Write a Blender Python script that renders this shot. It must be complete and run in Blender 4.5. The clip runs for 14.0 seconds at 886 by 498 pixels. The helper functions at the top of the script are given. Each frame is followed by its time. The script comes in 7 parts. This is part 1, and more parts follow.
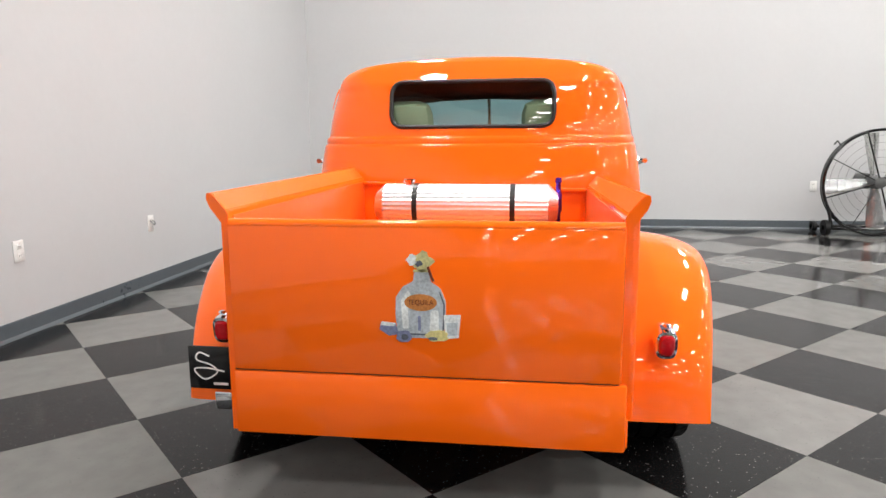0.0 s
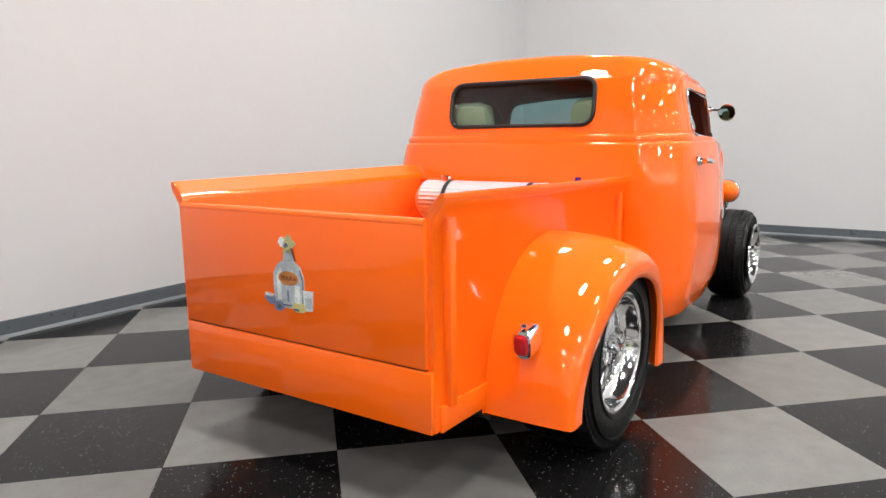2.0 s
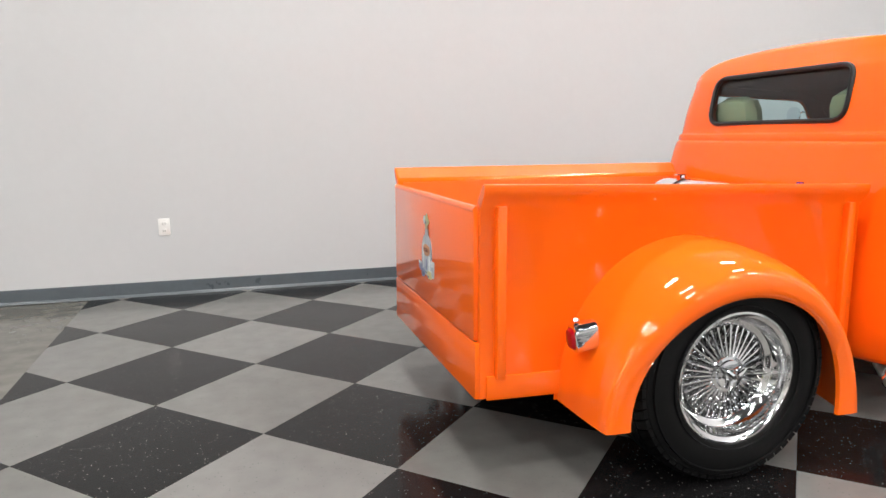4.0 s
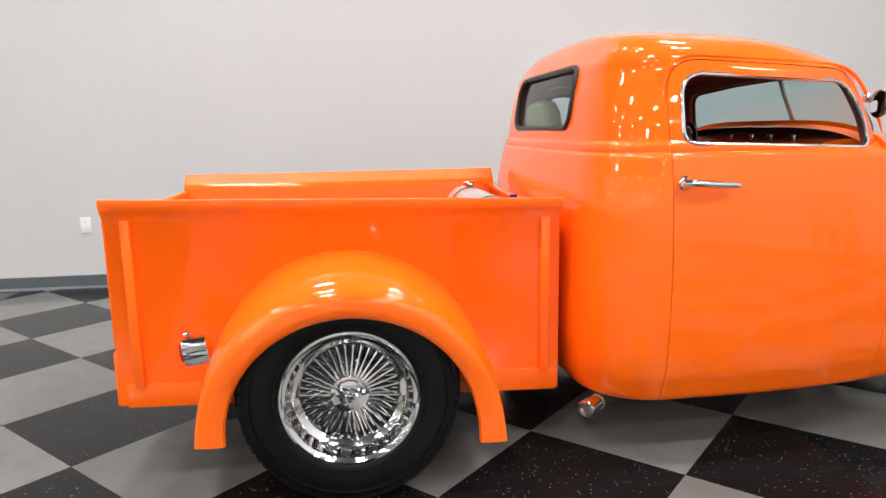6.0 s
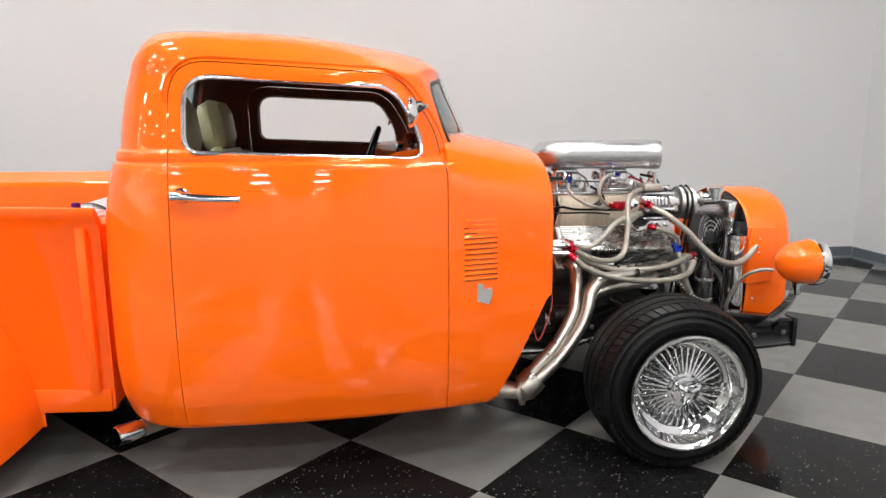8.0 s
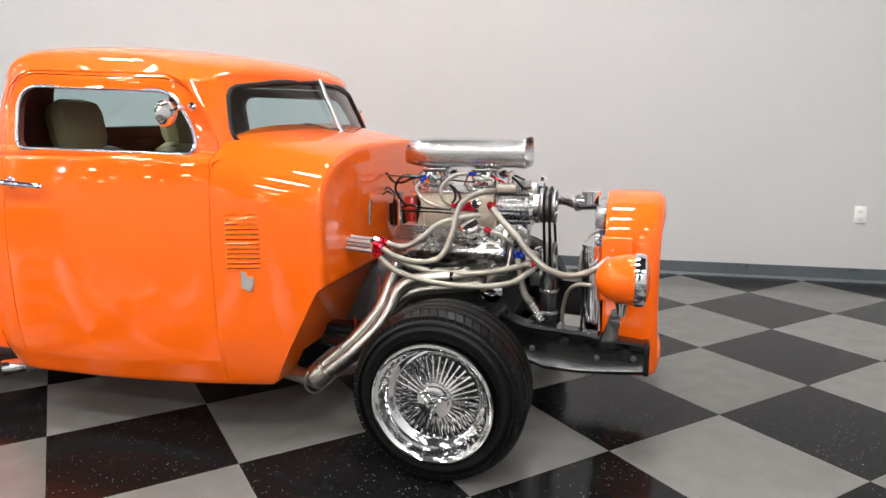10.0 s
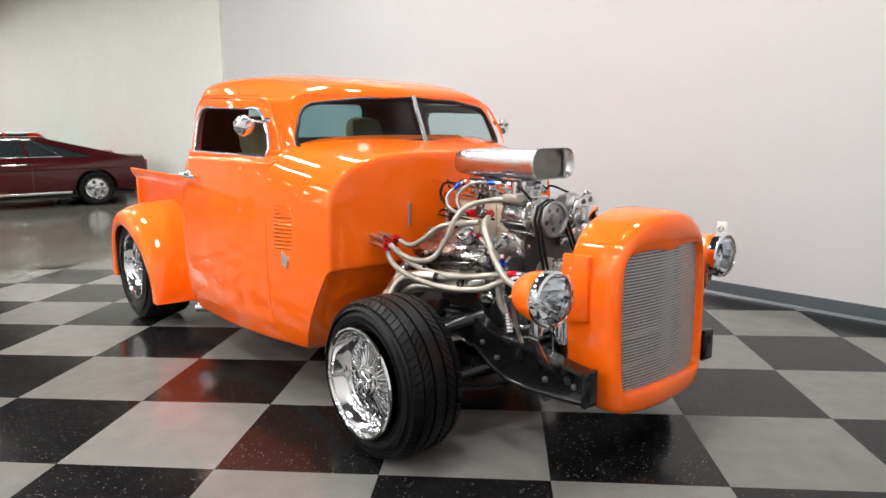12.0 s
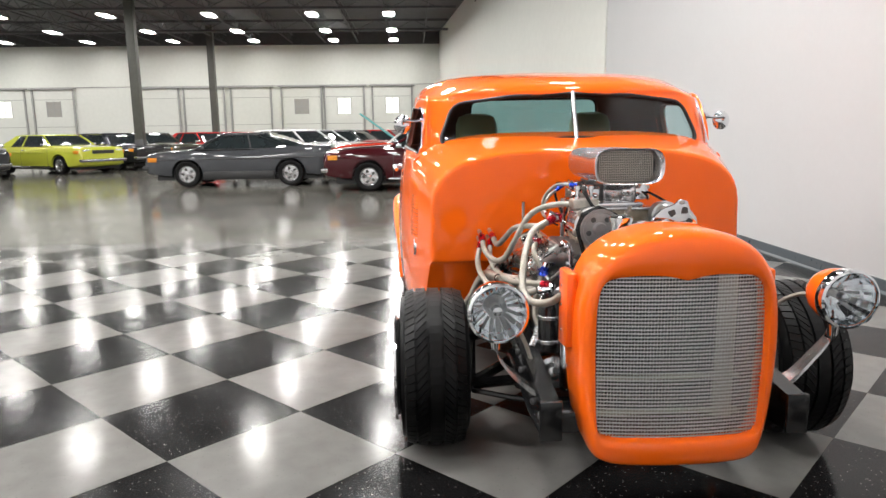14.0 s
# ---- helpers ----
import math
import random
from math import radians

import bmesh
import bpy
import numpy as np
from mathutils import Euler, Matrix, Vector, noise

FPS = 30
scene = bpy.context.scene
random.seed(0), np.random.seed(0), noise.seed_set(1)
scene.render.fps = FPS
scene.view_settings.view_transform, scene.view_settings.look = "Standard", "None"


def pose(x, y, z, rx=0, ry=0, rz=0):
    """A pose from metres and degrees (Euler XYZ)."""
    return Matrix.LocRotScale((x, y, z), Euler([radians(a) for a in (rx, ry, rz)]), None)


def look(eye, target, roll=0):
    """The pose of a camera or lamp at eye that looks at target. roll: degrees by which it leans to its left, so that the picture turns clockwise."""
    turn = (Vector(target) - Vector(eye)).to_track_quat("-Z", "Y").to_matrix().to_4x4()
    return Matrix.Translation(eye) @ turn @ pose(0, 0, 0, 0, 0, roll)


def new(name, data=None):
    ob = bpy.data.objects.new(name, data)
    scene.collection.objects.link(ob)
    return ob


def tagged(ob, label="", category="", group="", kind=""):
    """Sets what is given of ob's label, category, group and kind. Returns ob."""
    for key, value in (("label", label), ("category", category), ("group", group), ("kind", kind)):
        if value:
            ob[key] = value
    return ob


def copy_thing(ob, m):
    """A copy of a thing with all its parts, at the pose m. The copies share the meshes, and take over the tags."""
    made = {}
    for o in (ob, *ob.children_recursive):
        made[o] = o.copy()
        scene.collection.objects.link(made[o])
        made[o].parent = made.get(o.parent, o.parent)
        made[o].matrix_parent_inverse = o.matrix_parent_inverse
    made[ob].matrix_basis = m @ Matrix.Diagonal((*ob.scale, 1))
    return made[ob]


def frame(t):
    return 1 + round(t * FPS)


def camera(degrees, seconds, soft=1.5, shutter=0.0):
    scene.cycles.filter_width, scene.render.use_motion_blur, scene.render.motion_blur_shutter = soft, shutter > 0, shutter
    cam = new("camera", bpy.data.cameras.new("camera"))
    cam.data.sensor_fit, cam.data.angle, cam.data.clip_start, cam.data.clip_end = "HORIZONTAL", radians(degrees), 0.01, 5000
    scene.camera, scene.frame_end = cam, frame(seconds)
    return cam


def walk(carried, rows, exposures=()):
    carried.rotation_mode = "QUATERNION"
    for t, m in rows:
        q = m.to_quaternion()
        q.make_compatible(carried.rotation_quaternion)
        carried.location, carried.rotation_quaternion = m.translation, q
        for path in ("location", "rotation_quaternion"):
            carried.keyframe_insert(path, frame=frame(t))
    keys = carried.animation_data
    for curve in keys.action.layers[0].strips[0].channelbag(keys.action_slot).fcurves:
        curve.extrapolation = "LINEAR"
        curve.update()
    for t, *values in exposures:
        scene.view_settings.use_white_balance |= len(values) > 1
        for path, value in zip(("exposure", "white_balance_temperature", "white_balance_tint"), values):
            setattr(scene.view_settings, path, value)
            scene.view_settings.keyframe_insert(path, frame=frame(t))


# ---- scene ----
cam = camera(66.4, 14.0)
PATH = [
    (0, (-1.806, -0.327, 1.141), (0.146, -0.048, 0.812), -0.4),
    (0.5, (-1.768, -0.663, 1.145), (0.16, -0.252, 0.804), -0.7),
    (1, (-1.73, -0.983, 1.141), (0.117, -0.292, 0.808), -0.85),
    (1.5, (-1.637, -1.322, 1.142), (0.12, -0.428, 0.808), -0.8),
    (2, (-1.527, -1.649, 1.141), (0.107, -0.545, 0.812), -0.75),
    (2.5, (-1.371, -1.968, 1.142), (0.078, -0.629, 0.81), -0.55),
    (3, (-1.188, -2.268, 1.131), (0.026, -0.711, 0.809), -0.55),
    (3.2, (-1.119, -2.362, 1.13), (-0.066, -0.693, 0.809), -0.55),
    (5.3, (0.24, -2.74, 1.164), (0.582, -0.798, 0.829), -0.5),
    (5.5, (0.404, -2.788, 1.175), (0.727, -0.845, 0.832), -0.65),
    (6, (0.812, -2.894, 1.192), (1.078, -0.943, 0.842), -0.95),
    (6.5, (1.126, -2.914, 1.177), (1.437, -0.966, 0.845), -0.7),
    (7, (1.528, -2.9, 1.194), (1.809, -0.952, 0.845), -0.5),
    (7.5, (1.979, -2.897, 1.212), (2.285, -0.954, 0.847), -0.3),
    (8, (2.413, -2.917, 1.22), (2.651, -0.965, 0.852), -0.1),
    (8.5, (2.854, -2.923, 1.228), (2.974, -0.961, 0.857), -0.1),
    (9, (3.268, -2.925, 1.222), (3.133, -0.964, 0.857), -0.5),
    (9.2, (3.427, -2.917, 1.232), (3.224, -0.962, 0.859), -0.5),
    (11.3, (5.144, -2.458, 1.21), (3.832, -0.988, 0.869), -0.9),
    (11.5, (5.258, -2.362, 1.2), (3.83, -1.002, 0.868), -0.9),
    (12, (5.536, -2.119, 1.192), (4.021, -0.857, 0.865), -0.55),
    (12.5, (5.8, -1.827, 1.217), (4.135, -0.774, 0.874), -0.55),
    (13, (5.989, -1.492, 1.211), (4.199, -0.668, 0.869), -0.75),
    (13.5, (6.065, -1.154, 1.21), (4.139, -0.732, 0.87), -1.25),
    (14, (6.076, -0.77, 1.209), (4.107, -0.684, 0.869), -0.8),
]
walk(cam, [(t, look(eye, target, roll)) for t, eye, target, roll in PATH],
     exposures=((0, 0.1), (1, 0.05), (3, 0.04), (6, 0.0), (9, 0.0), (11.5, 0.12), (13, 0.17), (14, 0.18)))

# ---- world and light ----
world = bpy.data.worlds.new("world")
scene.world = world
world.use_nodes = True
world.node_tree.nodes["Background"].inputs[0].default_value = (0.9, 0.95, 1.0, 1)
world.node_tree.nodes["Background"].inputs[1].default_value = 0.05
LAMP_POWER = 92.0


# ---- materials ----
def material(name):
    m = bpy.data.materials.new(name)
    m.use_nodes = True
    return m, m.node_tree.nodes, m.node_tree.links, m.node_tree.nodes["Principled BSDF"]


def plain(name, color, rough=0.5, metal=0.0, coat=0.0, grain=0.0, scale=40.0, bump=0.0, ior=1.5, spread=0.0):
    """A surface with its colour broken by a coarse and a fine noise, and a little relief."""
    m, nodes, links, bsdf = material(name)
    bsdf.inputs["Base Color"].default_value = (*color, 1)
    bsdf.inputs["Roughness"].default_value = rough
    bsdf.inputs["Metallic"].default_value = metal
    bsdf.inputs["IOR"].default_value = ior
    bsdf.inputs["Coat Weight"].default_value = coat
    bsdf.inputs["Coat Roughness"].default_value = 0.012
    bsdf.inputs["Specular IOR Level"].default_value = 0.05 if coat > 0.75 else 0.5
    if grain or bump or spread:
        coord = nodes.new("ShaderNodeTexCoord")
        fine = nodes.new("ShaderNodeTexNoise")
        fine.inputs["Scale"].default_value = scale
        fine.inputs["Detail"].default_value = 5
        links.new(coord.outputs["Object"], fine.inputs["Vector"])
        coarse = nodes.new("ShaderNodeTexNoise")
        coarse.inputs["Scale"].default_value = scale / 14
        coarse.inputs["Detail"].default_value = 3
        links.new(coord.outputs["Object"], coarse.inputs["Vector"])
        add = nodes.new("ShaderNodeMath")
        add.operation = "MULTIPLY_ADD"
        add.inputs[1].default_value = 0.5
        links.new(fine.outputs["Fac"], add.inputs[0])
        half = nodes.new("ShaderNodeMath")
        half.operation = "MULTIPLY"
        half.inputs[1].default_value = 0.5
        links.new(coarse.outputs["Fac"], half.inputs[0])
        links.new(half.outputs[0], add.inputs[2])
        if grain:
            ramp = nodes.new("ShaderNodeMapRange")
            ramp.inputs[1].default_value, ramp.inputs[2].default_value = 0.3, 0.7
            ramp.inputs[3].default_value, ramp.inputs[4].default_value = 1 - grain, 1 + grain
            links.new(add.outputs[0], ramp.inputs[0])
            mul = nodes.new("ShaderNodeVectorMath")
            mul.operation = "SCALE"
            mul.inputs[0].default_value = color
            links.new(ramp.outputs[0], mul.inputs["Scale"])
            links.new(mul.outputs[0], bsdf.inputs["Base Color"])
        if spread:
            ramp = nodes.new("ShaderNodeMapRange")
            ramp.inputs[1].default_value, ramp.inputs[2].default_value = 0.3, 0.7
            ramp.inputs[3].default_value, ramp.inputs[4].default_value = max(0.02, rough - spread), rough + spread
            links.new(add.outputs[0], ramp.inputs[0])
            links.new(ramp.outputs[0], bsdf.inputs["Roughness"])
        if bump:
            b = nodes.new("ShaderNodeBump")
            b.inputs["Strength"].default_value = bump
            b.inputs["Distance"].default_value = 0.002
            links.new(fine.outputs["Fac"], b.inputs["Height"])
            links.new(b.outputs[0], bsdf.inputs["Normal"])
    return m


def tile_material(name, color, chip, amount):
    """Polished vinyl tile: a base colour with small pale chips, a faint tint of its own for each tile, and scuffs in the polish."""
    m, nodes, links, bsdf = material(name)
    coord = nodes.new("ShaderNodeNewGeometry")
    fleck = nodes.new("ShaderNodeTexVoronoi")
    fleck.inputs["Scale"].default_value = 105
    links.new(coord.outputs["Position"], fleck.inputs["Vector"])
    edge = nodes.new("ShaderNodeMapRange")
    edge.inputs[1].default_value, edge.inputs[2].default_value = 0.16, 0.28
    edge.inputs[3].default_value, edge.inputs[4].default_value = 1, 0
    links.new(fleck.outputs["Distance"], edge.inputs[0])
    some = nodes.new("ShaderNodeSeparateColor")
    links.new(fleck.outputs["Color"], some.inputs[0])
    pick = nodes.new("ShaderNodeMath")
    pick.operation = "GREATER_THAN"
    pick.inputs[1].default_value = 1 - amount
    links.new(some.outputs[0], pick.inputs[0])
    both = nodes.new("ShaderNodeMath")
    both.operation = "MULTIPLY"
    links.new(edge.outputs[0], both.inputs[0])
    links.new(pick.outputs[0], both.inputs[1])
    cloud = nodes.new("ShaderNodeTexNoise")
    cloud.inputs["Scale"].default_value = 9
    cloud.inputs["Detail"].default_value = 6
    links.new(coord.outputs["Position"], cloud.inputs["Vector"])
    info = nodes.new("ShaderNodeObjectInfo")
    tint = nodes.new("ShaderNodeMath")
    tint.operation = "MULTIPLY_ADD"
    tint.inputs[1].default_value, tint.inputs[2].default_value = 0.28, 0.66
    links.new(info.outputs["Random"], tint.inputs[0])
    cloudy = nodes.new("ShaderNodeMath")
    cloudy.operation = "MULTIPLY_ADD"
    cloudy.inputs[1].default_value = 0.4
    links.new(cloud.outputs["Fac"], cloudy.inputs[0])
    links.new(tint.outputs[0], cloudy.inputs[2])
    base = nodes.new("ShaderNodeVectorMath")
    base.operation = "SCALE"
    base.inputs[0].default_value = color
    links.new(cloudy.outputs[0], base.inputs["Scale"])
    mix = nodes.new("ShaderNodeMix")
    mix.data_type = "RGBA"
    mix.inputs["B"].default_value = (*chip, 1)
    links.new(both.outputs[0], mix.inputs["Factor"])
    links.new(base.outputs[0], mix.inputs["A"])
    links.new(mix.outputs["Result"], bsdf.inputs["Base Color"])
    scuff = nodes.new("ShaderNodeTexNoise")
    scuff.inputs["Scale"].default_value = 3.5
    scuff.inputs["Detail"].default_value = 8
    scuff.inputs["Roughness"].default_value = 0.7
    links.new(coord.outputs["Position"], scuff.inputs["Vector"])
    polish = nodes.new("ShaderNodeMapRange")
    polish.inputs[1].default_value, polish.inputs[2].default_value = 0.35, 0.7
    polish.inputs[3].default_value, polish.inputs[4].default_value = 0.105, 0.2
    links.new(scuff.outputs["Fac"], polish.inputs[0])
    links.new(polish.outputs[0], bsdf.inputs["Roughness"])
    wave = nodes.new("ShaderNodeTexNoise")
    wave.inputs["Scale"].default_value = 14
    wave.inputs["Detail"].default_value = 2
    links.new(coord.outputs["Position"], wave.inputs["Vector"])
    b = nodes.new("ShaderNodeBump")
    b.inputs["Strength"].default_value = 0.04
    b.inputs["Distance"].default_value = 0.01
    links.new(wave.outputs["Fac"], b.inputs["Height"])
    links.new(b.outputs[0], bsdf.inputs["Normal"])
    bsdf.inputs["IOR"].default_value = 1.255
    return m


def glass_material(name, tint, gloss=1.0):
    m, nodes, links, bsdf = material(name)
    nodes.remove(bsdf)
    clear = nodes.new("ShaderNodeBsdfTransparent")
    clear.inputs[0].default_value = (*tint, 1)
    shine = nodes.new("ShaderNodeBsdfGlossy")
    shine.inputs["Roughness"].default_value = 0.01
    face = nodes.new("ShaderNodeLayerWeight")
    power = nodes.new("ShaderNodeMath")
    power.operation = "POWER"
    power.inputs[1].default_value = 5
    links.new(face.outputs["Facing"], power.inputs[0])
    fres = nodes.new("ShaderNodeMath")
    fres.operation = "MULTIPLY_ADD"
    fres.inputs[1].default_value, fres.inputs[2].default_value = 0.93 * gloss, 0.06 * gloss
    links.new(power.outputs[0], fres.inputs[0])
    mix = nodes.new("ShaderNodeMixShader")
    links.new(fres.outputs[0], mix.inputs[0])
    links.new(clear.outputs[0], mix.inputs[1])
    links.new(shine.outputs[0], mix.inputs[2])
    links.new(mix.outputs[0], nodes["Material Output"].inputs[0])
    return m


def lamp_material(name, color, strength):
    m, nodes, links, bsdf = material(name)
    bsdf.inputs["Base Color"].default_value = (0.8, 0.8, 0.8, 1)
    bsdf.inputs["Emission Color"].default_value = (*color, 1)
    bsdf.inputs["Emission Strength"].default_value = strength
    return m


M = {}
M["orange"] = plain("orange_paint", (1.0, 0.143, 0.004), 0.5, coat=1.0, grain=0.02, scale=9)
M["orange_rough"] = plain("orange_textured_liner", (0.95, 0.155, 0.01), 0.42, coat=0.3, grain=0.12, scale=160, bump=0.9)
M["chrome"] = plain("chrome", (0.82, 0.83, 0.85), 0.05, 1.0, spread=0.03, scale=30)
M["rim_chrome"] = plain("rim_chrome", (0.84, 0.84, 0.85), 0.09, 1.0, spread=0.03, scale=40)
M["polished"] = plain("polished_aluminium", (0.72, 0.72, 0.73), 0.2, 1.0, grain=0.06, scale=60, bump=0.05, spread=0.06)
M["bright_alloy"] = plain("bright_ribbed_alloy", (0.93, 0.93, 0.94), 0.34, 1.0, grain=0.03, scale=60)
M["wire"] = plain("bright_wire", (0.88, 0.88, 0.88), 0.38, 1.0, grain=0.05, scale=90)
M["gunmetal"] = plain("machined_grey_metal", (0.5, 0.5, 0.5), 0.36, 1.0, grain=0.15, scale=60, spread=0.06)
M["brushed"] = plain("brushed_aluminium", (0.64, 0.64, 0.65), 0.26, 1.0, grain=0.05, scale=90, bump=0.1)
M["steel"] = plain("heat_stained_steel", (0.52, 0.495, 0.45), 0.33, 1.0, grain=0.22, scale=25, bump=0.08, spread=0.08)
M["cream_cast"] = plain("cream_cast_aluminium", (0.6, 0.54, 0.43), 0.42, 0.35, grain=0.18, scale=60, bump=0.5)
M["cast"] = plain("cast_aluminium", (0.46, 0.43, 0.38), 0.42, 0.9, grain=0.2, scale=70, bump=0.5)
M["iron"] = plain("dark_cast_metal", (0.1, 0.1, 0.1), 0.5, 0.5, grain=0.3, scale=50, bump=0.4)
M["black"] = plain("black_frame_paint", (0.006, 0.006, 0.0066), 0.17, grain=0.3, scale=30, bump=0.12, spread=0.07)
M["rubber"] = plain("tyre_rubber", (0.0035, 0.0035, 0.0037), 0.42, grain=0.3, scale=55, bump=0.2, spread=0.1, ior=1.3)
M["gasket"] = plain("black_rubber_seal", (0.006, 0.006, 0.006), 0.4, grain=0.2, scale=60)
M["gap"] = plain("dark_panel_gap", (0.03, 0.008, 0.004), 0.6, grain=0.2)
M["cover_alloy"] = plain("worn_polished_alloy", (0.36, 0.355, 0.345), 0.29, 1.0, grain=0.12, scale=50, spread=0.08)
M["braid"] = plain("braided_hose", (0.36, 0.34, 0.295), 0.42, 0.75, grain=0.28, scale=420, bump=0.9)
M["red_fit"] = plain("red_anodised", (0.5, 0.012, 0.03), 0.22, 0.85, grain=0.1)
M["blue_fit"] = plain("blue_anodised", (0.02, 0.06, 0.5), 0.22, 0.85, grain=0.1)
M["purple"] = plain("purple_anodised", (0.09, 0.02, 0.3), 0.22, 0.85, grain=0.1)
M["red_lens"] = plain("red_lens", (0.42, 0.006, 0.012), 0.08, coat=1.0, grain=0.25, scale=90)
M["red_paint"] = plain("red_paint", (0.5, 0.02, 0.012), 0.3, coat=0.6, grain=0.1)
M["leather"] = plain("olive_cream_leather", (0.37, 0.37, 0.215), 0.45, grain=0.14, scale=60, bump=0.4)
M["lining"] = plain("brown_headliner_cloth", (0.14, 0.04, 0.026), 0.85, grain=0.2, scale=120, bump=0.4)
M["glass"] = glass_material("tinted_glass", (0.5, 0.66, 0.67))
M["clear"] = glass_material("clear_lens", (0.9, 0.92, 0.93))
M["wall"] = plain("painted_wall", (0.545, 0.545, 0.552), 0.55, grain=0.018, scale=22, bump=0.15)
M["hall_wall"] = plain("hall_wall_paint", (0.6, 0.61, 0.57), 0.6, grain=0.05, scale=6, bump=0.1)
# hall wall paint made lighter, to carry the stronger light on the side wall
M["hall_side"] = plain("hall_side_lit_paint", (0.7, 0.71, 0.665), 0.6, grain=0.04, scale=6, bump=0.1)
M["baseboard"] = plain("blue_grey_vinyl_base", (0.085, 0.1, 0.112), 0.34, grain=0.12, scale=25, spread=0.1)
M["plate"] = plain("white_plastic", (0.8, 0.79, 0.77), 0.4, grain=0.03)
M["dark_tile"] = tile_material("black_vinyl_tile", (0.008, 0.0077, 0.008), (0.24, 0.23, 0.22), 0.14)
M["light_tile"] = tile_material("grey_vinyl_tile", (0.158, 0.155, 0.148), (0.1, 0.11, 0.1), 0.12)
M["concrete"] = plain("polished_concrete", (0.12, 0.115, 0.1), 0.13, grain=0.35, scale=11, bump=0.04, spread=0.06, ior=1.3)
M["deck"] = plain("roof_deck", (0.06, 0.061, 0.064), 0.7, grain=0.2, scale=4)
M["truss"] = plain("grey_steel_paint", (0.12, 0.125, 0.13), 0.5, grain=0.15, scale=10)
M["lamp"] = lamp_material("lamp_diffuser", (1.0, 0.98, 0.95), LAMP_POWER)
M["hall_lamp"] = lamp_material("hall_lamp_diffuser", (1.0, 0.98, 0.95), LAMP_POWER * 0.7)
M["lamp_body"] = plain("white_enamel", (0.8, 0.8, 0.8), 0.4, grain=0.04)
M["seam"] = plain("grey_wall_seam", (0.3, 0.3, 0.29), 0.7, grain=0.1)


# ---- mesh helpers ----
def mesh_object(name, bm, mat, parent=None, smooth=40):
    me = bpy.data.meshes.new(name)
    bmesh.ops.recalc_face_normals(bm, faces=bm.faces[:])
    bm.to_mesh(me)
    bm.free()
    mats = mat if isinstance(mat, (list, tuple)) else [mat]
    for one in mats:
        me.materials.append(M[one] if isinstance(one, str) else one)
    if smooth:
        me.shade_smooth()
        me.set_sharp_from_angle(angle=radians(smooth))
    ob = new(name, me)
    if parent:
        ob.parent = parent
    return ob


def part(name, bm, mat, parent, label="", smooth=40):
    return tagged(mesh_object(name, bm, mat, parent, smooth), label)


def add_box(bm, lo, hi, bevel=0.0, turn=None, seg=2):
    got = bmesh.ops.create_cube(bm, size=1.0)["verts"]
    lo, hi = Vector(lo), Vector(hi)
    for v in got:
        v.co = Vector((lo[i] + (v.co[i] + 0.5) * (hi[i] - lo[i]) for i in range(3)))
    if bevel:
        edges = list({e for v in got for e in v.link_edges})
        got = bmesh.ops.bevel(bm, geom=edges, offset=bevel, segments=seg, affect="EDGES", profile=0.5)["verts"]
    if turn:
        for v in got:
            v.co = turn @ v.co
    return got


def box(lo, hi, bevel=0.0, turn=None):
    bm = bmesh.new()
    add_box(bm, lo, hi, bevel, turn)
    return bm


def add_loft(bm, rings, closed=True, caps=(False, False)):
    rows = [[bm.verts.new(p) for p in ring] for ring in rings]
    n = len(rows[0])
    for a, b in zip(rows, rows[1:]):
        for i in range(n if closed else n - 1):
            j = (i + 1) % n
            bm.faces.new((a[i], a[j], b[j], b[i]))
    if caps[0]:
        bm.faces.new(rows[0][::-1])
    if caps[1]:
        bm.faces.new(rows[-1])
    return rows


def smooth_path(points, steps=6):
    """A Catmull-Rom curve through the points."""
    pts = [Vector(p) for p in points]
    pts = [2 * pts[0] - pts[1]] + pts + [2 * pts[-1] - pts[-2]]
    out = []
    for a, b, c, d in zip(pts, pts[1:], pts[2:], pts[3:]):
        for k in range(steps):
            t = k / steps
            out.append(0.5 * (2 * b + (c - a) * t + (2 * a - 5 * b + 4 * c - d) * t * t + (3 * b - a - 3 * c + d) * t ** 3))
    out.append(pts[-2])
    return out


def add_tube(bm, points, r, seg=8, closed=False, cap=True, taper=None):
    pts = [Vector(p) for p in points]
    n = len(pts)
    rings, up = [], None
    for i, p in enumerate(pts):
        if closed:
            d = pts[(i + 1) % n] - pts[i - 1]
        else:
            d = pts[min(i + 1, n - 1)] - pts[max(i - 1, 0)]
        d.normalize()
        if up is None:
            up = d.orthogonal().normalized()
        up = (up - d * up.dot(d)).normalized()
        side = d.cross(up)
        rad = r if taper is None else r * taper(i / (n - 1))
        rings.append([p + rad * (up * math.cos(6.28318 * k / seg) + side * math.sin(6.28318 * k / seg)) for k in range(seg)])
    if closed:
        rings.append(rings[0])
        rows = add_loft(bm, rings[:-1])
        a, b = rows[-1], rows[0]
        best = min(range(seg), key=lambda s: sum((a[i].co - b[(i + s) % seg].co).length for i in range(seg)))
        for i in range(seg):
            bm.faces.new((a[i], a[(i + 1) % seg], b[(i + 1 + best) % seg], b[(i + best) % seg]))
    else:
        add_loft(bm, rings, True, (cap, cap))


def tube(points, r, seg=8, closed=False, taper=None):
    bm = bmesh.new()
    add_tube(bm, points, r, seg, closed, True, taper)
    return bm


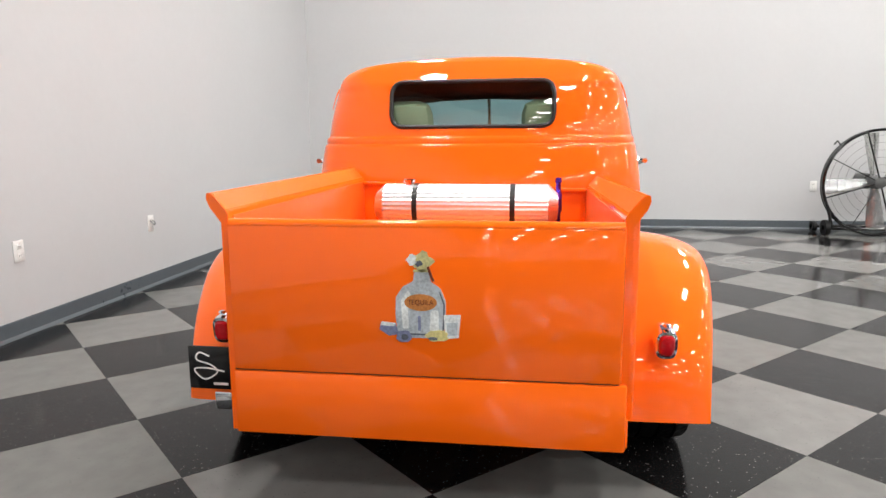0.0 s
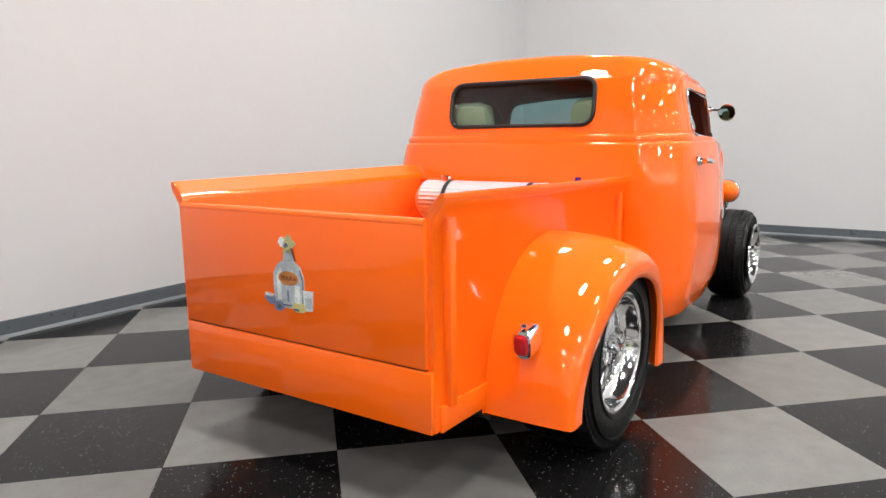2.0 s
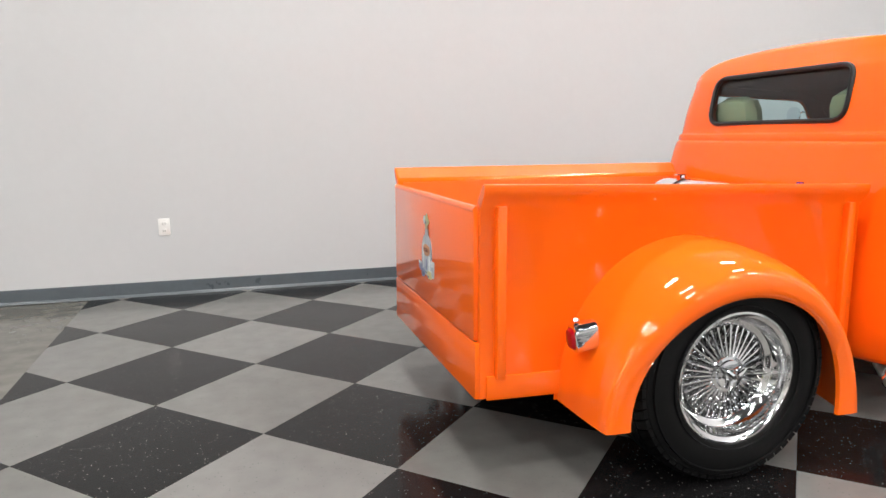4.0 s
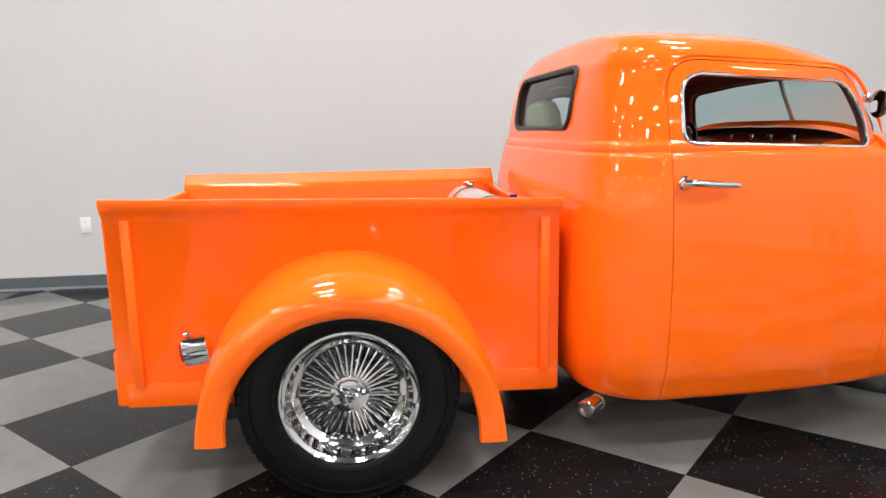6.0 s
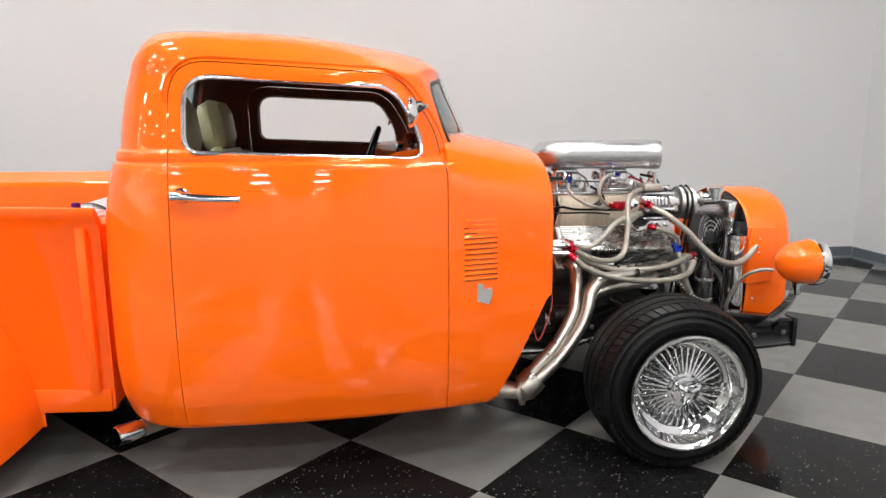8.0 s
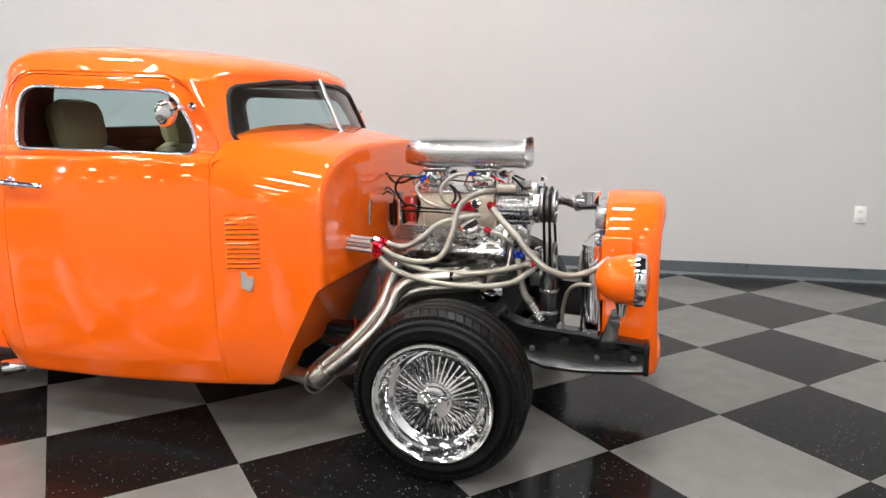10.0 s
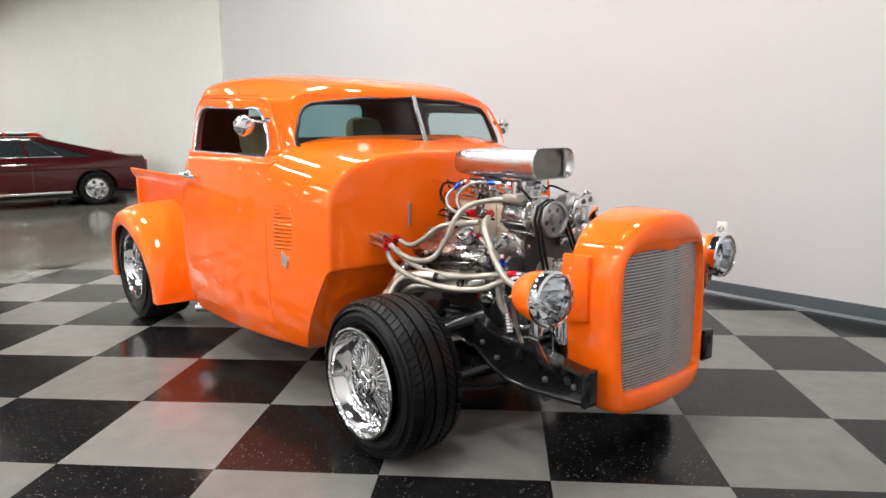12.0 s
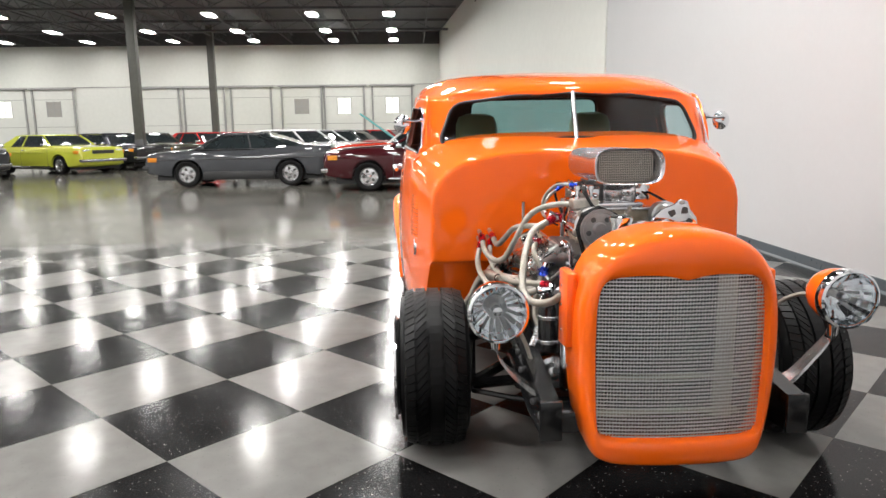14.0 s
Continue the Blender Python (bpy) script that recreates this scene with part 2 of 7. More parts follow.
def add_lathe(bm, profile, m=None, seg=32, start=0.0, end=360.0):
    """Turns (along, radius) pairs about the local z axis; m places it."""
    m = m or Matrix()
    rings = []
    full = end - start >= 360
    for k in range(seg if full else seg + 1):
        a = radians(start + (end - start) * k / seg)
        rings.append([m @ Vector((r * math.cos(a), r * math.sin(a), h)) for h, r in profile])
    if full:
        rings.append(rings[0])
    rows = [[bm.verts.new(p) for p in ring] for ring in (rings[:-1] if full else rings)]
    if full:
        rows.append(rows[0])
    for a, b in zip(rows, rows[1:]):
        for i in range(len(profile) - 1):
            if profile[i][1] < 1e-6 and profile[i + 1][1] < 1e-6:
                continue
            bm.faces.new((a[i], b[i], b[i + 1], a[i + 1]))
    bmesh.ops.remove_doubles(bm, verts=list({v for row in rows for v in row}), dist=1e-5)


def lathe(profile, m=None, seg=32):
    bm = bmesh.new()
    add_lathe(bm, profile, m, seg)
    return bm


def along(a, b):
    """A pose at a whose z axis points at b."""
    a, b = Vector(a), Vector(b)
    return Matrix.Translation(a) @ (b - a).to_track_quat("Z", "Y").to_matrix().to_4x4()


def add_rod(bm, a, b, r, seg=10, r2=None):
    a, b = Vector(a), Vector(b)
    h = (b - a).length
    add_lathe(bm, [(0, 0), (0, r), (h, r if r2 is None else r2), (h, 0)], along(a, b), seg)


def rod(a, b, r, seg=10, r2=None):
    bm = bmesh.new()
    add_rod(bm, a, b, r, seg, r2)
    return bm


def add_prism(bm, outline, axis, lo, hi):
    """A flat outline, in the two other axes' coordinates, pushed from lo to hi along the axis."""
    def put(p, h):
        return {"x": (h, p[0], p[1]), "y": (p[0], h, p[1]), "z": (p[0], p[1], h)}[axis]
    add_loft(bm, [[put(p, lo) for p in outline], [put(p, hi) for p in outline]], True, (True, True))


def prism(outline, axis, lo, hi, bevel=0.0, seg=2):
    bm = bmesh.new()
    add_prism(bm, outline, axis, lo, hi)
    if bevel:
        bmesh.ops.recalc_face_normals(bm, faces=bm.faces[:])
        sharp = [e for e in bm.edges if len(e.link_faces) == 2 and e.calc_face_angle(0) > 0.6]
        bmesh.ops.bevel(bm, geom=sharp, offset=bevel, segments=seg, affect="EDGES", profile=0.5)
    return bm


def rounded(outline, radii, steps=6):
    """An outline with its corners rounded: one radius for all, or one each."""
    out, n = [], len(outline)
    for i, p in enumerate(outline):
        r = radii if isinstance(radii, (int, float)) else radii[i]
        p, a, b = Vector(p), Vector(outline[i - 1]), Vector(outline[(i + 1) % n])
        u, v = (a - p), (b - p)
        lim = min(u.length, v.length) * 0.49
        half = u.angle(v) / 2
        cut = min(r / math.tan(half), lim) if r else 0
        if cut < 1e-5:
            out.append(tuple(p))
            continue
        s, e = p + u.normalized() * cut, p + v.normalized() * cut
        for k in range(steps + 1):
            t = k / steps
            out.append(tuple((1 - t) ** 2 * s + 2 * t * (1 - t) * p + t * t * e))
    return out


def cut_mesh(bm_a, bm_b, op, fresh=True):
    """The difference, intersection or union of two closed meshes, as a new bmesh. fresh: the first is one plain closed skin."""
    obs = []
    for bm in (bm_a, bm_b):
        me = bpy.data.meshes.new("temporary")
        if fresh or bm is bm_b:
            bmesh.ops.recalc_face_normals(bm, faces=bm.faces[:])
        bm.to_mesh(me)
        obs.append(new("temporary", me))
    mod = obs[0].modifiers.new("cut", "BOOLEAN")
    mod.object, mod.operation, mod.solver = obs[1], op, "EXACT"
    graph = bpy.context.evaluated_depsgraph_get()
    me = bpy.data.meshes.new_from_object(obs[0].evaluated_get(graph))
    out = bmesh.new()
    out.from_mesh(me)
    for ob in obs:
        old = ob.data
        bpy.data.objects.remove(ob)
        bpy.data.meshes.remove(old)
    bpy.data.meshes.remove(me)
    return out


def thing(name, label, category, group="", at=(0, 0, 0)):
    ob = new(name)
    ob.location = at
    ob.empty_display_size = 0.2
    return tagged(ob, label, category, group)


def lerp(table, x):
    """Straight-line reading of a table of (x, y)."""
    if x <= table[0][0]:
        return table[0][1]
    for (a, va), (b, vb) in zip(table, table[1:]):
        if x <= b:
            return va + (vb - va) * (x - a) / (b - a)
    return table[-1][1]


def curve(table, x):
    """Smooth reading of a table of (x, y), with no overshoot."""
    if x <= table[0][0]:
        return table[0][1]
    if x >= table[-1][0]:
        return table[-1][1]
    n = len(table)
    k = next(i for i in range(n - 1) if x <= table[i + 1][0])

    def rise(i):
        return (table[i + 1][1] - table[i][1]) / (table[i + 1][0] - table[i][0])

    def slope(i):
        if i == 0 or i == n - 1:
            return rise(min(i, n - 2))
        a, b = rise(i - 1), rise(i)
        return 0.0 if a * b <= 0 else 2 * a * b / (a + b)

    h = table[k + 1][0] - table[k][0]
    t = (x - table[k][0]) / h
    return ((1 + 2 * t) * (1 - t) ** 2 * table[k][1] + t * (1 - t) ** 2 * h * slope(k) + t * t * (3 - 2 * t) * table[k + 1][1] + t * t * (t - 1) * h * slope(k + 1))


# ---- the showroom and the hall ----
WALL_Y, BACK_X, FAR_X, OPEN_Y = 2.66, 6.85, -31.0, -30.0
SIDE_END = -6.0
HIGH = 6.4


def structure(name, bm, mat, label, smooth=0):
    return tagged(mesh_object(name, bm, mat, None, smooth), label, name.split("_")[0], kind="structure")


structure("wall_side", box((SIDE_END, WALL_Y, 0), (BACK_X + 0.2, WALL_Y + 0.2, HIGH)), "wall", "smooth pale grey painted side wall")
structure("wall_back", box((BACK_X, OPEN_Y, 0), (BACK_X + 0.2, WALL_Y, HIGH)), "wall", "smooth pale grey painted back wall")
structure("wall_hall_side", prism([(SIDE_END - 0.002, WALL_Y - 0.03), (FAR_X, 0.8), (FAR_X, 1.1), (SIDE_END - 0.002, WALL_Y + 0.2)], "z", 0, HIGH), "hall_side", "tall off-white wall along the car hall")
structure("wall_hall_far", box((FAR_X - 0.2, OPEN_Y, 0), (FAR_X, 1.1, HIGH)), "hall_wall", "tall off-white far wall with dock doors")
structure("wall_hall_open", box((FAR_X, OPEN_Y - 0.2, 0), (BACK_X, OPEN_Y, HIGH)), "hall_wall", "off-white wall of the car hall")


def base_run(a, b, nx, ny, name):
    """Cove base along a wall from a to b, its toe turned out to the floor."""
    prof = [(0, 0), (0.022, 0), (0.02, 0.006), (0.008, 0.02), (0.006, 0.1), (0.003, 0.104), (0, 0.104)]
    bm = bmesh.new()
    add_loft(bm, [[(p[0] + nx * d, p[1] + ny * d, h) for d, h in prof] for p in (a, b)], True, (True, True))
    structure(name, bm, "baseboard", "blue-grey vinyl cove base along the wall foot", 30)


base_run((SIDE_END, WALL_Y), (BACK_X, WALL_Y), 0, -1, "baseboard_side")
base_run((BACK_X, WALL_Y - 0.02), (BACK_X, OPEN_Y), -1, 0, "baseboard_back")
d = Vector((FAR_X - SIDE_END, 0.8 - WALL_Y + 0.03)).normalized()
base_run((SIDE_END, WALL_Y - 0.03), (FAR_X, 0.8), d.y, -d.x, "baseboard_hall")

# roof deck, joists and girders in one mesh
bm = bmesh.new()
add_box(bm, (FAR_X, OPEN_Y, HIGH), (BACK_X + 0.2, WALL_Y + 0.2, HIGH + 0.15))
y = WALL_Y - 1.0
while y > OPEN_Y:
    add_box(bm, (FAR_X, y - 0.03, HIGH - 0.12), (BACK_X, y + 0.03, HIGH - 0.06))
    add_box(bm, (FAR_X, y - 0.03, HIGH - 0.54), (BACK_X, y + 0.03, HIGH - 0.48))
    x = FAR_X
    while x < BACK_X - 1.3:
        for x0, x1, z0, z1 in ((x, x + 0.6, HIGH - 0.52, HIGH - 0.1), (x + 0.6, x + 1.2, HIGH - 0.1, HIGH - 0.52)):
            add_loft(bm, [[(x0, y - 0.012, z0), (x0 + 0.03, y - 0.012, z0), (x0 + 0.03, y + 0.012, z0), (x0, y + 0.012, z0)],
                          [(x1, y - 0.012, z1), (x1 + 0.03, y - 0.012, z1), (x1 + 0.03, y + 0.012, z1), (x1, y + 0.012, z1)]])
        x += 1.2
    y -= 1.7
for x in (-26, -20.5, -15, -9.5, -4):
    add_box(bm, (x - 0.09, OPEN_Y, HIGH - 0.6), (x + 0.09, 1.0 if x < -6 else WALL_Y, HIGH - 0.52))
    add_box(bm, (x - 0.05, OPEN_Y, HIGH - 0.2), (x + 0.05, 1.0 if x < -6 else WALL_Y, HIGH - 0.1))
    y = 0.3
    while y > OPEN_Y + 1:
        for y0, y1, z0, z1 in ((y, y - 0.85, HIGH - 0.56, HIGH - 0.15), (y - 0.85, y - 1.7, HIGH - 0.15, HIGH - 0.56)):
            add_loft(bm, [[(x - 0.03, y0, z0), (x + 0.03, y0, z0), (x + 0.03, y0 - 0.05, z0), (x - 0.03, y0 - 0.05, z0)],
                          [(x - 0.03, y1, z1), (x + 0.03, y1, z1), (x + 0.03, y1 - 0.05, z1), (x - 0.03, y1 - 0.05, z1)]])
        y -= 1.7
add_box(bm, (FAR_X + 0.01, OPEN_Y, HIGH - 0.58), (FAR_X + 0.25, 0.8, HIGH - 0.001))
structure("ceiling", bm, "deck", "dark steel roof deck with open joists and girders")

structure("floor", box((FAR_X, OPEN_Y, -0.2), (BACK_X, WALL_Y, -0.004)), "concrete", "polished grey-brown concrete hall floor")


def ceiling_light(glow):
    """A long high-bay lamp with rounded ends, its glowing lens just inside a shallow shade."""
    ob = thing("ceiling_light", "long white high-bay ceiling light hanging from the roof joists", "ceiling light", "high-bay lights in rows")
    out = rounded([(-0.6, -0.23), (0.6, -0.23), (0.6, 0.23), (-0.6, 0.23)], 0.22, 4)
    bm = bmesh.new()
    add_loft(bm, [[(x * a, y * b, h) for x, y in out] for a, b, h in ((1, 1, -0.01), (0.98, 0.95, 0.03), (0.5, 0.4, 0.05), (0.48, 0.38, 0.045), (0.96, 0.91, 0.025), (0.985, 0.965, -0.01), (1, 1, -0.01))], True)
    part("shade", bm, "lamp_body", ob, smooth=40)
    bm = bmesh.new()
    bm.faces.new([bm.verts.new((x * 0.95, y * 0.9, 0.012)) for x, y in rounded([(-0.6, -0.23), (0.6, -0.23), (0.6, 0.23), (-0.6, 0.23)], 0.2, 1)])
    part("lens", bm, glow, ob, "glowing white lens", 0)
    part("ballast", box((-0.25, -0.07, 0.045), (0.25, 0.07, 0.12), 0.01), "truss", ob)
    for x in (-0.2, 0.2):
        part("hanger", rod((x, 0, 0.115), (x, 0, HIGH - 5.74), 0.006, 6), "truss", ob)
    return ob


lights = {"lamp": ceiling_light("lamp"), "hall_lamp": ceiling_light("hall_lamp")}
# the y 1.1 and x 6.1 rows are added, to brighten the showroom
spots_with_fill = [(-29.8 + 4.2 * i if i else -28.8, y) for i in range(9) for y in (-1.55, -4.5, -8.4, -12.3, -16.4, -20.3, -24.2, -28.1)] + [(-0.4 + 4.2 * i, 1.1) for i in range(2)] + [(6.1, y) for y in (-4.5, -8.4, -12.3)]
used = set()
for x, y in spots_with_fill:
    glow = "hall_lamp" if x < -6 else "lamp"
    if glow in used:
        copy_thing(lights[glow], pose(x, y, 5.75))
    else:
        lights[glow].location = (x, y, 5.75)
        used.add(glow)

# ---- the orange pickup ----
truck = thing("pickup_truck", "bright orange custom pickup with an open engine and wire wheels", "truck")

# bed: the right side sinks a little towards the cab
BED_L, BED_IN = 1.55, 0.553


def bed_twist(bm):
    for v in bm.verts:
        v.co.z -= 0.024 * v.co.x * min(1.0, max(0.0, (0.6 - v.co.y) / 1.2))
    return bm


def bed_side(s):
    """One bed side with its flared rail, lower sill and two stake posts."""
    # wall, then the rail that leans outwards
    prof = [(BED_IN, 0.275), (BED_IN + 0.022, 0.275), (BED_IN + 0.022, 0.9), (BED_IN + 0.055, 0.945), (BED_IN + 0.064, 0.968), (BED_IN + 0.062, 0.984),
            (BED_IN + 0.054, 0.986), (BED_IN + 0.046, 0.982), (BED_IN + 0.006, 0.936), (BED_IN, 0.926)]
    bm = bmesh.new()
    add_loft(bm, [[(x, s * y, z) for y, z in prof] for x in (0.012, 0.4, 0.8, 1.2, BED_L)], True, (True, True))
    side = part("bed_side", bed_twist(bm), "orange", truck)
    bm = box((0.035, min(s * (BED_IN + 0.02), s * (BED_IN + 0.03)), 0.27), (BED_L - 0.01, max(s * (BED_IN + 0.02), s * (BED_IN + 0.03)), 0.352), 0.003)
    part("sill", bed_twist(bm), "orange", side)
    for x in (0.062, BED_L - 0.075):
        out = [(x, BED_IN + 0.02), (x + 0.004, BED_IN + 0.046), (x + 0.034, BED_IN + 0.046), (x + 0.038, BED_IN + 0.02)]
        bm = prism([(a, s * b) for a, b in out], "z", 0.345, 0.915, 0.003)
        part("stake_post", bed_twist(bm), "orange", side)
    # textured strip on the upper face of the rail
    bm = bmesh.new()
    strip = [(BED_IN + 0.008, 0.9395), (BED_IN + 0.046, 0.9835), (BED_IN + 0.0465, 0.981), (BED_IN + 0.0085, 0.937)]
    add_loft(bm, [[(x, s * y, z) for y, z in strip] for x in (0.02, 0.5, 1.0, BED_L - 0.01)], True, (True, True))
    part("rail_liner", bed_twist(bm), "orange_rough", side, "rough sprayed orange rail liner")
    # inner liner of the wall
    part("inner_liner", bed_twist(box((0.04, min(s * (BED_IN - 0.004), s * (BED_IN - 0.001)), 0.42), (BED_L - 0.02, max(s * (BED_IN - 0.004), s * (BED_IN - 0.001)), 0.92))), "orange_rough", side)


for s in (-1, 1):
    bed_side(s)
bm = box((-0.003, -0.556, 0.468), (0.028, 0.553, 0.906), 0.008)
tailgate = part("tailgate", bed_twist(bm), "orange", truck)
part("tailgate_top_roll", bed_twist(rod((0.012, -0.552, 0.898), (0.012, 0.549, 0.898), 0.016, 12)), "orange", tailgate)
part("rear_pan", bed_twist(box((-0.003, -0.572, 0.272), (0.022, 0.556, 0.465), 0.006)), "orange", truck)
part("seam_gap", bed_twist(box((0.004, -0.55, 0.456), (0.02, 0.552, 0.474))), "gap", truck)
part("bed_floor", bed_twist(box((0.02, -0.55, 0.4), (BED_L, 0.55, 0.42))), "orange_rough", truck)
bm = box((BED_L - 0.02, -0.553, 0.28), (BED_L, 0.553, 0.91), 0.004)
front_wall = part("bed_front_wall", bed_twist(bm), "orange", truck)
part("lip", bed_twist(box((BED_L - 0.05, -0.55, 0.906), (BED_L + 0.006, 0.55, 0.922), 0.006)), "orange", front_wall)

# the bottle picture on the tailgate: flat shapes, one on another
def print_ink(name, color):
    return plain(name, color, 0.3, grain=0.45, scale=120)


INK = {"grey": print_ink("printed_bottle_grey", (0.42, 0.46, 0.5)), "pale": print_ink("printed_pale", (0.66, 0.68, 0.68)), "dark": print_ink("printed_dark_line", (0.09, 0.1, 0.13)),
       "amber": print_ink("printed_amber", (0.5, 0.19, 0.05)), "brown": print_ink("printed_brown", (0.16, 0.03, 0.01)), "straw": print_ink("printed_straw", (0.55, 0.5, 0.24)), "violet": print_ink("printed_violet", (0.2, 0.22, 0.36)), "lemon": print_ink("printed_lemon", (0.55, 0.47, 0.2))}
BOTTLE = rounded([(0.06, 0.592), (0.066, 0.65), (0.064, 0.7), (0.044, 0.73), (0.014, 0.746), (0.012, 0.775), (-0.03, 0.775), (-0.034, 0.746), (-0.062, 0.726), (-0.076, 0.69), (-0.076, 0.64), (-0.07, 0.592), (-0.03, 0.584), (0.02, 0.584)], 0.012)
decal = part("tailgate_picture", prism(BOTTLE, "x", -0.0055, -0.003), INK["grey"], tailgate, "printed pale bottle with fruit and glasses")


def layer(name, outline, ink, depth):
    part(name, prism(outline, "x", -0.0055 - 0.0007 * depth, -0.0055), INK[ink], decal)


def blob(y, z, a, b, n=14, wob=0.0):
    return [(y + a * math.cos(t) * (1 + wob * math.sin(5 * t + y * 90)), z + b * math.sin(t) * (1 + wob * math.cos(4 * t + z * 70))) for t in [i * 6.28318 / n for i in range(n)]]


layer("highlight", rounded([(0.046, 0.61), (0.05, 0.69), (0.03, 0.72), (0.022, 0.71), (0.03, 0.66), (0.028, 0.61)], 0.006), "pale", 1)
layer("highlight", rounded([(-0.03, 0.6), (-0.034, 0.665), (-0.056, 0.665), (-0.056, 0.6)], 0.008), "pale", 1)
layer("shade_line", [(-0.066, 0.6), (-0.07, 0.68), (-0.058, 0.715), (-0.061, 0.718), (-0.074, 0.682), (-0.071, 0.6)], "dark", 1)
layer("shade_line", [(0.054, 0.597), (-0.066, 0.597), (-0.066, 0.592), (0.054, 0.592)], "dark", 1)
layer("shade_line", [(0.002, 0.605), (0.002, 0.648), (-0.006, 0.648), (-0.006, 0.605)], "violet", 2)
layer("label", blob(-0.006, 0.686, 0.046, 0.024, 24), "amber", 2)
words = bpy.data.curves.new("lettering", "FONT")
words.body, words.size, words.align_x, words.align_y, words.extrude = "TEQUILA", 0.021, "CENTER", "CENTER", 0.0004
source = bpy.data.objects.new("lettering", words)
lettering = bmesh.new()
lettering.from_mesh(source.to_mesh())
source.to_mesh_clear()
bpy.data.objects.remove(source)
for v in lettering.verts:
    v.co = Vector((-0.0079 - v.co.z, -0.006 - v.co.x * 0.86, 0.686 + v.co.y))
part("lettering", lettering, INK["brown"], decal, "brown printed word", 0)
layer("neck_band", [(0.014, 0.772), (0.012, 0.779), (-0.032, 0.779), (-0.034, 0.772)], "straw", 2)
layer("stopper", blob(-0.012, 0.802, 0.03, 0.026, 16, 0.22), "straw", 2)
layer("stopper_leaf", blob(0.018, 0.806, 0.014, 0.016, 10, 0.2), "pale", 3)
layer("stopper_shade", blob(-0.002, 0.796, 0.012, 0.008, 10, 0.3), "dark", 3)
layer("ribbon", [(-0.03, 0.79), (-0.04, 0.76), (-0.046, 0.748), (-0.04, 0.746), (-0.032, 0.762), (-0.024, 0.786)], "brown", 3)
layer("glass", [(0.112, 0.606), (0.106, 0.628), (0.066, 0.624), (0.056, 0.594), (0.085, 0.588)], "violet", 2)
layer("glass_rim", [(0.11, 0.618), (0.105, 0.629), (0.066, 0.625), (0.07, 0.616)], "pale", 3)
layer("glass", [(-0.07, 0.652), (-0.118, 0.654), (-0.112, 0.588), (-0.075, 0.584)], "pale", 2)
layer("glass_shade", [(-0.078, 0.63), (-0.11, 0.632), (-0.107, 0.596), (-0.08, 0.592)], "grey", 3)
layer("lime", blob(0.042, 0.588, 0.022, 0.018, 14, 0.12), "violet", 4)
layer("lime_centre", blob(0.04, 0.586, 0.01, 0.009, 10, 0.2), "dark", 5)
layer("lemon", blob(-0.052, 0.592, 0.032, 0.017, 14, 0.14), "lemon", 4)
layer("lemon_shade", blob(-0.04, 0.584, 0.014, 0.005, 10, 0.2), "dark", 5)


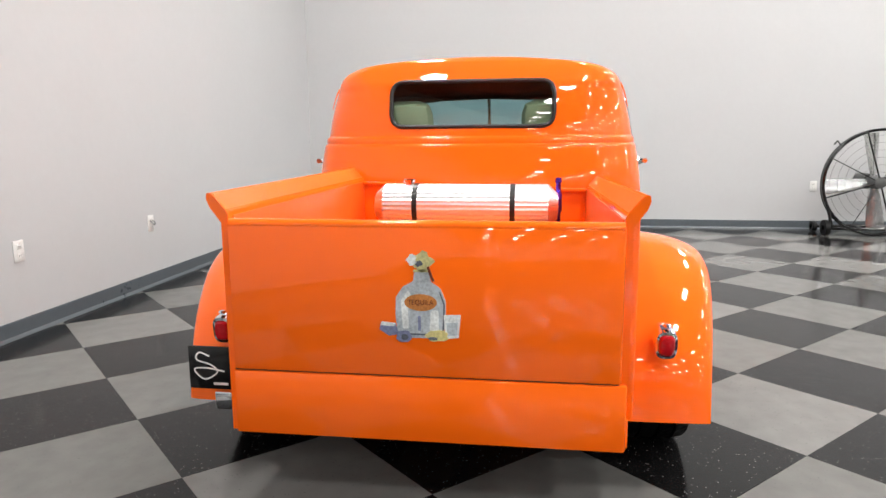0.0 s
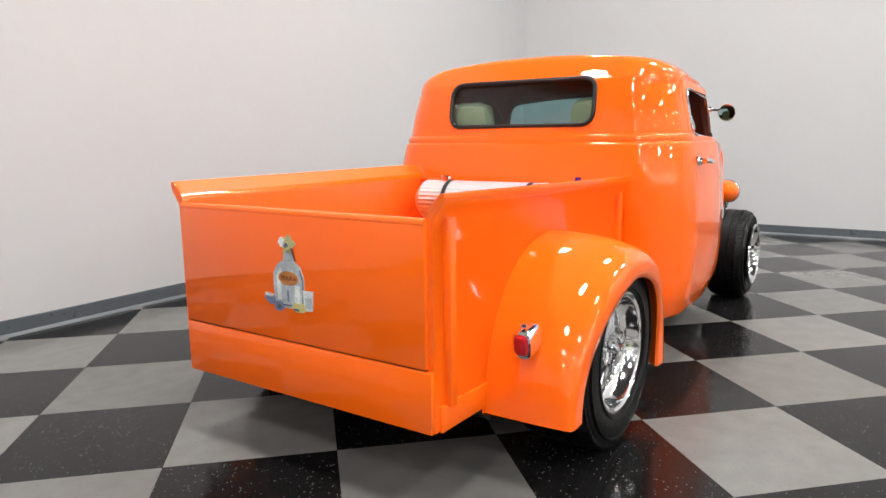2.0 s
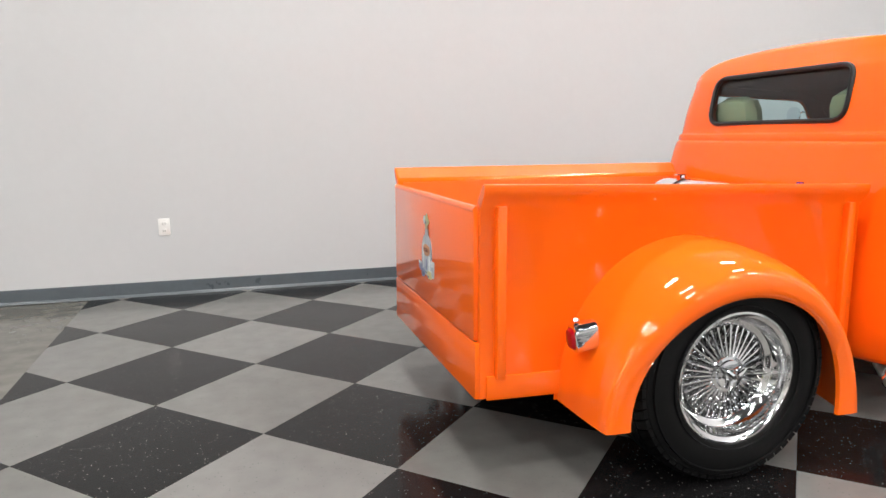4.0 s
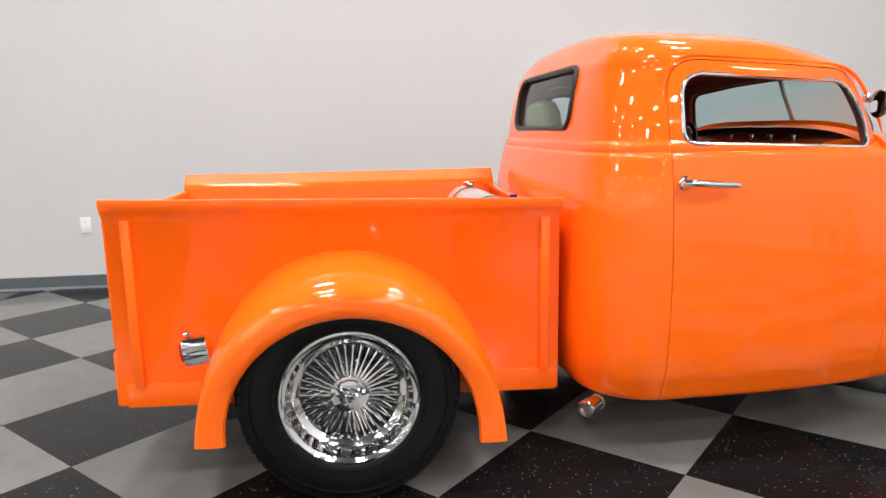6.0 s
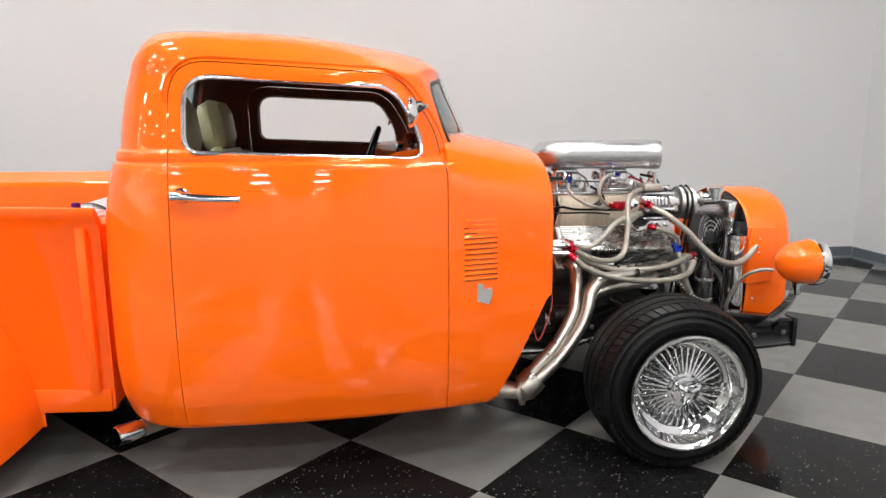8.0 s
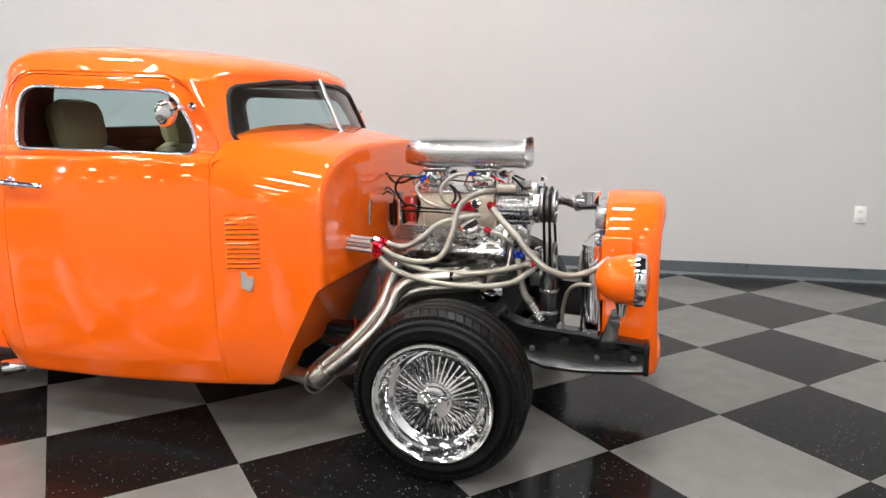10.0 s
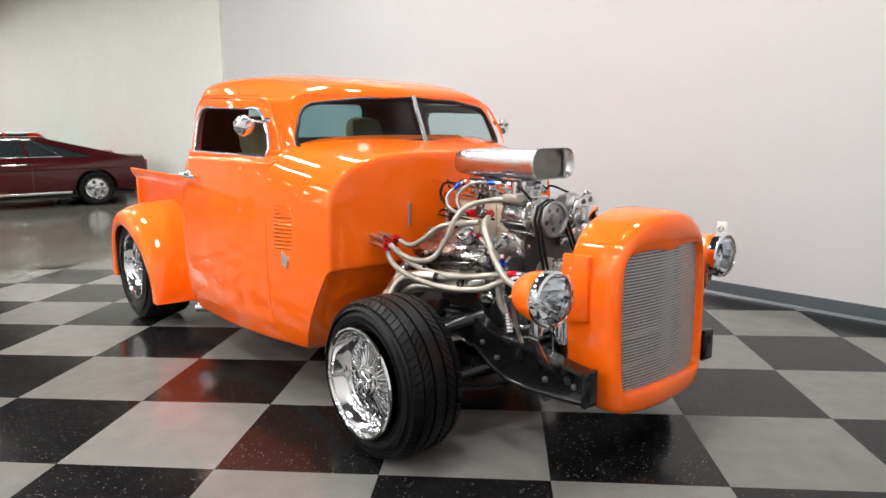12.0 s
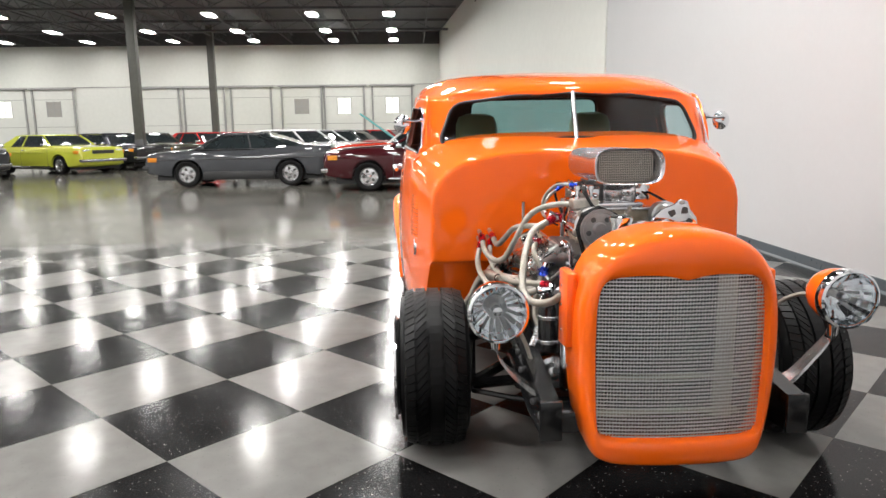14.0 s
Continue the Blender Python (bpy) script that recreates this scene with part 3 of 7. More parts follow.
# rear fenders
def fender(s):
    cx, zb = 0.795, 0.185
    rings = []
    n = 40
    for k in range(n + 1):
        a = math.pi * k / n
        c, q = -math.cos(a), math.sin(a)
        # crown line, and the edge of the wheel opening
        ox, oz = cx + (0.5 if c < 0 else 0.508) * c, zb + 0.055 * (1 - k / n) + 0.575 * q ** 0.94
        ix, iz = cx + 0.006 + (0.378 + 0.022 * c * c if c < 0 else 0.398) * c, zb + 0.05 * (1 - k / n) + 0.425 * q ** 0.9
        edge = 0.045 * abs(c) ** 3
        ring = [(ox + 0.012 * c, s * 0.573, oz + 0.012 * q)]
        for j in range(11):
            b = 1.5708 * j / 10
            w = 0.573 + (0.347 - edge) * math.sin(b) ** 0.9
            f = 1 - (1 - math.cos(b)) * (0.15 + 0.47 * min(1.0, q * 1.5))
            # the crown rolls over from the top line to the outer face
            ring.append((ix + (ox - ix) * f, s * w, iz + (oz - iz) * f))
        low = 0.55 - 0.33 * min(1.0, q * 1.5)
        ring.append((ix + (ox - ix) * low, s * (0.923 - edge), iz + (oz - iz) * low))
        ring.append((ix + (ox - ix) * 0.06, s * (0.919 - edge), iz + (oz - iz) * 0.06))
        ring.append((ix, s * (0.908 - edge), iz))
        ring.append((ix + (ox - ix) * 0.06, s * (0.9 - edge), iz + (oz - iz) * 0.06))
        ring.append((ix + (ox - ix) * 0.6, s * (0.85 - edge), iz + (oz - iz) * 0.6))
        ring.append((ix + (ox - ix) * 0.9, s * 0.7, iz + (oz - iz) * 0.9))
        ring.append((ox, s * 0.575, oz - 0.01))
        rings.append(ring)
    bm = bmesh.new()
    add_loft(bm, rings, True, (True, True))
    ob = part("rear_fender", bm, "orange", truck, smooth=50)
    part("wheel_housing", prism([(cx + 0.46 * math.cos(a), 0.2 + 0.52 * math.sin(a)) for a in [math.pi * i / 16 for i in range(17)]], "y", min(s * 0.5, s * 0.578), max(s * 0.5, s * 0.578)), "black", ob)
    # tail lamp: chrome bezel round a red lens, facing back
    m = Matrix.Translation((0.315, s * 0.722, 0.508)) @ pose(0, 0, 0, 0, -90 - 8, 0)
    def oval(a, b, h):
        return [m @ Vector((b * math.copysign(abs(math.sin(t)) ** 0.62, math.sin(t)), a * math.copysign(abs(math.cos(t)) ** 0.62, math.cos(t)), h)) for t in [i * 6.28318 / 24 for i in range(24)]]
    bm = bmesh.new()
    add_loft(bm, [oval(0.033, 0.046, -0.03), oval(0.034, 0.048, 0.03), oval(0.032, 0.045, 0.046), oval(0.026, 0.036, 0.048), oval(0.025, 0.035, 0.02)], True, (True, True))
    lamp = part("tail_lamp", bm, "chrome", ob, "chrome tail lamp housing")
    bm = bmesh.new()
    add_loft(bm, [oval(0.025, 0.034, 0.03), oval(0.025, 0.034, 0.05), oval(0.02, 0.028, 0.058), oval(0.008, 0.012, 0.061)], True, (True, True))
    part("lens", bm, "red_lens", lamp, "red glass lens")
    part("visor", lathe([(0, 0.008), (0.006, 0.014), (0.012, 0.01), (0.014, 0)], Matrix.Translation((0.28, s * 0.722, 0.556)), 12), "chrome", lamp)


for s in (-1, 1):
    fender(s)

# number plate under the left tail lamp
plate = part("number_plate", box((0.225, 0.676, 0.31), (0.231, 0.826, 0.458), 0.002), "black", truck, "black dealer plate with a pale scribble")
part("scribble", tube(smooth_path([(0.222, 0.75, 0.425), (0.222, 0.785, 0.437), (0.222, 0.795, 0.412), (0.222, 0.745, 0.395), (0.222, 0.725, 0.37), (0.222, 0.77, 0.345), (0.222, 0.805, 0.378), (0.222, 0.76, 0.384), (0.222, 0.7, 0.374)]), 0.0026, 6), "plate", plate)
part("bar", box((0.222, 0.69, 0.326), (0.2245, 0.74, 0.334)), "plate", plate)
part("plate_bracket", box((0.225, 0.67, 0.24), (0.245, 0.74, 0.3), 0.003), "chrome", truck)


# wheels
def wheel(x, y, z, s, radius, width, rim, name, proud=0.0):
    """A deep wire wheel; s is the side that its face looks to."""
    m = Matrix.Translation((x, y, z)) @ (pose(0, 0, 0, 90, 0, 0) if s < 0 else pose(0, 0, 0, -90, 0, 0))
    # local z points outwards from the car, 0 at the middle of the tread
    h = width / 2
    lip = h - 0.012 + proud
    prof = [(lip - 0.004, rim - 0.012), (lip, rim - 0.004), (lip + 0.004, rim), (lip + 0.003, rim + 0.007), (lip - 0.004, rim + 0.009), (lip - 0.014, rim + 0.004)]
    bm = bmesh.new()
    add_lathe(bm, prof[:5], m, 64)
    add_lathe(bm, [(lip - 0.004, rim - 0.012), (lip - 0.012, rim - 0.014), (lip - 0.045, rim - 0.028), (lip - 0.052, rim - 0.034), (lip - 0.056, rim - 0.05), (lip - 0.066, rim - 0.055), (lip - 0.15, rim - 0.058), (-h + 0.03, rim - 0.03), (-h + 0.01, rim)], m, 64)
    ob = part(name, bm, "rim_chrome", truck, "chrome wire wheel with a deep dish rim", 50)
    # tyre: carcass and tread blocks
    bm = bmesh.new()
    r0 = radius - 0.011
    add_lathe(bm, [(-h + 0.02, rim - 0.005), (-h + 0.004, rim + 0.02), (-h, rim + (r0 - rim) * 0.5), (-h + 0.012, r0 - 0.02), (-h + 0.03, r0 - 0.003), (0, r0), (h - 0.03, r0 - 0.003), (h - 0.012, r0 - 0.02),
                   (h, rim + (r0 - rim) * 0.5), (h - 0.003, rim + 0.028), (h - 0.008, rim + 0.012), (h - 0.018, rim + 0.003), (h - 0.03, rim - 0.012)], m, 72)
    for ring_r, amp in ((rim + 0.026, 0.002), (rim + (r0 - rim) * 0.72, 0.0015)):
        add_lathe(bm, [(h - 0.012, ring_r - 0.004), (h + amp, ring_r - 0.0015), (h + amp, ring_r + 0.0015), (h - 0.012, ring_r + 0.004)], m, 72)

    part("tyre", bm, "rubber", ob, "black low-profile rubber tyre", 30)
    bm = bmesh.new()

    def block(a0, a1, u0, u1, skew, drop0, drop1):
        q = []
        for u, a, d in ((u0, a0, drop0), (u1, a0 + skew, drop1), (u1, a1 + skew, drop1), (u0, a1, drop0)):
            q.append((u, a, d))
        lo = [m @ Vector(((r0 - 0.006 - d) * math.cos(a), (r0 - 0.006 - d) * math.sin(a), u)) for u, a, d in q]
        hi = [m @ Vector(((radius - d) * math.cos(a), (radius - d) * math.sin(a), u)) for u, a, d in q]
        add_loft(bm, [lo, hi], True, (False, True))

    count = 62
    step = 6.28318 / count
    for i in range(count):
        a = i * step
        e = h - 0.016
        for g in (-1, 1):
            block(a, a + step * 0.86, g * e, g * h * 0.60, step * 0.45, 0.014, 0.001)
            block(a + step * 0.35, a + step * 1.2, g * h * 0.54, g * h * 0.25, step * 1.3, 0.001, 0)
        block(a, a + step * 1.01, -h * 0.17, h * 0.17, 0, 0, 0)
    tagged(part("tread", bm, "rubber", ob, "", 30), kind="stuff")
    # hub, knock-off and spokes
    bm = bmesh.new()
    k = lip - 0.03
    add_lathe(bm, [(k - 0.11, 0.07), (k - 0.1, 0.076), (k - 0.085, 0.066), (k - 0.04, 0.058), (k - 0.02, 0.062), (k - 0.01, 0.06), (k - 0.008, 0.05), (k, 0.048), (k + 0.002, 0.04), (k + 0.004, 0.03), (k + 0.004, 0)], m, 28)
    hub = part("hub", bm, "chrome", ob)
    knock = part("knock_off", lathe([(k, 0.022), (k + 0.012, 0.02), (k + 0.02, 0.012), (k + 0.021, 0)], m, 20), "chrome", ob, "chrome three-eared knock-off")
    for j in range(3):
        t = j * 2.0944 + 0.4
        pts = [m @ Vector((r * math.cos(t), r * math.sin(t), k + 0.006 + hh)) for r, hh in ((0.012, 0.014), (0.034, 0.012), (0.052, 0.004))]
        part("ear", tube(pts, 0.009, 8, taper=lambda u: 1.15 - 0.5 * u), "chrome", knock)
    # spokes: crossed rows, alike ones on one mesh; on the far side of the truck they are joined
    rest = bmesh.new()
    for count, r_in, h_in, r_out, h_out, lean in ((75, 0.058, k - 0.016, rim - 0.054, lip - 0.062, 0.05), (75, 0.07, k - 0.09, rim - 0.057, lip - 0.1, 0.1)):
        mesh = {}
        for i in range(count):
            g = 1 if i % 2 else -1
            ends = [Vector((r_in, 0, h_in)), Vector((r_out * math.cos(lean * g), r_out * math.sin(lean * g), h_out))]
            turn = m @ Matrix.Rotation(i * 6.28318 / count, 4, "Z")
            if s > 0:
                add_tube(rest, [turn @ p for p in ends], 0.003, 5)
                continue
            if g not in mesh:
                sp = part("spoke", tube(ends, 0.003, 5), "chrome", ob)
                mesh[g] = sp.data
            else:
                sp = new("spoke", mesh[g])
                sp.parent = ob
            sp.matrix_local = turn
    if s > 0:
        tagged(part("spoke", rest, "chrome", ob), kind="stuff")
    else:
        rest.free()
    part("inner_dish", lathe([(lip - 0.15, rim - 0.052), (lip - 0.16, rim - 0.07), (k - 0.115, 0.07), (k - 0.112, 0.05)], m, 48), "iron", ob)
    part("brake_drum", lathe([(-0.06, 0.0), (-0.06, 0.12), (-0.01, 0.125), (0.0, 0.11), (0.0, 0)], m, 28), "iron", ob)
    return ob


for s in (-1, 1):
    wheel(0.787, s * 0.722, 0.36, s, 0.36, 0.3, 0.213, "rear_wheel")
    wheel(3.515, s * 0.7, 0.304, s, 0.304, 0.25, 0.2, "front_wheel", 0.035)

ahead = set(truck.children)
# cab shell: plan outlines stacked from the sill to the roof
HALF = [(0.23, 0.72), (0.238, 0.775), (0.256, 0.806), (0.29, 0.82), (0.36, 0.846), (0.45, 0.858), (0.58, 0.865), (0.7, 0.8655), (0.8, 0.862), (0.9, 0.8545), (1, 0.8435), (1.07, 0.8325), (1.095, 0.828), (1.103, 0.8205), (1.111, 0.8215), (1.132, 0.8185), (1.14, 0.8095), (1.148, 0.808), (1.165, 0.8055), (1.22, 0.796), (1.32, 0.772), (1.4, 0.75), (1.4386, 0.731), (1.4636, 0.704), (1.4829, 0.668), (1.4993, 0.622), (1.5118, 0.558), (1.5244, 0.446), (1.5359, 0.312), (1.5456, 0.166), (1.5504, 0.07)]
REAR = [(0.23, 1.66), (0.238, 1.62), (0.256, 1.602), (0.29, 1.59), (0.36, 1.58), (0.45, 1.575), (0.9, 1.577), (1, 1.589), (1.07, 1.602), (1.095, 1.608), (1.103, 1.6155), (1.111, 1.6145), (1.132, 1.6175), (1.14, 1.6265), (1.148, 1.628), (1.165, 1.63), (1.22, 1.634), (1.32, 1.648), (1.4, 1.668), (1.4386, 1.69), (1.4675, 1.708), (1.4887, 1.722), (1.5031, 1.734), (1.5157, 1.744), (1.5272, 1.758), (1.5379, 1.78), (1.5465, 1.818), (1.5504, 1.855)]
FRONT = [(0.23, 2.7), (1.08, 2.7), (1.1, 2.86), (1.142, 2.856), (1.18, 2.843), (1.385, 2.747), (1.393, 2.75), (1.4096, 2.744), (1.4289, 2.726), (1.453, 2.68), (1.4771, 2.585), (1.4964, 2.465), (1.5157, 2.287), (1.5272, 2.182), (1.5379, 2.093), (1.5465, 2.014), (1.5504, 1.945)]
TOP = 1.5504


def taper(x):
    return 1 - 0.19 * (max(0.0, x - 2.1) / 0.97) ** 2


def roof_share(z):
    return min(1.0, max(0.0, (z - 1.38) / 0.135))


def crown(x, z):
    """The roof draws in towards the windscreen."""
    return 1 - 0.45 * roof_share(z) * (max(0.0, x - 1.95) / 0.75) ** 1.5


def sweep(x, y, z):
    """How far the windscreen side of the cab runs back away from the centre line."""
    f = min(1.0, max(0.0, (x - 2.3) / 0.4)) * min(1.0, max(0.0, (z - 1.08) / 0.03))
    return 0.15 * f * (y / 0.66) ** 2


def outline(z, inset=0.0):
    w, x0, x1 = curve(HALF, z) - inset, curve(REAR, z) + inset, lerp(FRONT, z) - inset
    u = roof_share(z)
    rr = min(0.24 - 0.13 * u, w * 0.9, (x1 - x0) * 0.45)
    bow = 0.035 * min(1.0, w / 0.7) / w ** 2
    rf = min(0.1 + 0.31 * u if z > 1.09 else 0.004, w * 0.8, (x1 - x0) * 0.45)
    half = []
    for i in range(7):
        y = (w - rr) * i / 7
        half.append((x0 + bow * y * y, y))
    for i in range(11):
        a = 1.5708 * i / 10
        half.append((x0 + bow * (w - rr) ** 2 + rr - rr * math.cos(a), w - rr + rr * math.sin(a)))
    for i in range(1, 18):
        xa = x0 + bow * (w - rr) ** 2 + rr
        half.append((xa + (x1 - rf - xa) * i / 18, w))
    for i in range(7):
        a = 1.5708 * i / 6
        half.append((x1 - rf + rf * math.sin(a), w - rf + rf * math.cos(a)))
    for i in range(1, 8):
        half.append((x1, (w - rf) * (1 - i / 7)))
    pts = []
    for x, y in half:
        yy = y * taper(x) * crown(x, z)
        pts.append((x - sweep(x, yy, z), yy, z))
    return pts + [(x, -y, zz) for x, y, zz in reversed(pts[1:-1])]


LEVELS = [0.23, 0.238, 0.247, 0.256, 0.27, 0.29, 0.33, 0.36, 0.4, 0.45, 0.5, 0.55, 0.6, 0.65, 0.7, 0.75, 0.8, 0.85, 0.9, 0.94, 0.97, 1, 1.03, 1.055, 1.075, 1.09, 1.095, 1.099, 1.103, 1.107, 1.111, 1.12, 1.13, 1.132, 1.136, 1.14, 1.144, 1.148, 1.156, 1.165, 1.18, 1.22, 1.27, 1.32, 1.36, 1.385, 1.393, 1.4, 1.4096, 1.4193, 1.4386, 1.453, 1.4675, 1.479, 1.4887, 1.4964, 1.5031, 1.5099, 1.5157, 1.5215, 1.5272, 1.533, 1.5379, 1.5427, 1.5465, 1.5504]


def cab_outer():
    bm = bmesh.new()
    add_loft(bm, [outline(z) for z in LEVELS], True, (True, True))
    return bm


def cab_inner():
    bm = bmesh.new()
    lv = [z for z in LEVELS if 0.284 < z < 1.52]
    add_loft(bm, [outline(z, 0.028) for z in lv], True, (True, True))
    return bm


SIDE_WIN = rounded([(1.893, 1.132), (1.893, 1.36), (2.52, 1.33), (2.6, 1.2), (2.618, 1.104)], [0.05, 0.085, 0.11, 0.2, 0.04], 8)
REAR_WIN = rounded([(-0.405, 1.187), (0.415, 1.187), (0.415, 1.413), (-0.405, 1.413)], 0.07, 8)
SCREEN = rounded([(-0.655, 1.137), (0.0, 1.176), (0.655, 1.137), (0.575, 1.345), (0.3, 1.376), (0.0, 1.388), (-0.3, 1.376), (-0.575, 1.345)], [0.05, 0.3, 0.05, 0.1, 0.3, 0.3, 0.3, 0.1], 8)
DOOR = rounded([(1.845, 0.24), (1.845, 1.41), (2.55, 1.372), (2.66, 1.2), (2.692, 1.06), (2.692, 0.24)], [0, 0.12, 0.16, 0.3, 0.2, 0], 8)


def grown(out, d):
    c = Vector((sum(p[0] for p in out) / len(out), sum(p[1] for p in out) / len(out)))
    n = len(out)
    res = []
    for i, p in enumerate(out):
        t = Vector(out[(i + 1) % n]) - Vector(out[i - 1])
        if t.length < 1e-6:
            res.append(p)
            continue
        nrm = Vector((t.y, -t.x)).normalized()
        if nrm.dot(Vector(p) - c) < 0:
            nrm = -nrm
        res.append((p[0] + nrm.x * d, p[1] + nrm.y * d))
    return res


def prism_bm(out, axis, lo, hi):
    bm = bmesh.new()
    add_prism(bm, out, axis, lo, hi)
    return bm


shell = cut_mesh(cab_outer(), cab_inner(), "DIFFERENCE")
shell = cut_mesh(shell, prism_bm(SIDE_WIN, "y", -1.2, 1.2), "DIFFERENCE", False)
shell = cut_mesh(shell, prism_bm(REAR_WIN, "x", 1.4, 1.9), "DIFFERENCE", False)
shell = cut_mesh(shell, prism_bm(SCREEN, "x", 2.52, 3.1), "DIFFERENCE", False)
doors = {}
for s in (-1, 1):
    lo, hi = sorted((s * 0.45, s * 1.2))
    doors[s] = cut_mesh(shell.copy(), prism_bm(grown(DOOR, -0.003), "y", lo, hi), "INTERSECT", False)
for s in (-1, 1):
    lo, hi = sorted((s * 0.45, s * 1.2))
    shell = cut_mesh(shell, prism_bm(DOOR, "y", lo, hi), "DIFFERENCE", False)


def line_inside(bm):
    """Gives the faces that look into the cab their lining."""
    bm.normal_update()
    for f in bm.faces:
        c = f.calc_center_median()
        if 1.0 < c.z < 1.55 and f.normal.dot(c - Vector((2.2, 0, 1.15))) < -0.02:
            f.material_index = 1
    return bm


def ring_at(z, cache={}):
    z = min(TOP - 0.0005, max(0.2305, round(z, 4)))
    if z not in cache:
        cache[z] = [Vector(p) for p in outline(z)]
    return cache[z]


def body_normal(p):
    """How far a point lies off the smooth cab skin at its height, and the skin's normal there."""
    ring, high, low = ring_at(p.z), ring_at(p.z + 0.003), ring_at(p.z - 0.003)
    n = len(ring)
    best = None
    for i in range(n):
        a, c = ring[i], ring[(i + 1) % n]
        dx, dy = c.x - a.x, c.y - a.y
        size = dx * dx + dy * dy
        t = 0.0 if size < 1e-12 else min(1.0, max(0.0, ((p.x - a.x) * dx + (p.y - a.y) * dy) / size))
        gap = (a.x + t * dx - p.x) ** 2 + (a.y + t * dy - p.y) ** 2
        if best is None or gap < best[0]:
            best = (gap, i, t)
    gap, i, t = best
    j = (i + 1) % n
    way = (ring[j] - ring[i - 1]).normalized().lerp((ring[(j + 1) % n] - ring[i]).normalized(), t)
    up = (high[i] - low[i]).lerp(high[j] - low[j], t)
    nrm = way.cross(up).normalized()
    if nrm.dot(Vector((p.x - 2.2, p.y, p.z - 1.2))) < 0:
        nrm = -nrm
    return math.sqrt(gap), nrm


def smooth_skin(ob):
    """Lets the cut panels shade like the whole, unbroken cab skin."""
    me = ob.data
    normals = [Vector(c.vector) for c in me.corner_normals]
    known = {}
    for f in me.polygons:
        for k in f.loop_indices:
            v = me.loops[k].vertex_index
            p = me.vertices[v].co
            if p.z > TOP - 0.004:
                continue
            if v not in known:
                known[v] = body_normal(p)
            gap, nrm = known[v]
            if gap < 0.004 and nrm.dot(f.normal) > 0.7:
                normals[k] = nrm
    me.normals_split_custom_set(normals)


cab = part("cab", line_inside(shell), ["orange", "lining"], truck, smooth=35)
smooth_skin(cab)
for s in (-1, 1):
    smooth_skin(part("door", line_inside(doors[s]), ["orange", "lining"], truck, "orange door with an open window", 35))


# cowl: the body ahead of the doors, closed by the flat orange firewall
def cowl_section(x, shrink=0.0):
    zb = 0.232 if x < 2.855 else 0.232 + (x - 2.855) / 0.215 * 0.43
    zt = lerp([(2.69, 1.205), (2.84, 1.176), (2.95, 1.154), (3.04, 1.133), (3.075, 1.125)], x) - shrink
    zs = lerp([(2.69, 0.9), (2.85, 0.83), (3.07, 0.78)], x)
    n = lerp([(2.69, 3.7), (3.07, 3.6)], x)
    pts = []
    foot = zb + shrink
    for d in (0.0, 0.007, 0.016, 0.028, 0.05, 0.09):
        pts.append((curve(HALF, foot + d) * taper(x) - shrink, foot + d))
    for i in range(1, 7):
        z = foot + 0.09 + max(0.0, zs - foot - 0.09) * i / 7
        pts.append((curve(HALF, z) * taper(x) - shrink, z))
    w = curve(HALF, zs) * taper(x) - shrink
    for i in range(15):
        a = 1.5708 * i / 14
        c, q = max(0.0, math.cos(a)), math.sin(a)
        pts.append((w * c ** (2 / n), zs + (zt - zs) * q ** (2 / n)))
    return [(x, y, z) for y, z in pts] + [(x, -y, z) for y, z in reversed(pts[:-1])]


bm = bmesh.new()
xs = [2.694, 2.75, 2.8, 2.84, 2.87, 2.9, 2.94, 2.98, 3.02, 3.045]
rings = [cowl_section(2.645, 0.03), cowl_section(2.688, 0.016)] + [cowl_section(x) for x in xs]
for dx, sh in ((3.058, 0.003), (3.066, 0.008), (3.07, 0.016), (3.071, 0.024), (3.071, 0.036)):
    rings.append([(x + (dx - x) * min(1.0, max(0.0, (z - 0.6) / 0.03)), y, z) for x, y, z in cowl_section(3.05, sh)])
rows = add_loft(bm, rings, False)
bm.faces.new(rows[-1])
# slanting underside
for a, b in zip(rows, rows[1:]):
    bm.faces.new((a[0], b[0], b[-1], a[-1]))
cowl = part("cowl", bm, "orange", truck, "orange cowl with louvres and a flat firewall", 32)


def side_y(x, z):
    """Half width of the body at a place on its side."""
    src = x
    for _ in range(6):
        y = curve(HALF, z) * taper(src) * crown(src, z)
        src = x + sweep(src, y, z) * (1.0 if z > 1.08 else 0.0)
    return y


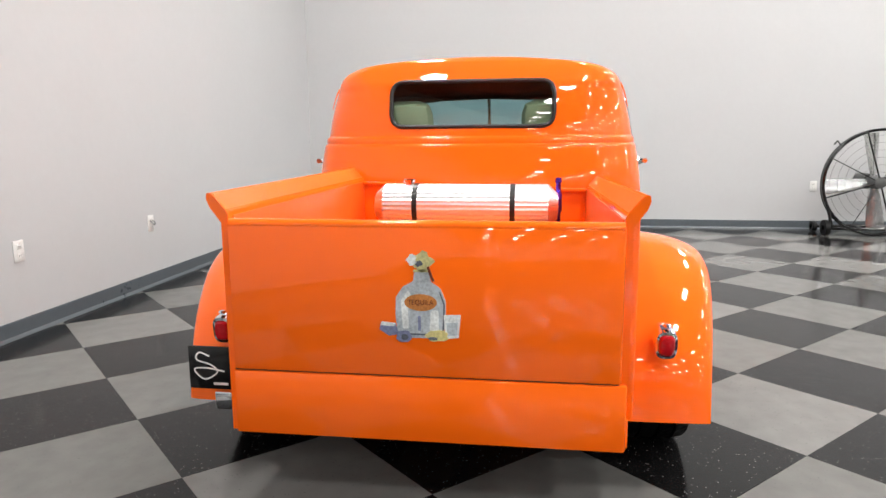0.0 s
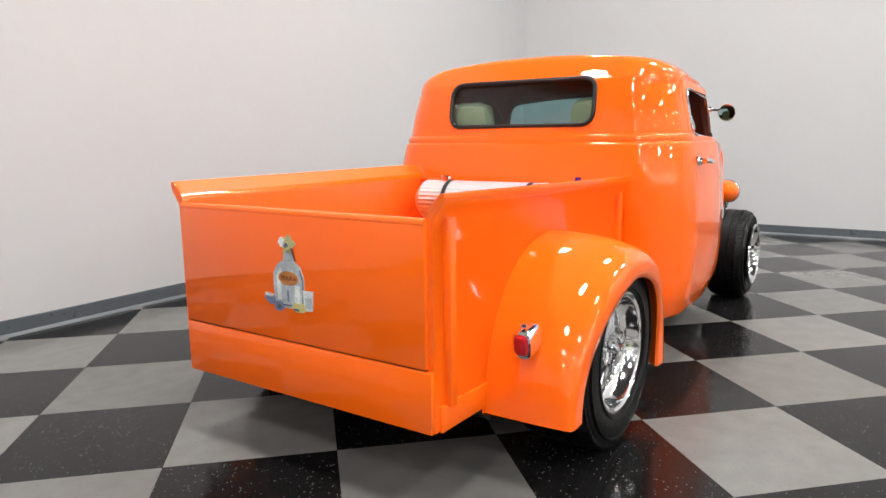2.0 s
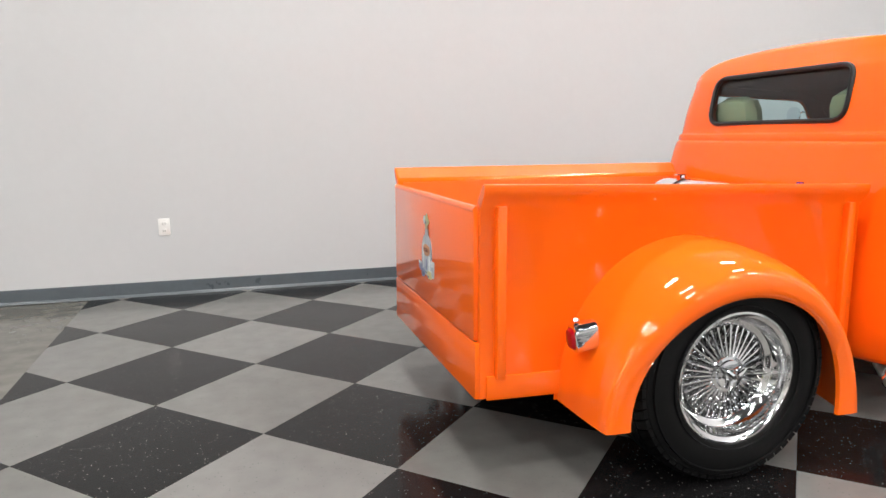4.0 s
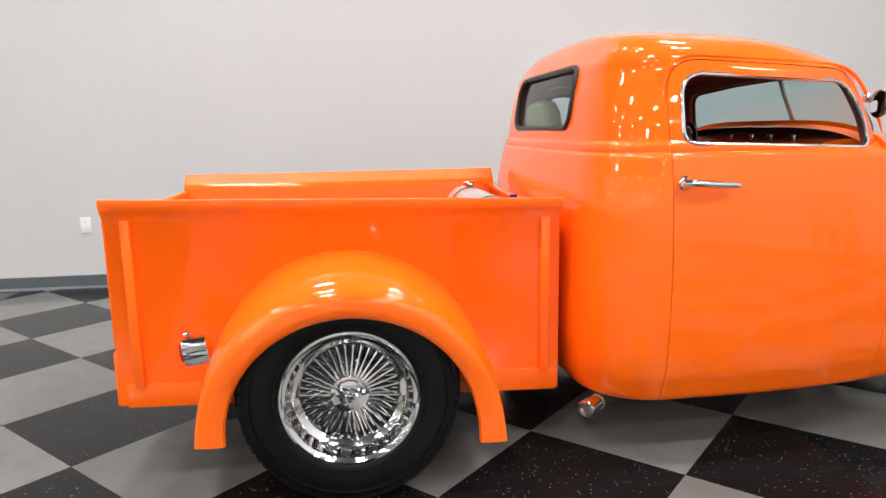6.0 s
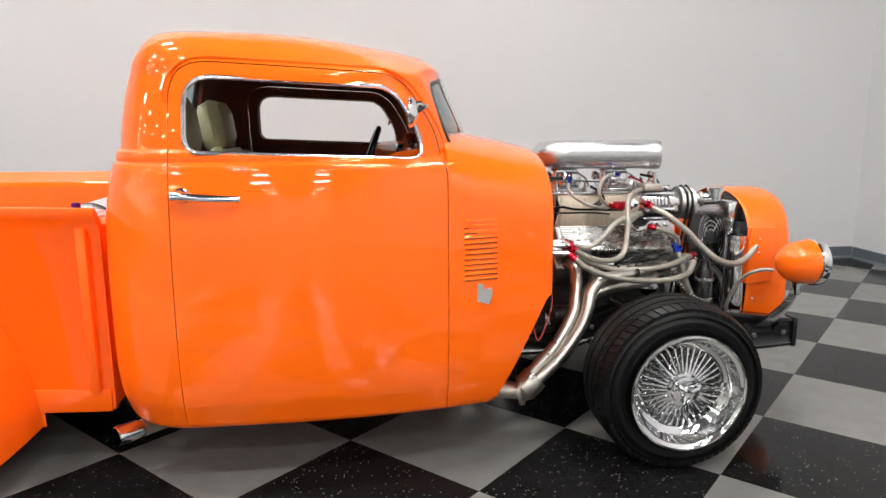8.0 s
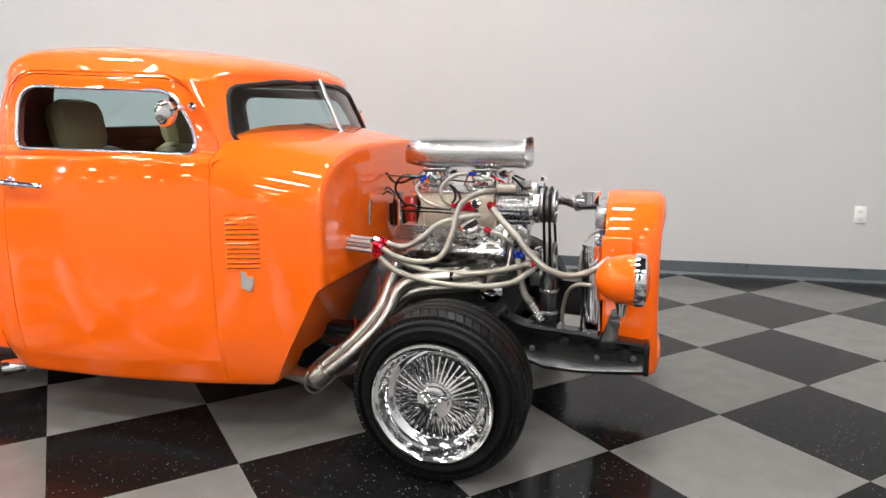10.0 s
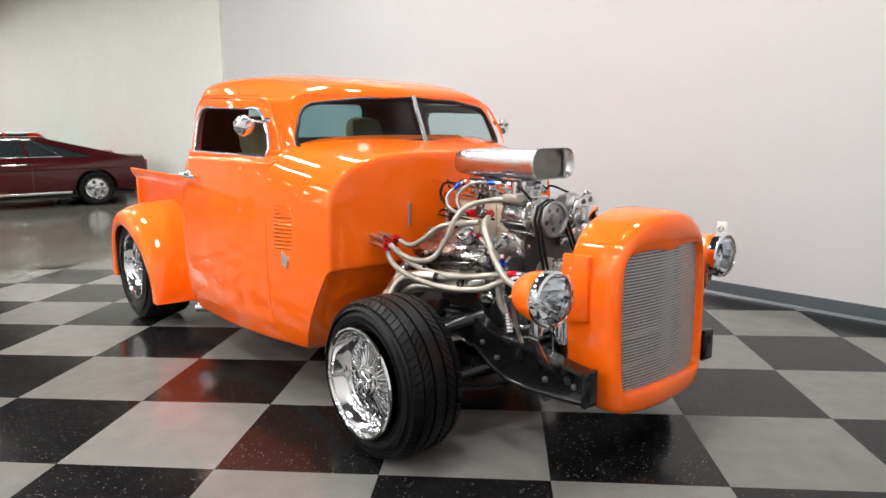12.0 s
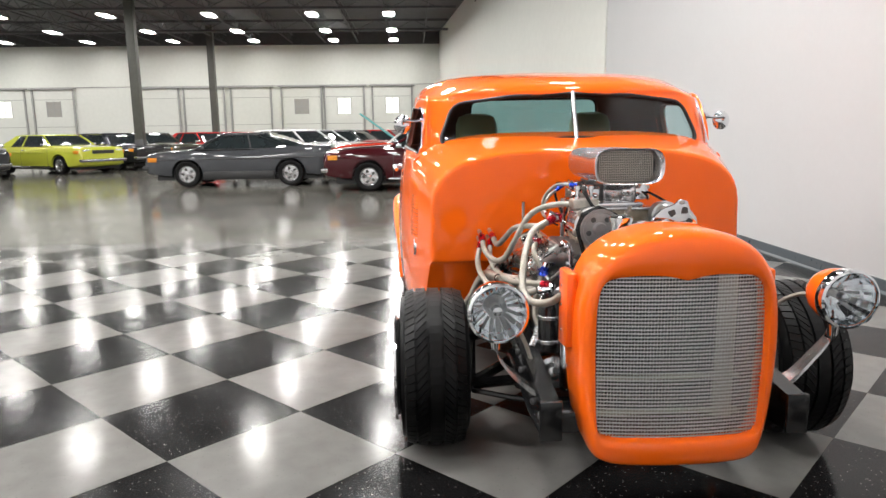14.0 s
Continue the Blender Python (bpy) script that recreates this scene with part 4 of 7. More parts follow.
# louvres and emblem on both cowl sides
for s in (-1, 1):
    for i in range(12):
        z = 0.908 - i * 0.0172
        bm = bmesh.new()
        x0, x1 = 2.742, 2.862
        y0, y1 = side_y(x0, z), side_y(x1, z)
        add_loft(bm, [[(x, s * (y + d), z + h) for d, h in ((-0.004, -0.007), (0.006, -0.0075), (0.004, 0.002), (-0.004, 0.005))] for x, y in ((x0, y0 - 0.004), (x0 + 0.006, side_y(x0 + 0.006, z)), (x1 - 0.006, side_y(x1 - 0.006, z)), (x1, y1 - 0.004))], True, (True, True))
        lou = part("louvre", bm, "orange", cowl)
        bm = bmesh.new()
        add_loft(bm, [[(x, s * (side_y(x, z) + d), z + h) for d, h in ((-0.003, -0.0115), (0.0015, -0.0115), (0.0015, -0.0076), (-0.003, -0.0076))] for x in (x0 + 0.003, x1 - 0.003)], True, (True, True))
        part("slot", bm, "gap", lou)
    em = [(2.748, 0.628), (2.77, 0.655), (2.782, 0.697), (2.808, 0.694), (2.815, 0.675), (2.838, 0.68), (2.84, 0.655), (2.828, 0.622), (2.8, 0.634)]
    em = part("emblem", prism(rounded(em, 0.006, 3), "y", *sorted((s * 0.764, s * 0.782))), "bright_alloy", cowl, "small polished badge")

# washer nozzle on the cowl top
for s in (-1, 1):
    part("nozzle", lathe([(-0.02, 0.013), (0.006, 0.013), (0.01, 0.009), (0.022, 0.007), (0.03, 0.009), (0.034, 0.0)], Matrix.Translation((2.873, s * 0.58, 1.085)), 14), "chrome", truck)


# windscreen, rear window and their seals
def screen_x(y, z, d=0.0):
    x = lerp(FRONT, z)
    return x - sweep(x, y, z) - d


bm = bmesh.new()
outer = grown(SCREEN, 0.004)
mid = Vector((0.0, 1.26))
rings = []
for f in (1.0, 0.8, 0.6, 0.4, 0.2, 0.02):
    rings.append([(screen_x(mid.x + (y - mid.x) * f, mid.y + (z - mid.y) * f, 0.013), mid.x + (y - mid.x) * f, mid.y + (z - mid.y) * f) for y, z in outer])
add_loft(bm, rings, True, (False, True))
screen = part("windscreen", bm, "glass", truck, "tinted split windscreen glass")
screen.visible_shadow = False
part("seal", tube([(screen_x(y, z, 0.004), y, z) for y, z in SCREEN], 0.009, 8, True), "gasket", screen)
part("divider", tube([(screen_x(0, z, -0.006), 0, z) for z in (1.168, 1.25, 1.32, 1.395)], 0.011, 8), "brushed", screen, "bright metal centre strip")


def rear_x(y, z):
    w, x0 = curve(HALF, z), curve(REAR, z)
    rr = 0.24
    y = abs(y)
    bow = 0.035 * min(1.0, w / 0.7) / w ** 2
    if y <= w - rr:
        return x0 + bow * y * y
    return x0 + bow * (w - rr) ** 2 + rr - math.sqrt(max(0.0, rr * rr - (y - w + rr) ** 2))


bm = bmesh.new()
outer = grown(REAR_WIN, 0.004)
rings = []
for f in (1.0, 0.8, 0.6, 0.4, 0.2, 0.02):
    rings.append([(rear_x(y * f, 1.3 + (z - 1.3) * f) + 0.012, y * f, 1.3 + (z - 1.3) * f) for y, z in outer])
add_loft(bm, rings, True, (False, True))
back = part("rear_window", bm, "glass", truck, "tinted rear window glass")
back.visible_shadow = False
part("seal", tube([(rear_x(y, z) - 0.002, y, z) for y, z in REAR_WIN], 0.011, 8, True), "gasket", back)

def smooth_chain(flat):
    """Evenly spaced points along a flat chain."""
    pts = [Vector(p) for p in flat]
    far = max(range(len(pts)), key=lambda i: (pts[i] - pts[i - 1]).length)
    pts = pts[far:] + pts[:far]
    out = []
    for a, b in zip(pts, pts[1:]):
        steps = max(1, int((b - a).length / 0.02))
        out += [tuple(a.lerp(b, k / steps)) for k in range(steps)]
    return out + [tuple(pts[-1])]


# bright frames round the open door windows, and the door fittings
for s in (-1, 1):
    part("window_frame", tube([(x, s * (side_y(x, z) + 0.0), z) for x, z in SIDE_WIN], 0.0075, 8, True), "polished", truck, "bright window surround")
    arch = [(x, z) for x, z in grown(DOOR, 0.014) if z > 1.14]
    part("drip_moulding", tube([(x, s * (side_y(x, z) - 0.001), z) for x, z in smooth_chain(arch)], 0.0065, 8, taper=lambda t: min(1.0, 0.25 + 6 * t, 0.25 + 6 * (1 - t))), "orange", truck, "raised orange drip moulding over the door")
    y = side_y(1.95, 1.0)
    bm = bmesh.new()
    add_lathe(bm, [(-0.01, 0.024), (0.006, 0.024), (0.012, 0.018), (0.03, 0.011), (0.04, 0.011)], Matrix.Translation((1.885, s * y, 1.006)) @ pose(0, 0, 0, 90 if s < 0 else -90, 0, 0), 18)
    add_tube(bm, smooth_path([(1.865, s * (y + 0.038), 1.008), (1.9, s * (y + 0.046), 1.008), (1.96, s * (y + 0.045), 1.003), (2.03, s * (y + 0.036), 0.998), (2.055, s * (y + 0.03), 0.996)]), 0.0135, 10, taper=lambda t: 1 - 0.25 * t)
    part("door_handle", bm, "chrome", truck, "chrome door handle")
    # peep mirror on the pillar
    c = Vector((2.572, s * 0.825, 1.25))
    bm = bmesh.new()
    add_lathe(bm, [(-0.022, 0), (-0.02, 0.02), (-0.012, 0.038), (0.0, 0.047), (0.006, 0.047), (0.007, 0.043), (0.005, 0.0)], Matrix.Translation(c) @ pose(0, 0, 0, 0, -90, 8 * s), 28)
    add_tube(bm, smooth_path([c + Vector((0.015, 0, 0)), c + Vector((0.045, -s * 0.01, 0.018)), (2.612, s * 0.765, 1.266), (2.606, s * 0.72, 1.272)]), 0.007, 8)
    add_lathe(bm, [(0, 0.016), (0.012, 0.016), (0.018, 0.01), (0.018, 0)], Matrix.Translation((2.606, s * 0.72, 1.272)) @ pose(0, 0, 0, -90 * s, 0, 0), 14)
    part("mirror", bm, "chrome", truck, "round chrome peep mirror")

# the cab sits a little off the centre line
for ob in set(truck.children) - ahead:
    ob.location.y += 0.012

# inside: floor, seats, dash, wheel
part("cab_floor", box((1.73, -0.68, 0.3), (2.85, 0.68, 0.33)), "lining", truck)
bm = bmesh.new()
add_loft(bm, [[(x, y, z) for x, y, z in outline(z, 0.031)] for z in (1.425, 1.44, 1.47, 1.5)], True, (False, True))
part("headliner", bm, "lining", truck, "dark brown headliner")


def seat(s):
    bm = bmesh.new()
    add_box(bm, (1.83, s * 0.36 - 0.24, 0.5), (2.32, s * 0.36 + 0.24, 0.68), 0.06, None, 4)
    ob = part("seat", bm, "leather", truck, "olive-cream leather bucket seat")
    lean = Matrix.Translation((1.86, s * 0.36, 0.62)) @ pose(0, 0, 0, 0, -9, 0)
    part("backrest", box((-0.07, -0.23, 0.0), (0.07, 0.23, 0.5), 0.068, lean), "leather", ob)
    part("headrest", box((-0.075, -0.13, 0.47), (0.065, 0.13, 0.71), 0.068, lean), "leather", ob)
    for g in (-1, 1):
        part("bolster", box((-0.05, g * 0.19 - 0.055, 0.05), (0.1, g * 0.19 + 0.055, 0.47), 0.052, lean), "leather", ob)


for s in (-1, 1):
    seat(s)
bm = bmesh.new()
rings = []
for k in range(-8, 9):
    y = 0.62 * k / 8
    xf = screen_x(y, 1.14, 0.03)
    rings.append([(xf - 0.2, y, 0.98), (xf - 0.2, y, 1.085), (xf - 0.19, y, 1.108), (xf - 0.16, y, 1.122), (xf - 0.08, y, 1.132), (xf, y, 1.133), (xf, y, 0.98)])
add_loft(bm, rings, True, (True, True))
dash = part("dashboard", bm, "orange", truck, "painted orange dashboard", 30)
for x, y, r in ((2.645, -0.12, 0.018), (2.645, 0.02, 0.018), (2.63, -0.3, 0.012), (2.63, 0.16, 0.012)):
    part("dash_knob", lathe([(0, r * 0.6), (0.01, r * 0.6), (0.012, r), (0.024, r), (0.028, r * 0.7), (0.028, 0)], Matrix.Translation((x, y, 1.118)), 12), "chrome", dash)
part("cluster", box((2.585, 0.26, 1.05), (2.63, 0.46, 1.118), 0.015), "black", dash)
part("dash_vent", box((2.66, -0.1, 1.12), (2.72, -0.0, 1.137), 0.006), "black", dash)
bm = bmesh.new()
m = Matrix.Translation((2.44, 0.37, 1.03)) @ pose(0, 0, 0, 0, -68, 0)
add_tube(bm, [m @ Vector((0.175 * math.cos(t), 0.175 * math.sin(t), 0)) for t in [i * 6.28318 / 36 for i in range(36)]], 0.014, 8, True)
for t in (0.5, 2.6, 4.7):
    add_tube(bm, [m @ Vector((0, 0, -0.02)), m @ Vector((0.17 * math.cos(t), 0.17 * math.sin(t), 0))], 0.012, 6)
add_tube(bm, [m @ Vector((0, 0, 0.02)), m @ Vector((0, 0, -0.3))], 0.025, 10)
part("steering_wheel", bm, "black", truck)


# ---- front end and engine ----
def mirror_y(pts, s):
    return [(x, s * y, z) for x, y, z in pts]


# frame rails, cross members and axles
for s in (-1, 1):
    bm = bmesh.new()
    prof = [(2.6, 0.3), (3.15, 0.31), (3.3, 0.345), (3.42, 0.385), (3.55, 0.395), (3.66, 0.375), (3.74, 0.325), (3.82, 0.292), (3.95, 0.285), (4.1, 0.293), (4.2, 0.302)]
    rings = []
    for x, z in prof:
        h = lerp([(3.15, 0.1), (3.3, 0.11), (3.55, 0.115), (3.7, 0.13), (3.82, 0.165), (3.95, 0.163), (4.2, 0.112)], x)
        rings.append([(x, s * y, z + dz) for y, dz in ((0.345, 0.0), (0.4, 0.0), (0.403, 0.012), (0.394, 0.022), (0.394, h - 0.022), (0.403, h - 0.012), (0.4, h), (0.345, h))])
    add_loft(bm, rings, True, (True, True))
    rail = part("frame_rail", bm, "black", truck, smooth=50)
    part("rail_end", box((4.185, min(s * 0.34, s * 0.408), 0.296), (4.205, max(s * 0.34, s * 0.408), 0.42), 0.005), "black", rail)
    part("tow_eye", lathe([(-0.006, 0.012), (-0.006, 0.02), (0.006, 0.02), (0.006, 0.012), (-0.006, 0.012)], Matrix.Translation((4.0, s * 0.37, 0.276)) @ pose(0, 0, 0, 90, 0, 0), 16), "iron", rail)
    for x in (3.2, 3.32, 3.7, 3.78, 4.02, 4.15):
        zr = lerp(prof, x) + 0.06
        part("rail_bolt", lathe([(0, 0), (0, 0.011), (0.008, 0.011), (0.011, 0.007), (0.011, 0)], Matrix.Translation((x, s * 0.393, zr)) @ pose(0, 0, 0, -90 * s, 0, 0), 8), "iron", rail)
    for x, z in ((3.9, 0.405), (3.98, 0.385), (4.12, 0.375)):
        part("hole", lathe([(0, 0), (0, 0.017), (0.003, 0.019), (0.004, 0.012), (0.001, 0)], Matrix.Translation((x, s * 0.398, z)) @ pose(0, 0, 0, -90 * s, 0, 0), 16), "black", rail)
    part("lower_rail", box((0.25, min(s * 0.32, s * 0.4), 0.3), (2.7, max(s * 0.32, s * 0.4), 0.4), 0.006), "black", truck)
    # suspension arms, shock and spring
    bm = bmesh.new()
    add_tube(bm, smooth_path(mirror_y([(3.38, 0.33, 0.3), (3.46, 0.45, 0.26), (3.52, 0.57, 0.22)], s)), 0.022, 8)
    add_tube(bm, smooth_path(mirror_y([(3.68, 0.33, 0.3), (3.6, 0.45, 0.26), (3.53, 0.57, 0.22)], s)), 0.022, 8)
    part("lower_arm", bm, "black", truck)
    bm = bmesh.new()
    add_tube(bm, smooth_path(mirror_y([(3.42, 0.35, 0.5), (3.47, 0.45, 0.47), (3.53, 0.55, 0.43)], s)), 0.027, 10)
    add_tube(bm, smooth_path(mirror_y([(3.66, 0.35, 0.5), (3.6, 0.45, 0.47), (3.53, 0.55, 0.43)], s)), 0.027, 10)
    add_rod(bm, (3.53, s * 0.56, 0.2), (3.53, s * 0.56, 0.45), 0.024, 10)
    part("upper_arm", bm, "black", truck)
    # ribbed brake duct
    duct = smooth_path(mirror_y([(3.7, 0.3, 0.62), (3.73, 0.31, 0.56), (3.77, 0.33, 0.51), (3.81, 0.36, 0.46)], s), 10)
    count = len(duct) - 1
    part("ribbed_duct", tube(duct, 0.02, 10, taper=lambda t: 1.0 if int(t * count + 0.5) % 2 else 0.8), "polished", truck, "thin ribbed metal duct", 20)
    part("tie_rod", tube(smooth_path(mirror_y([(3.75, 0.1, 0.24), (3.72, 0.35, 0.23), (3.66, 0.56, 0.25)], s)), 0.011, 8), "black", truck)
part("cross_member", box((3.4, -0.4, 0.24), (3.66, 0.4, 0.33), 0.02), "black", truck)
part("front_cross_bar", box((4.0, -0.33, 0.27), (4.1, 0.33, 0.34), 0.01), "black", truck)
bm = bmesh.new()
add_rod(bm, (0.787, -0.6, 0.36), (0.787, 0.6, 0.36), 0.04, 14)
add_lathe(bm, [(-0.1, 0.03), (-0.07, 0.038), (0.07, 0.038), (0.1, 0.03)], Matrix.Translation((0.787, 0, 0.36)) @ pose(0, 0, 0, 90, 0, 0), 20)
part("rear_axle", bm, "black", truck)
part("drive_shaft", rod((0.85, 0, 0.36), (2.9, 0, 0.38), 0.035, 12), "black", truck)
part("gearbox", prism(rounded([(-0.16, 0.32), (0.16, 0.32), (0.14, 0.62), (-0.14, 0.62)], 0.06), "x", 2.6, 3.2, 0.01), "iron", truck)
# added black sheet that stands in for the shaded void between cowl and headers
part("dark_void_sheet", box((2.88, -0.56, 0.262), (2.91, 0.56, 0.64), 0.006), "rubber", truck)
part("underbody", box((1.86, -0.62, 0.242), (2.84, 0.62, 0.262), 0.004), "black", truck)

# engine
engine = part("engine_block", prism(rounded([(-0.17, 0.4), (0.17, 0.4), (0.2, 0.55), (0.3, 0.66), (0.18, 0.76), (-0.18, 0.76), (-0.3, 0.66), (-0.2, 0.55)], 0.02), "x", 3.2, 3.66, 0.008), "iron", truck, "dark cast engine block")
part("oil_pan", prism(rounded([(-0.13, 0.27), (0.13, 0.27), (0.16, 0.4), (-0.16, 0.4)], 0.03), "x", 3.25, 3.62, 0.01), "chrome", engine)
for s in (-1, 1):
    m = Matrix.Translation((3.43, s * 0.268, 0.715)) @ pose(0, 0, 0, -38 * s, 0, 0)
    cover = part("valve_cover", box((-0.235, -0.075, -0.03), (0.235, 0.075, 0.055), 0.018, m), "cover_alloy", engine, "finned polished aluminium valve cover")
    for i in range(8):
        y = -s * (-0.008 + i * 0.0095)
        part("fin", box((-0.215, y - 0.0028, 0.05), (0.215, y + 0.0028, 0.062), 0.002, m), "cover_alloy", cover)
    lo, hi = sorted((s * 0.022, s * 0.07))
    part("side_panel", box((-0.21, lo, 0.05), (0.21, hi, 0.06), 0.005, m), "cover_alloy", cover)
    part("flange", box((-0.24, -0.088, -0.04), (0.24, 0.088, -0.028), 0.004, m), "cast", cover)
    for i in range(4):
        part("bolt", lathe([(0, 0), (0, 0.009), (0.008, 0.009), (0.01, 0.006), (0.01, 0)], m @ Matrix.Translation((-0.18 + 0.12 * i, -s * 0 + (0.083 if s < 0 else -0.083) * -1, -0.028)), 10), "chrome", cover)
    part("cylinder_head", box((-0.235, -0.095, -0.13), (0.235, 0.08, -0.04), 0.01, m), "iron", engine)
    part("spark_plug_wire", tube(smooth_path(mirror_y([(3.3, 0.36, 0.66), (3.4, 0.39, 0.665), (3.5, 0.385, 0.67), (3.6, 0.37, 0.68)], s)), 0.006, 6), "black", engine)
part("breather_cap", lathe([(-0.02, 0.02), (0.0, 0.02), (0.0, 0.038), (0.006, 0.041), (0.034, 0.041), (0.042, 0.034), (0.044, 0)], Matrix.Translation((3.52, -0.31, 0.79)) @ pose(0, 0, 0, 30, 0, 0), 24), "chrome", engine, "chrome breather cap")

# tall intake with two carburettors
intake = part("intake_manifold", prism(rounded([(3.22, 0.76), (3.62, 0.76), (3.6, 0.86), (3.62, 0.918), (3.23, 0.918), (3.25, 0.86)], 0.012), "y", -0.11, 0.11, 0.012), "cream_cast", engine, "cast aluminium tunnel intake")
for i in range(4):
    for s in (-1, 1):
        part("rib", box((3.26 + 0.105 * i, *((-0.118, 0.775) if s < 0 else (0.108, 0.775))), (3.275 + 0.105 * i, *((-0.108, 0.905) if s < 0 else (0.118, 0.905))), 0.004), "cream_cast", intake)
part("gasket_plate", box((3.215, -0.12, 0.916), (3.63, 0.12, 0.926), 0.003), "polished", intake)
for cx in (3.305, 3.525):
    carb = part("carburettor", box((cx - 0.07, -0.09, 0.927), (cx + 0.07, 0.09, 0.94), 0.004), "chrome", engine, "polished four-barrel carburettor")
    part("main_body", prism(rounded([(cx - 0.055, 0.938), (cx + 0.055, 0.938), (cx + 0.06, 0.985), (cx + 0.045, 1.018), (cx - 0.045, 1.018), (cx - 0.06, 0.985)], 0.008), "y", -0.06, 0.06, 0.004), "polished", carb)
    for s in (-1, 1):
        bowl = part("float_bowl", box((cx - 0.046, min(s * 0.064, s * 0.115), 0.948), (cx + 0.046, max(s * 0.064, s * 0.115), 1.006), 0.012), "chrome", carb)
        for a, b in ((-0.032, 0.96), (0.032, 0.96), (-0.032, 0.995), (0.032, 0.995)):
            part("bowl_screw", lathe([(0, 0.007), (0.007, 0.007), (0.009, 0)], Matrix.Translation((cx + a, s * 0.114, b)) @ pose(0, 0, 0, -90 * s, 0, 0), 8), "steel", bowl)
        part("sight_plug", lathe([(0, 0.012), (0.006, 0.012), (0.006, 0.007), (0.014, 0.006), (0.015, 0)], Matrix.Translation((cx, s * 0.114, 0.978)) @ pose(0, 0, 0, -90 * s, 0, 0), 12), "chrome", bowl)
        part("metering_block", box((cx - 0.05, min(s * 0.056, s * 0.066), 0.944), (cx + 0.05, max(s * 0.056, s * 0.066), 1.01), 0.003), "iron", carb)
        part("linkage", tube([(cx + 0.055 * s, -0.095, 0.935), (cx + 0.075 * s, -0.12, 0.955), (cx + 0.06 * s, -0.125, 0.985), (cx + 0.03 * s, -0.12, 1.005)], 0.0045, 6), "chrome", carb)
        part("lever", box((cx + 0.064 * s - 0.004, -0.125, 0.93), (cx + 0.064 * s + 0.004, -0.1, 0.97), 0.002), "steel", carb)
        part("vacuum_pod", lathe([(0, 0.016), (0.012, 0.021), (0.018, 0.021), (0.026, 0.012), (0.027, 0)], Matrix.Translation((cx + 0.055 * s, 0.03, 0.985)) @ pose(0, 0, 0, 0, 90 * s, 0), 16), "chrome", carb)
    part("air_horn", lathe([(0, 0.056), (0.022, 0.056), (0.022, 0.046), (0, 0.046)], Matrix.Translation((cx, 0, 1.012)), 24), "black", carb)
part("throttle_rod", rod((3.08, -0.13, 0.99), (3.5, -0.13, 0.965), 0.0035, 6), "chrome", engine)

# air scoop, hollow, open at the front
SC = [(-0.12, 1.02), (0.12, 1.02), (0.12, 1.14), (-0.12, 1.14)]


def scoop_ring(x, f, dz=0.0, r=0.055):
    return [(x, y * f, 1.079 + (z - 1.079) * f + dz) for y, z in rounded(SC, r, 7)]


bm = bmesh.new()
rings = [scoop_ring(3.172, 0.25, -0.02), scoop_ring(3.18, 0.6, -0.01), scoop_ring(3.205, 0.85), scoop_ring(3.25, 0.97), scoop_ring(3.3, 1.0), scoop_ring(3.6, 1.0), scoop_ring(3.68, 1.03), scoop_ring(3.697, 1.06), scoop_ring(3.702, 1.05), scoop_ring(3.698, 0.98), scoop_ring(3.66, 0.88), scoop_ring(3.6, 0.82), scoop_ring(3.55, 0.8)]
add_loft(bm, rings, True, (True, False))
scoop = part("air_scoop", bm, "brushed", engine, "brushed aluminium air scoop with a mesh front", 50)
part("scoop_back", box((3.55, -0.1, 1.027), (3.56, 0.1, 1.13)), "iron", scoop)
bm = bmesh.new()
for i in range(30):
    y = -0.097 + 0.194 * i / 29
    add_box(bm, (3.652, y - 0.0011, 1.028), (3.654, y + 0.0011, 1.132))
for i in range(13):
    z = 1.028 + 0.104 * i / 12
    add_box(bm, (3.6535, -0.098, z - 0.0011), (3.6555, 0.098, z + 0.0011))
tagged(part("scoop_mesh", bm, "steel", scoop, "", 0), kind="stuff")

# belt drive, compressor and alternator
m = Matrix.Translation((3.585, -0.135, 0.875)) @ pose(0, 0, 0, 0, 90, 0)
ribs = [(0, 0.0), (0, 0.048), (0.012, 0.062)]
for k in range(7):
    ribs += [(0.018 + 0.015 * k, 0.066), (0.025 + 0.015 * k, 0.066), (0.026 + 0.015 * k, 0.056), (0.032 + 0.015 * k, 0.056)]
ribs += [(0.13, 0.068), (0.145, 0.068), (0.15, 0.052), (0.18, 0.05), (0.18, 0.03)]
comp = part("compressor", lathe(ribs, m, 26), "polished", engine, "polished ribbed compressor")
for i in range(6):
    t = i * 1.0472 + 0.3
    a, b = 0.066 * math.cos(t), 0.066 * math.sin(t)
    part("compressor_lug", rod((3.6, -0.135 + a, 0.875 + b), (3.735, -0.135 + a, 0.875 + b), 0.0095, 8), "chrome", comp)
    part("lug_nut", lathe([(0, 0.0), (0, 0.013), (0.012, 0.013), (0.014, 0.008), (0.014, 0)], Matrix.Translation((3.733, -0.135 + a, 0.875 + b)) @ pose(0, 0, 0, 0, 90, 0), 6), "steel", comp)
part("valve_block", box((3.6, -0.195, 0.931), (3.68, -0.1, 0.963), 0.007), "cast", comp)
for y in (-0.175, -0.125):
    part("service_port", lathe([(0, 0.012), (0.012, 0.012), (0.014, 0.008), (0.034, 0.008), (0.036, 0.011), (0.05, 0.011), (0.052, 0)], Matrix.Translation((3.65, y, 0.961)), 12), "chrome", comp)
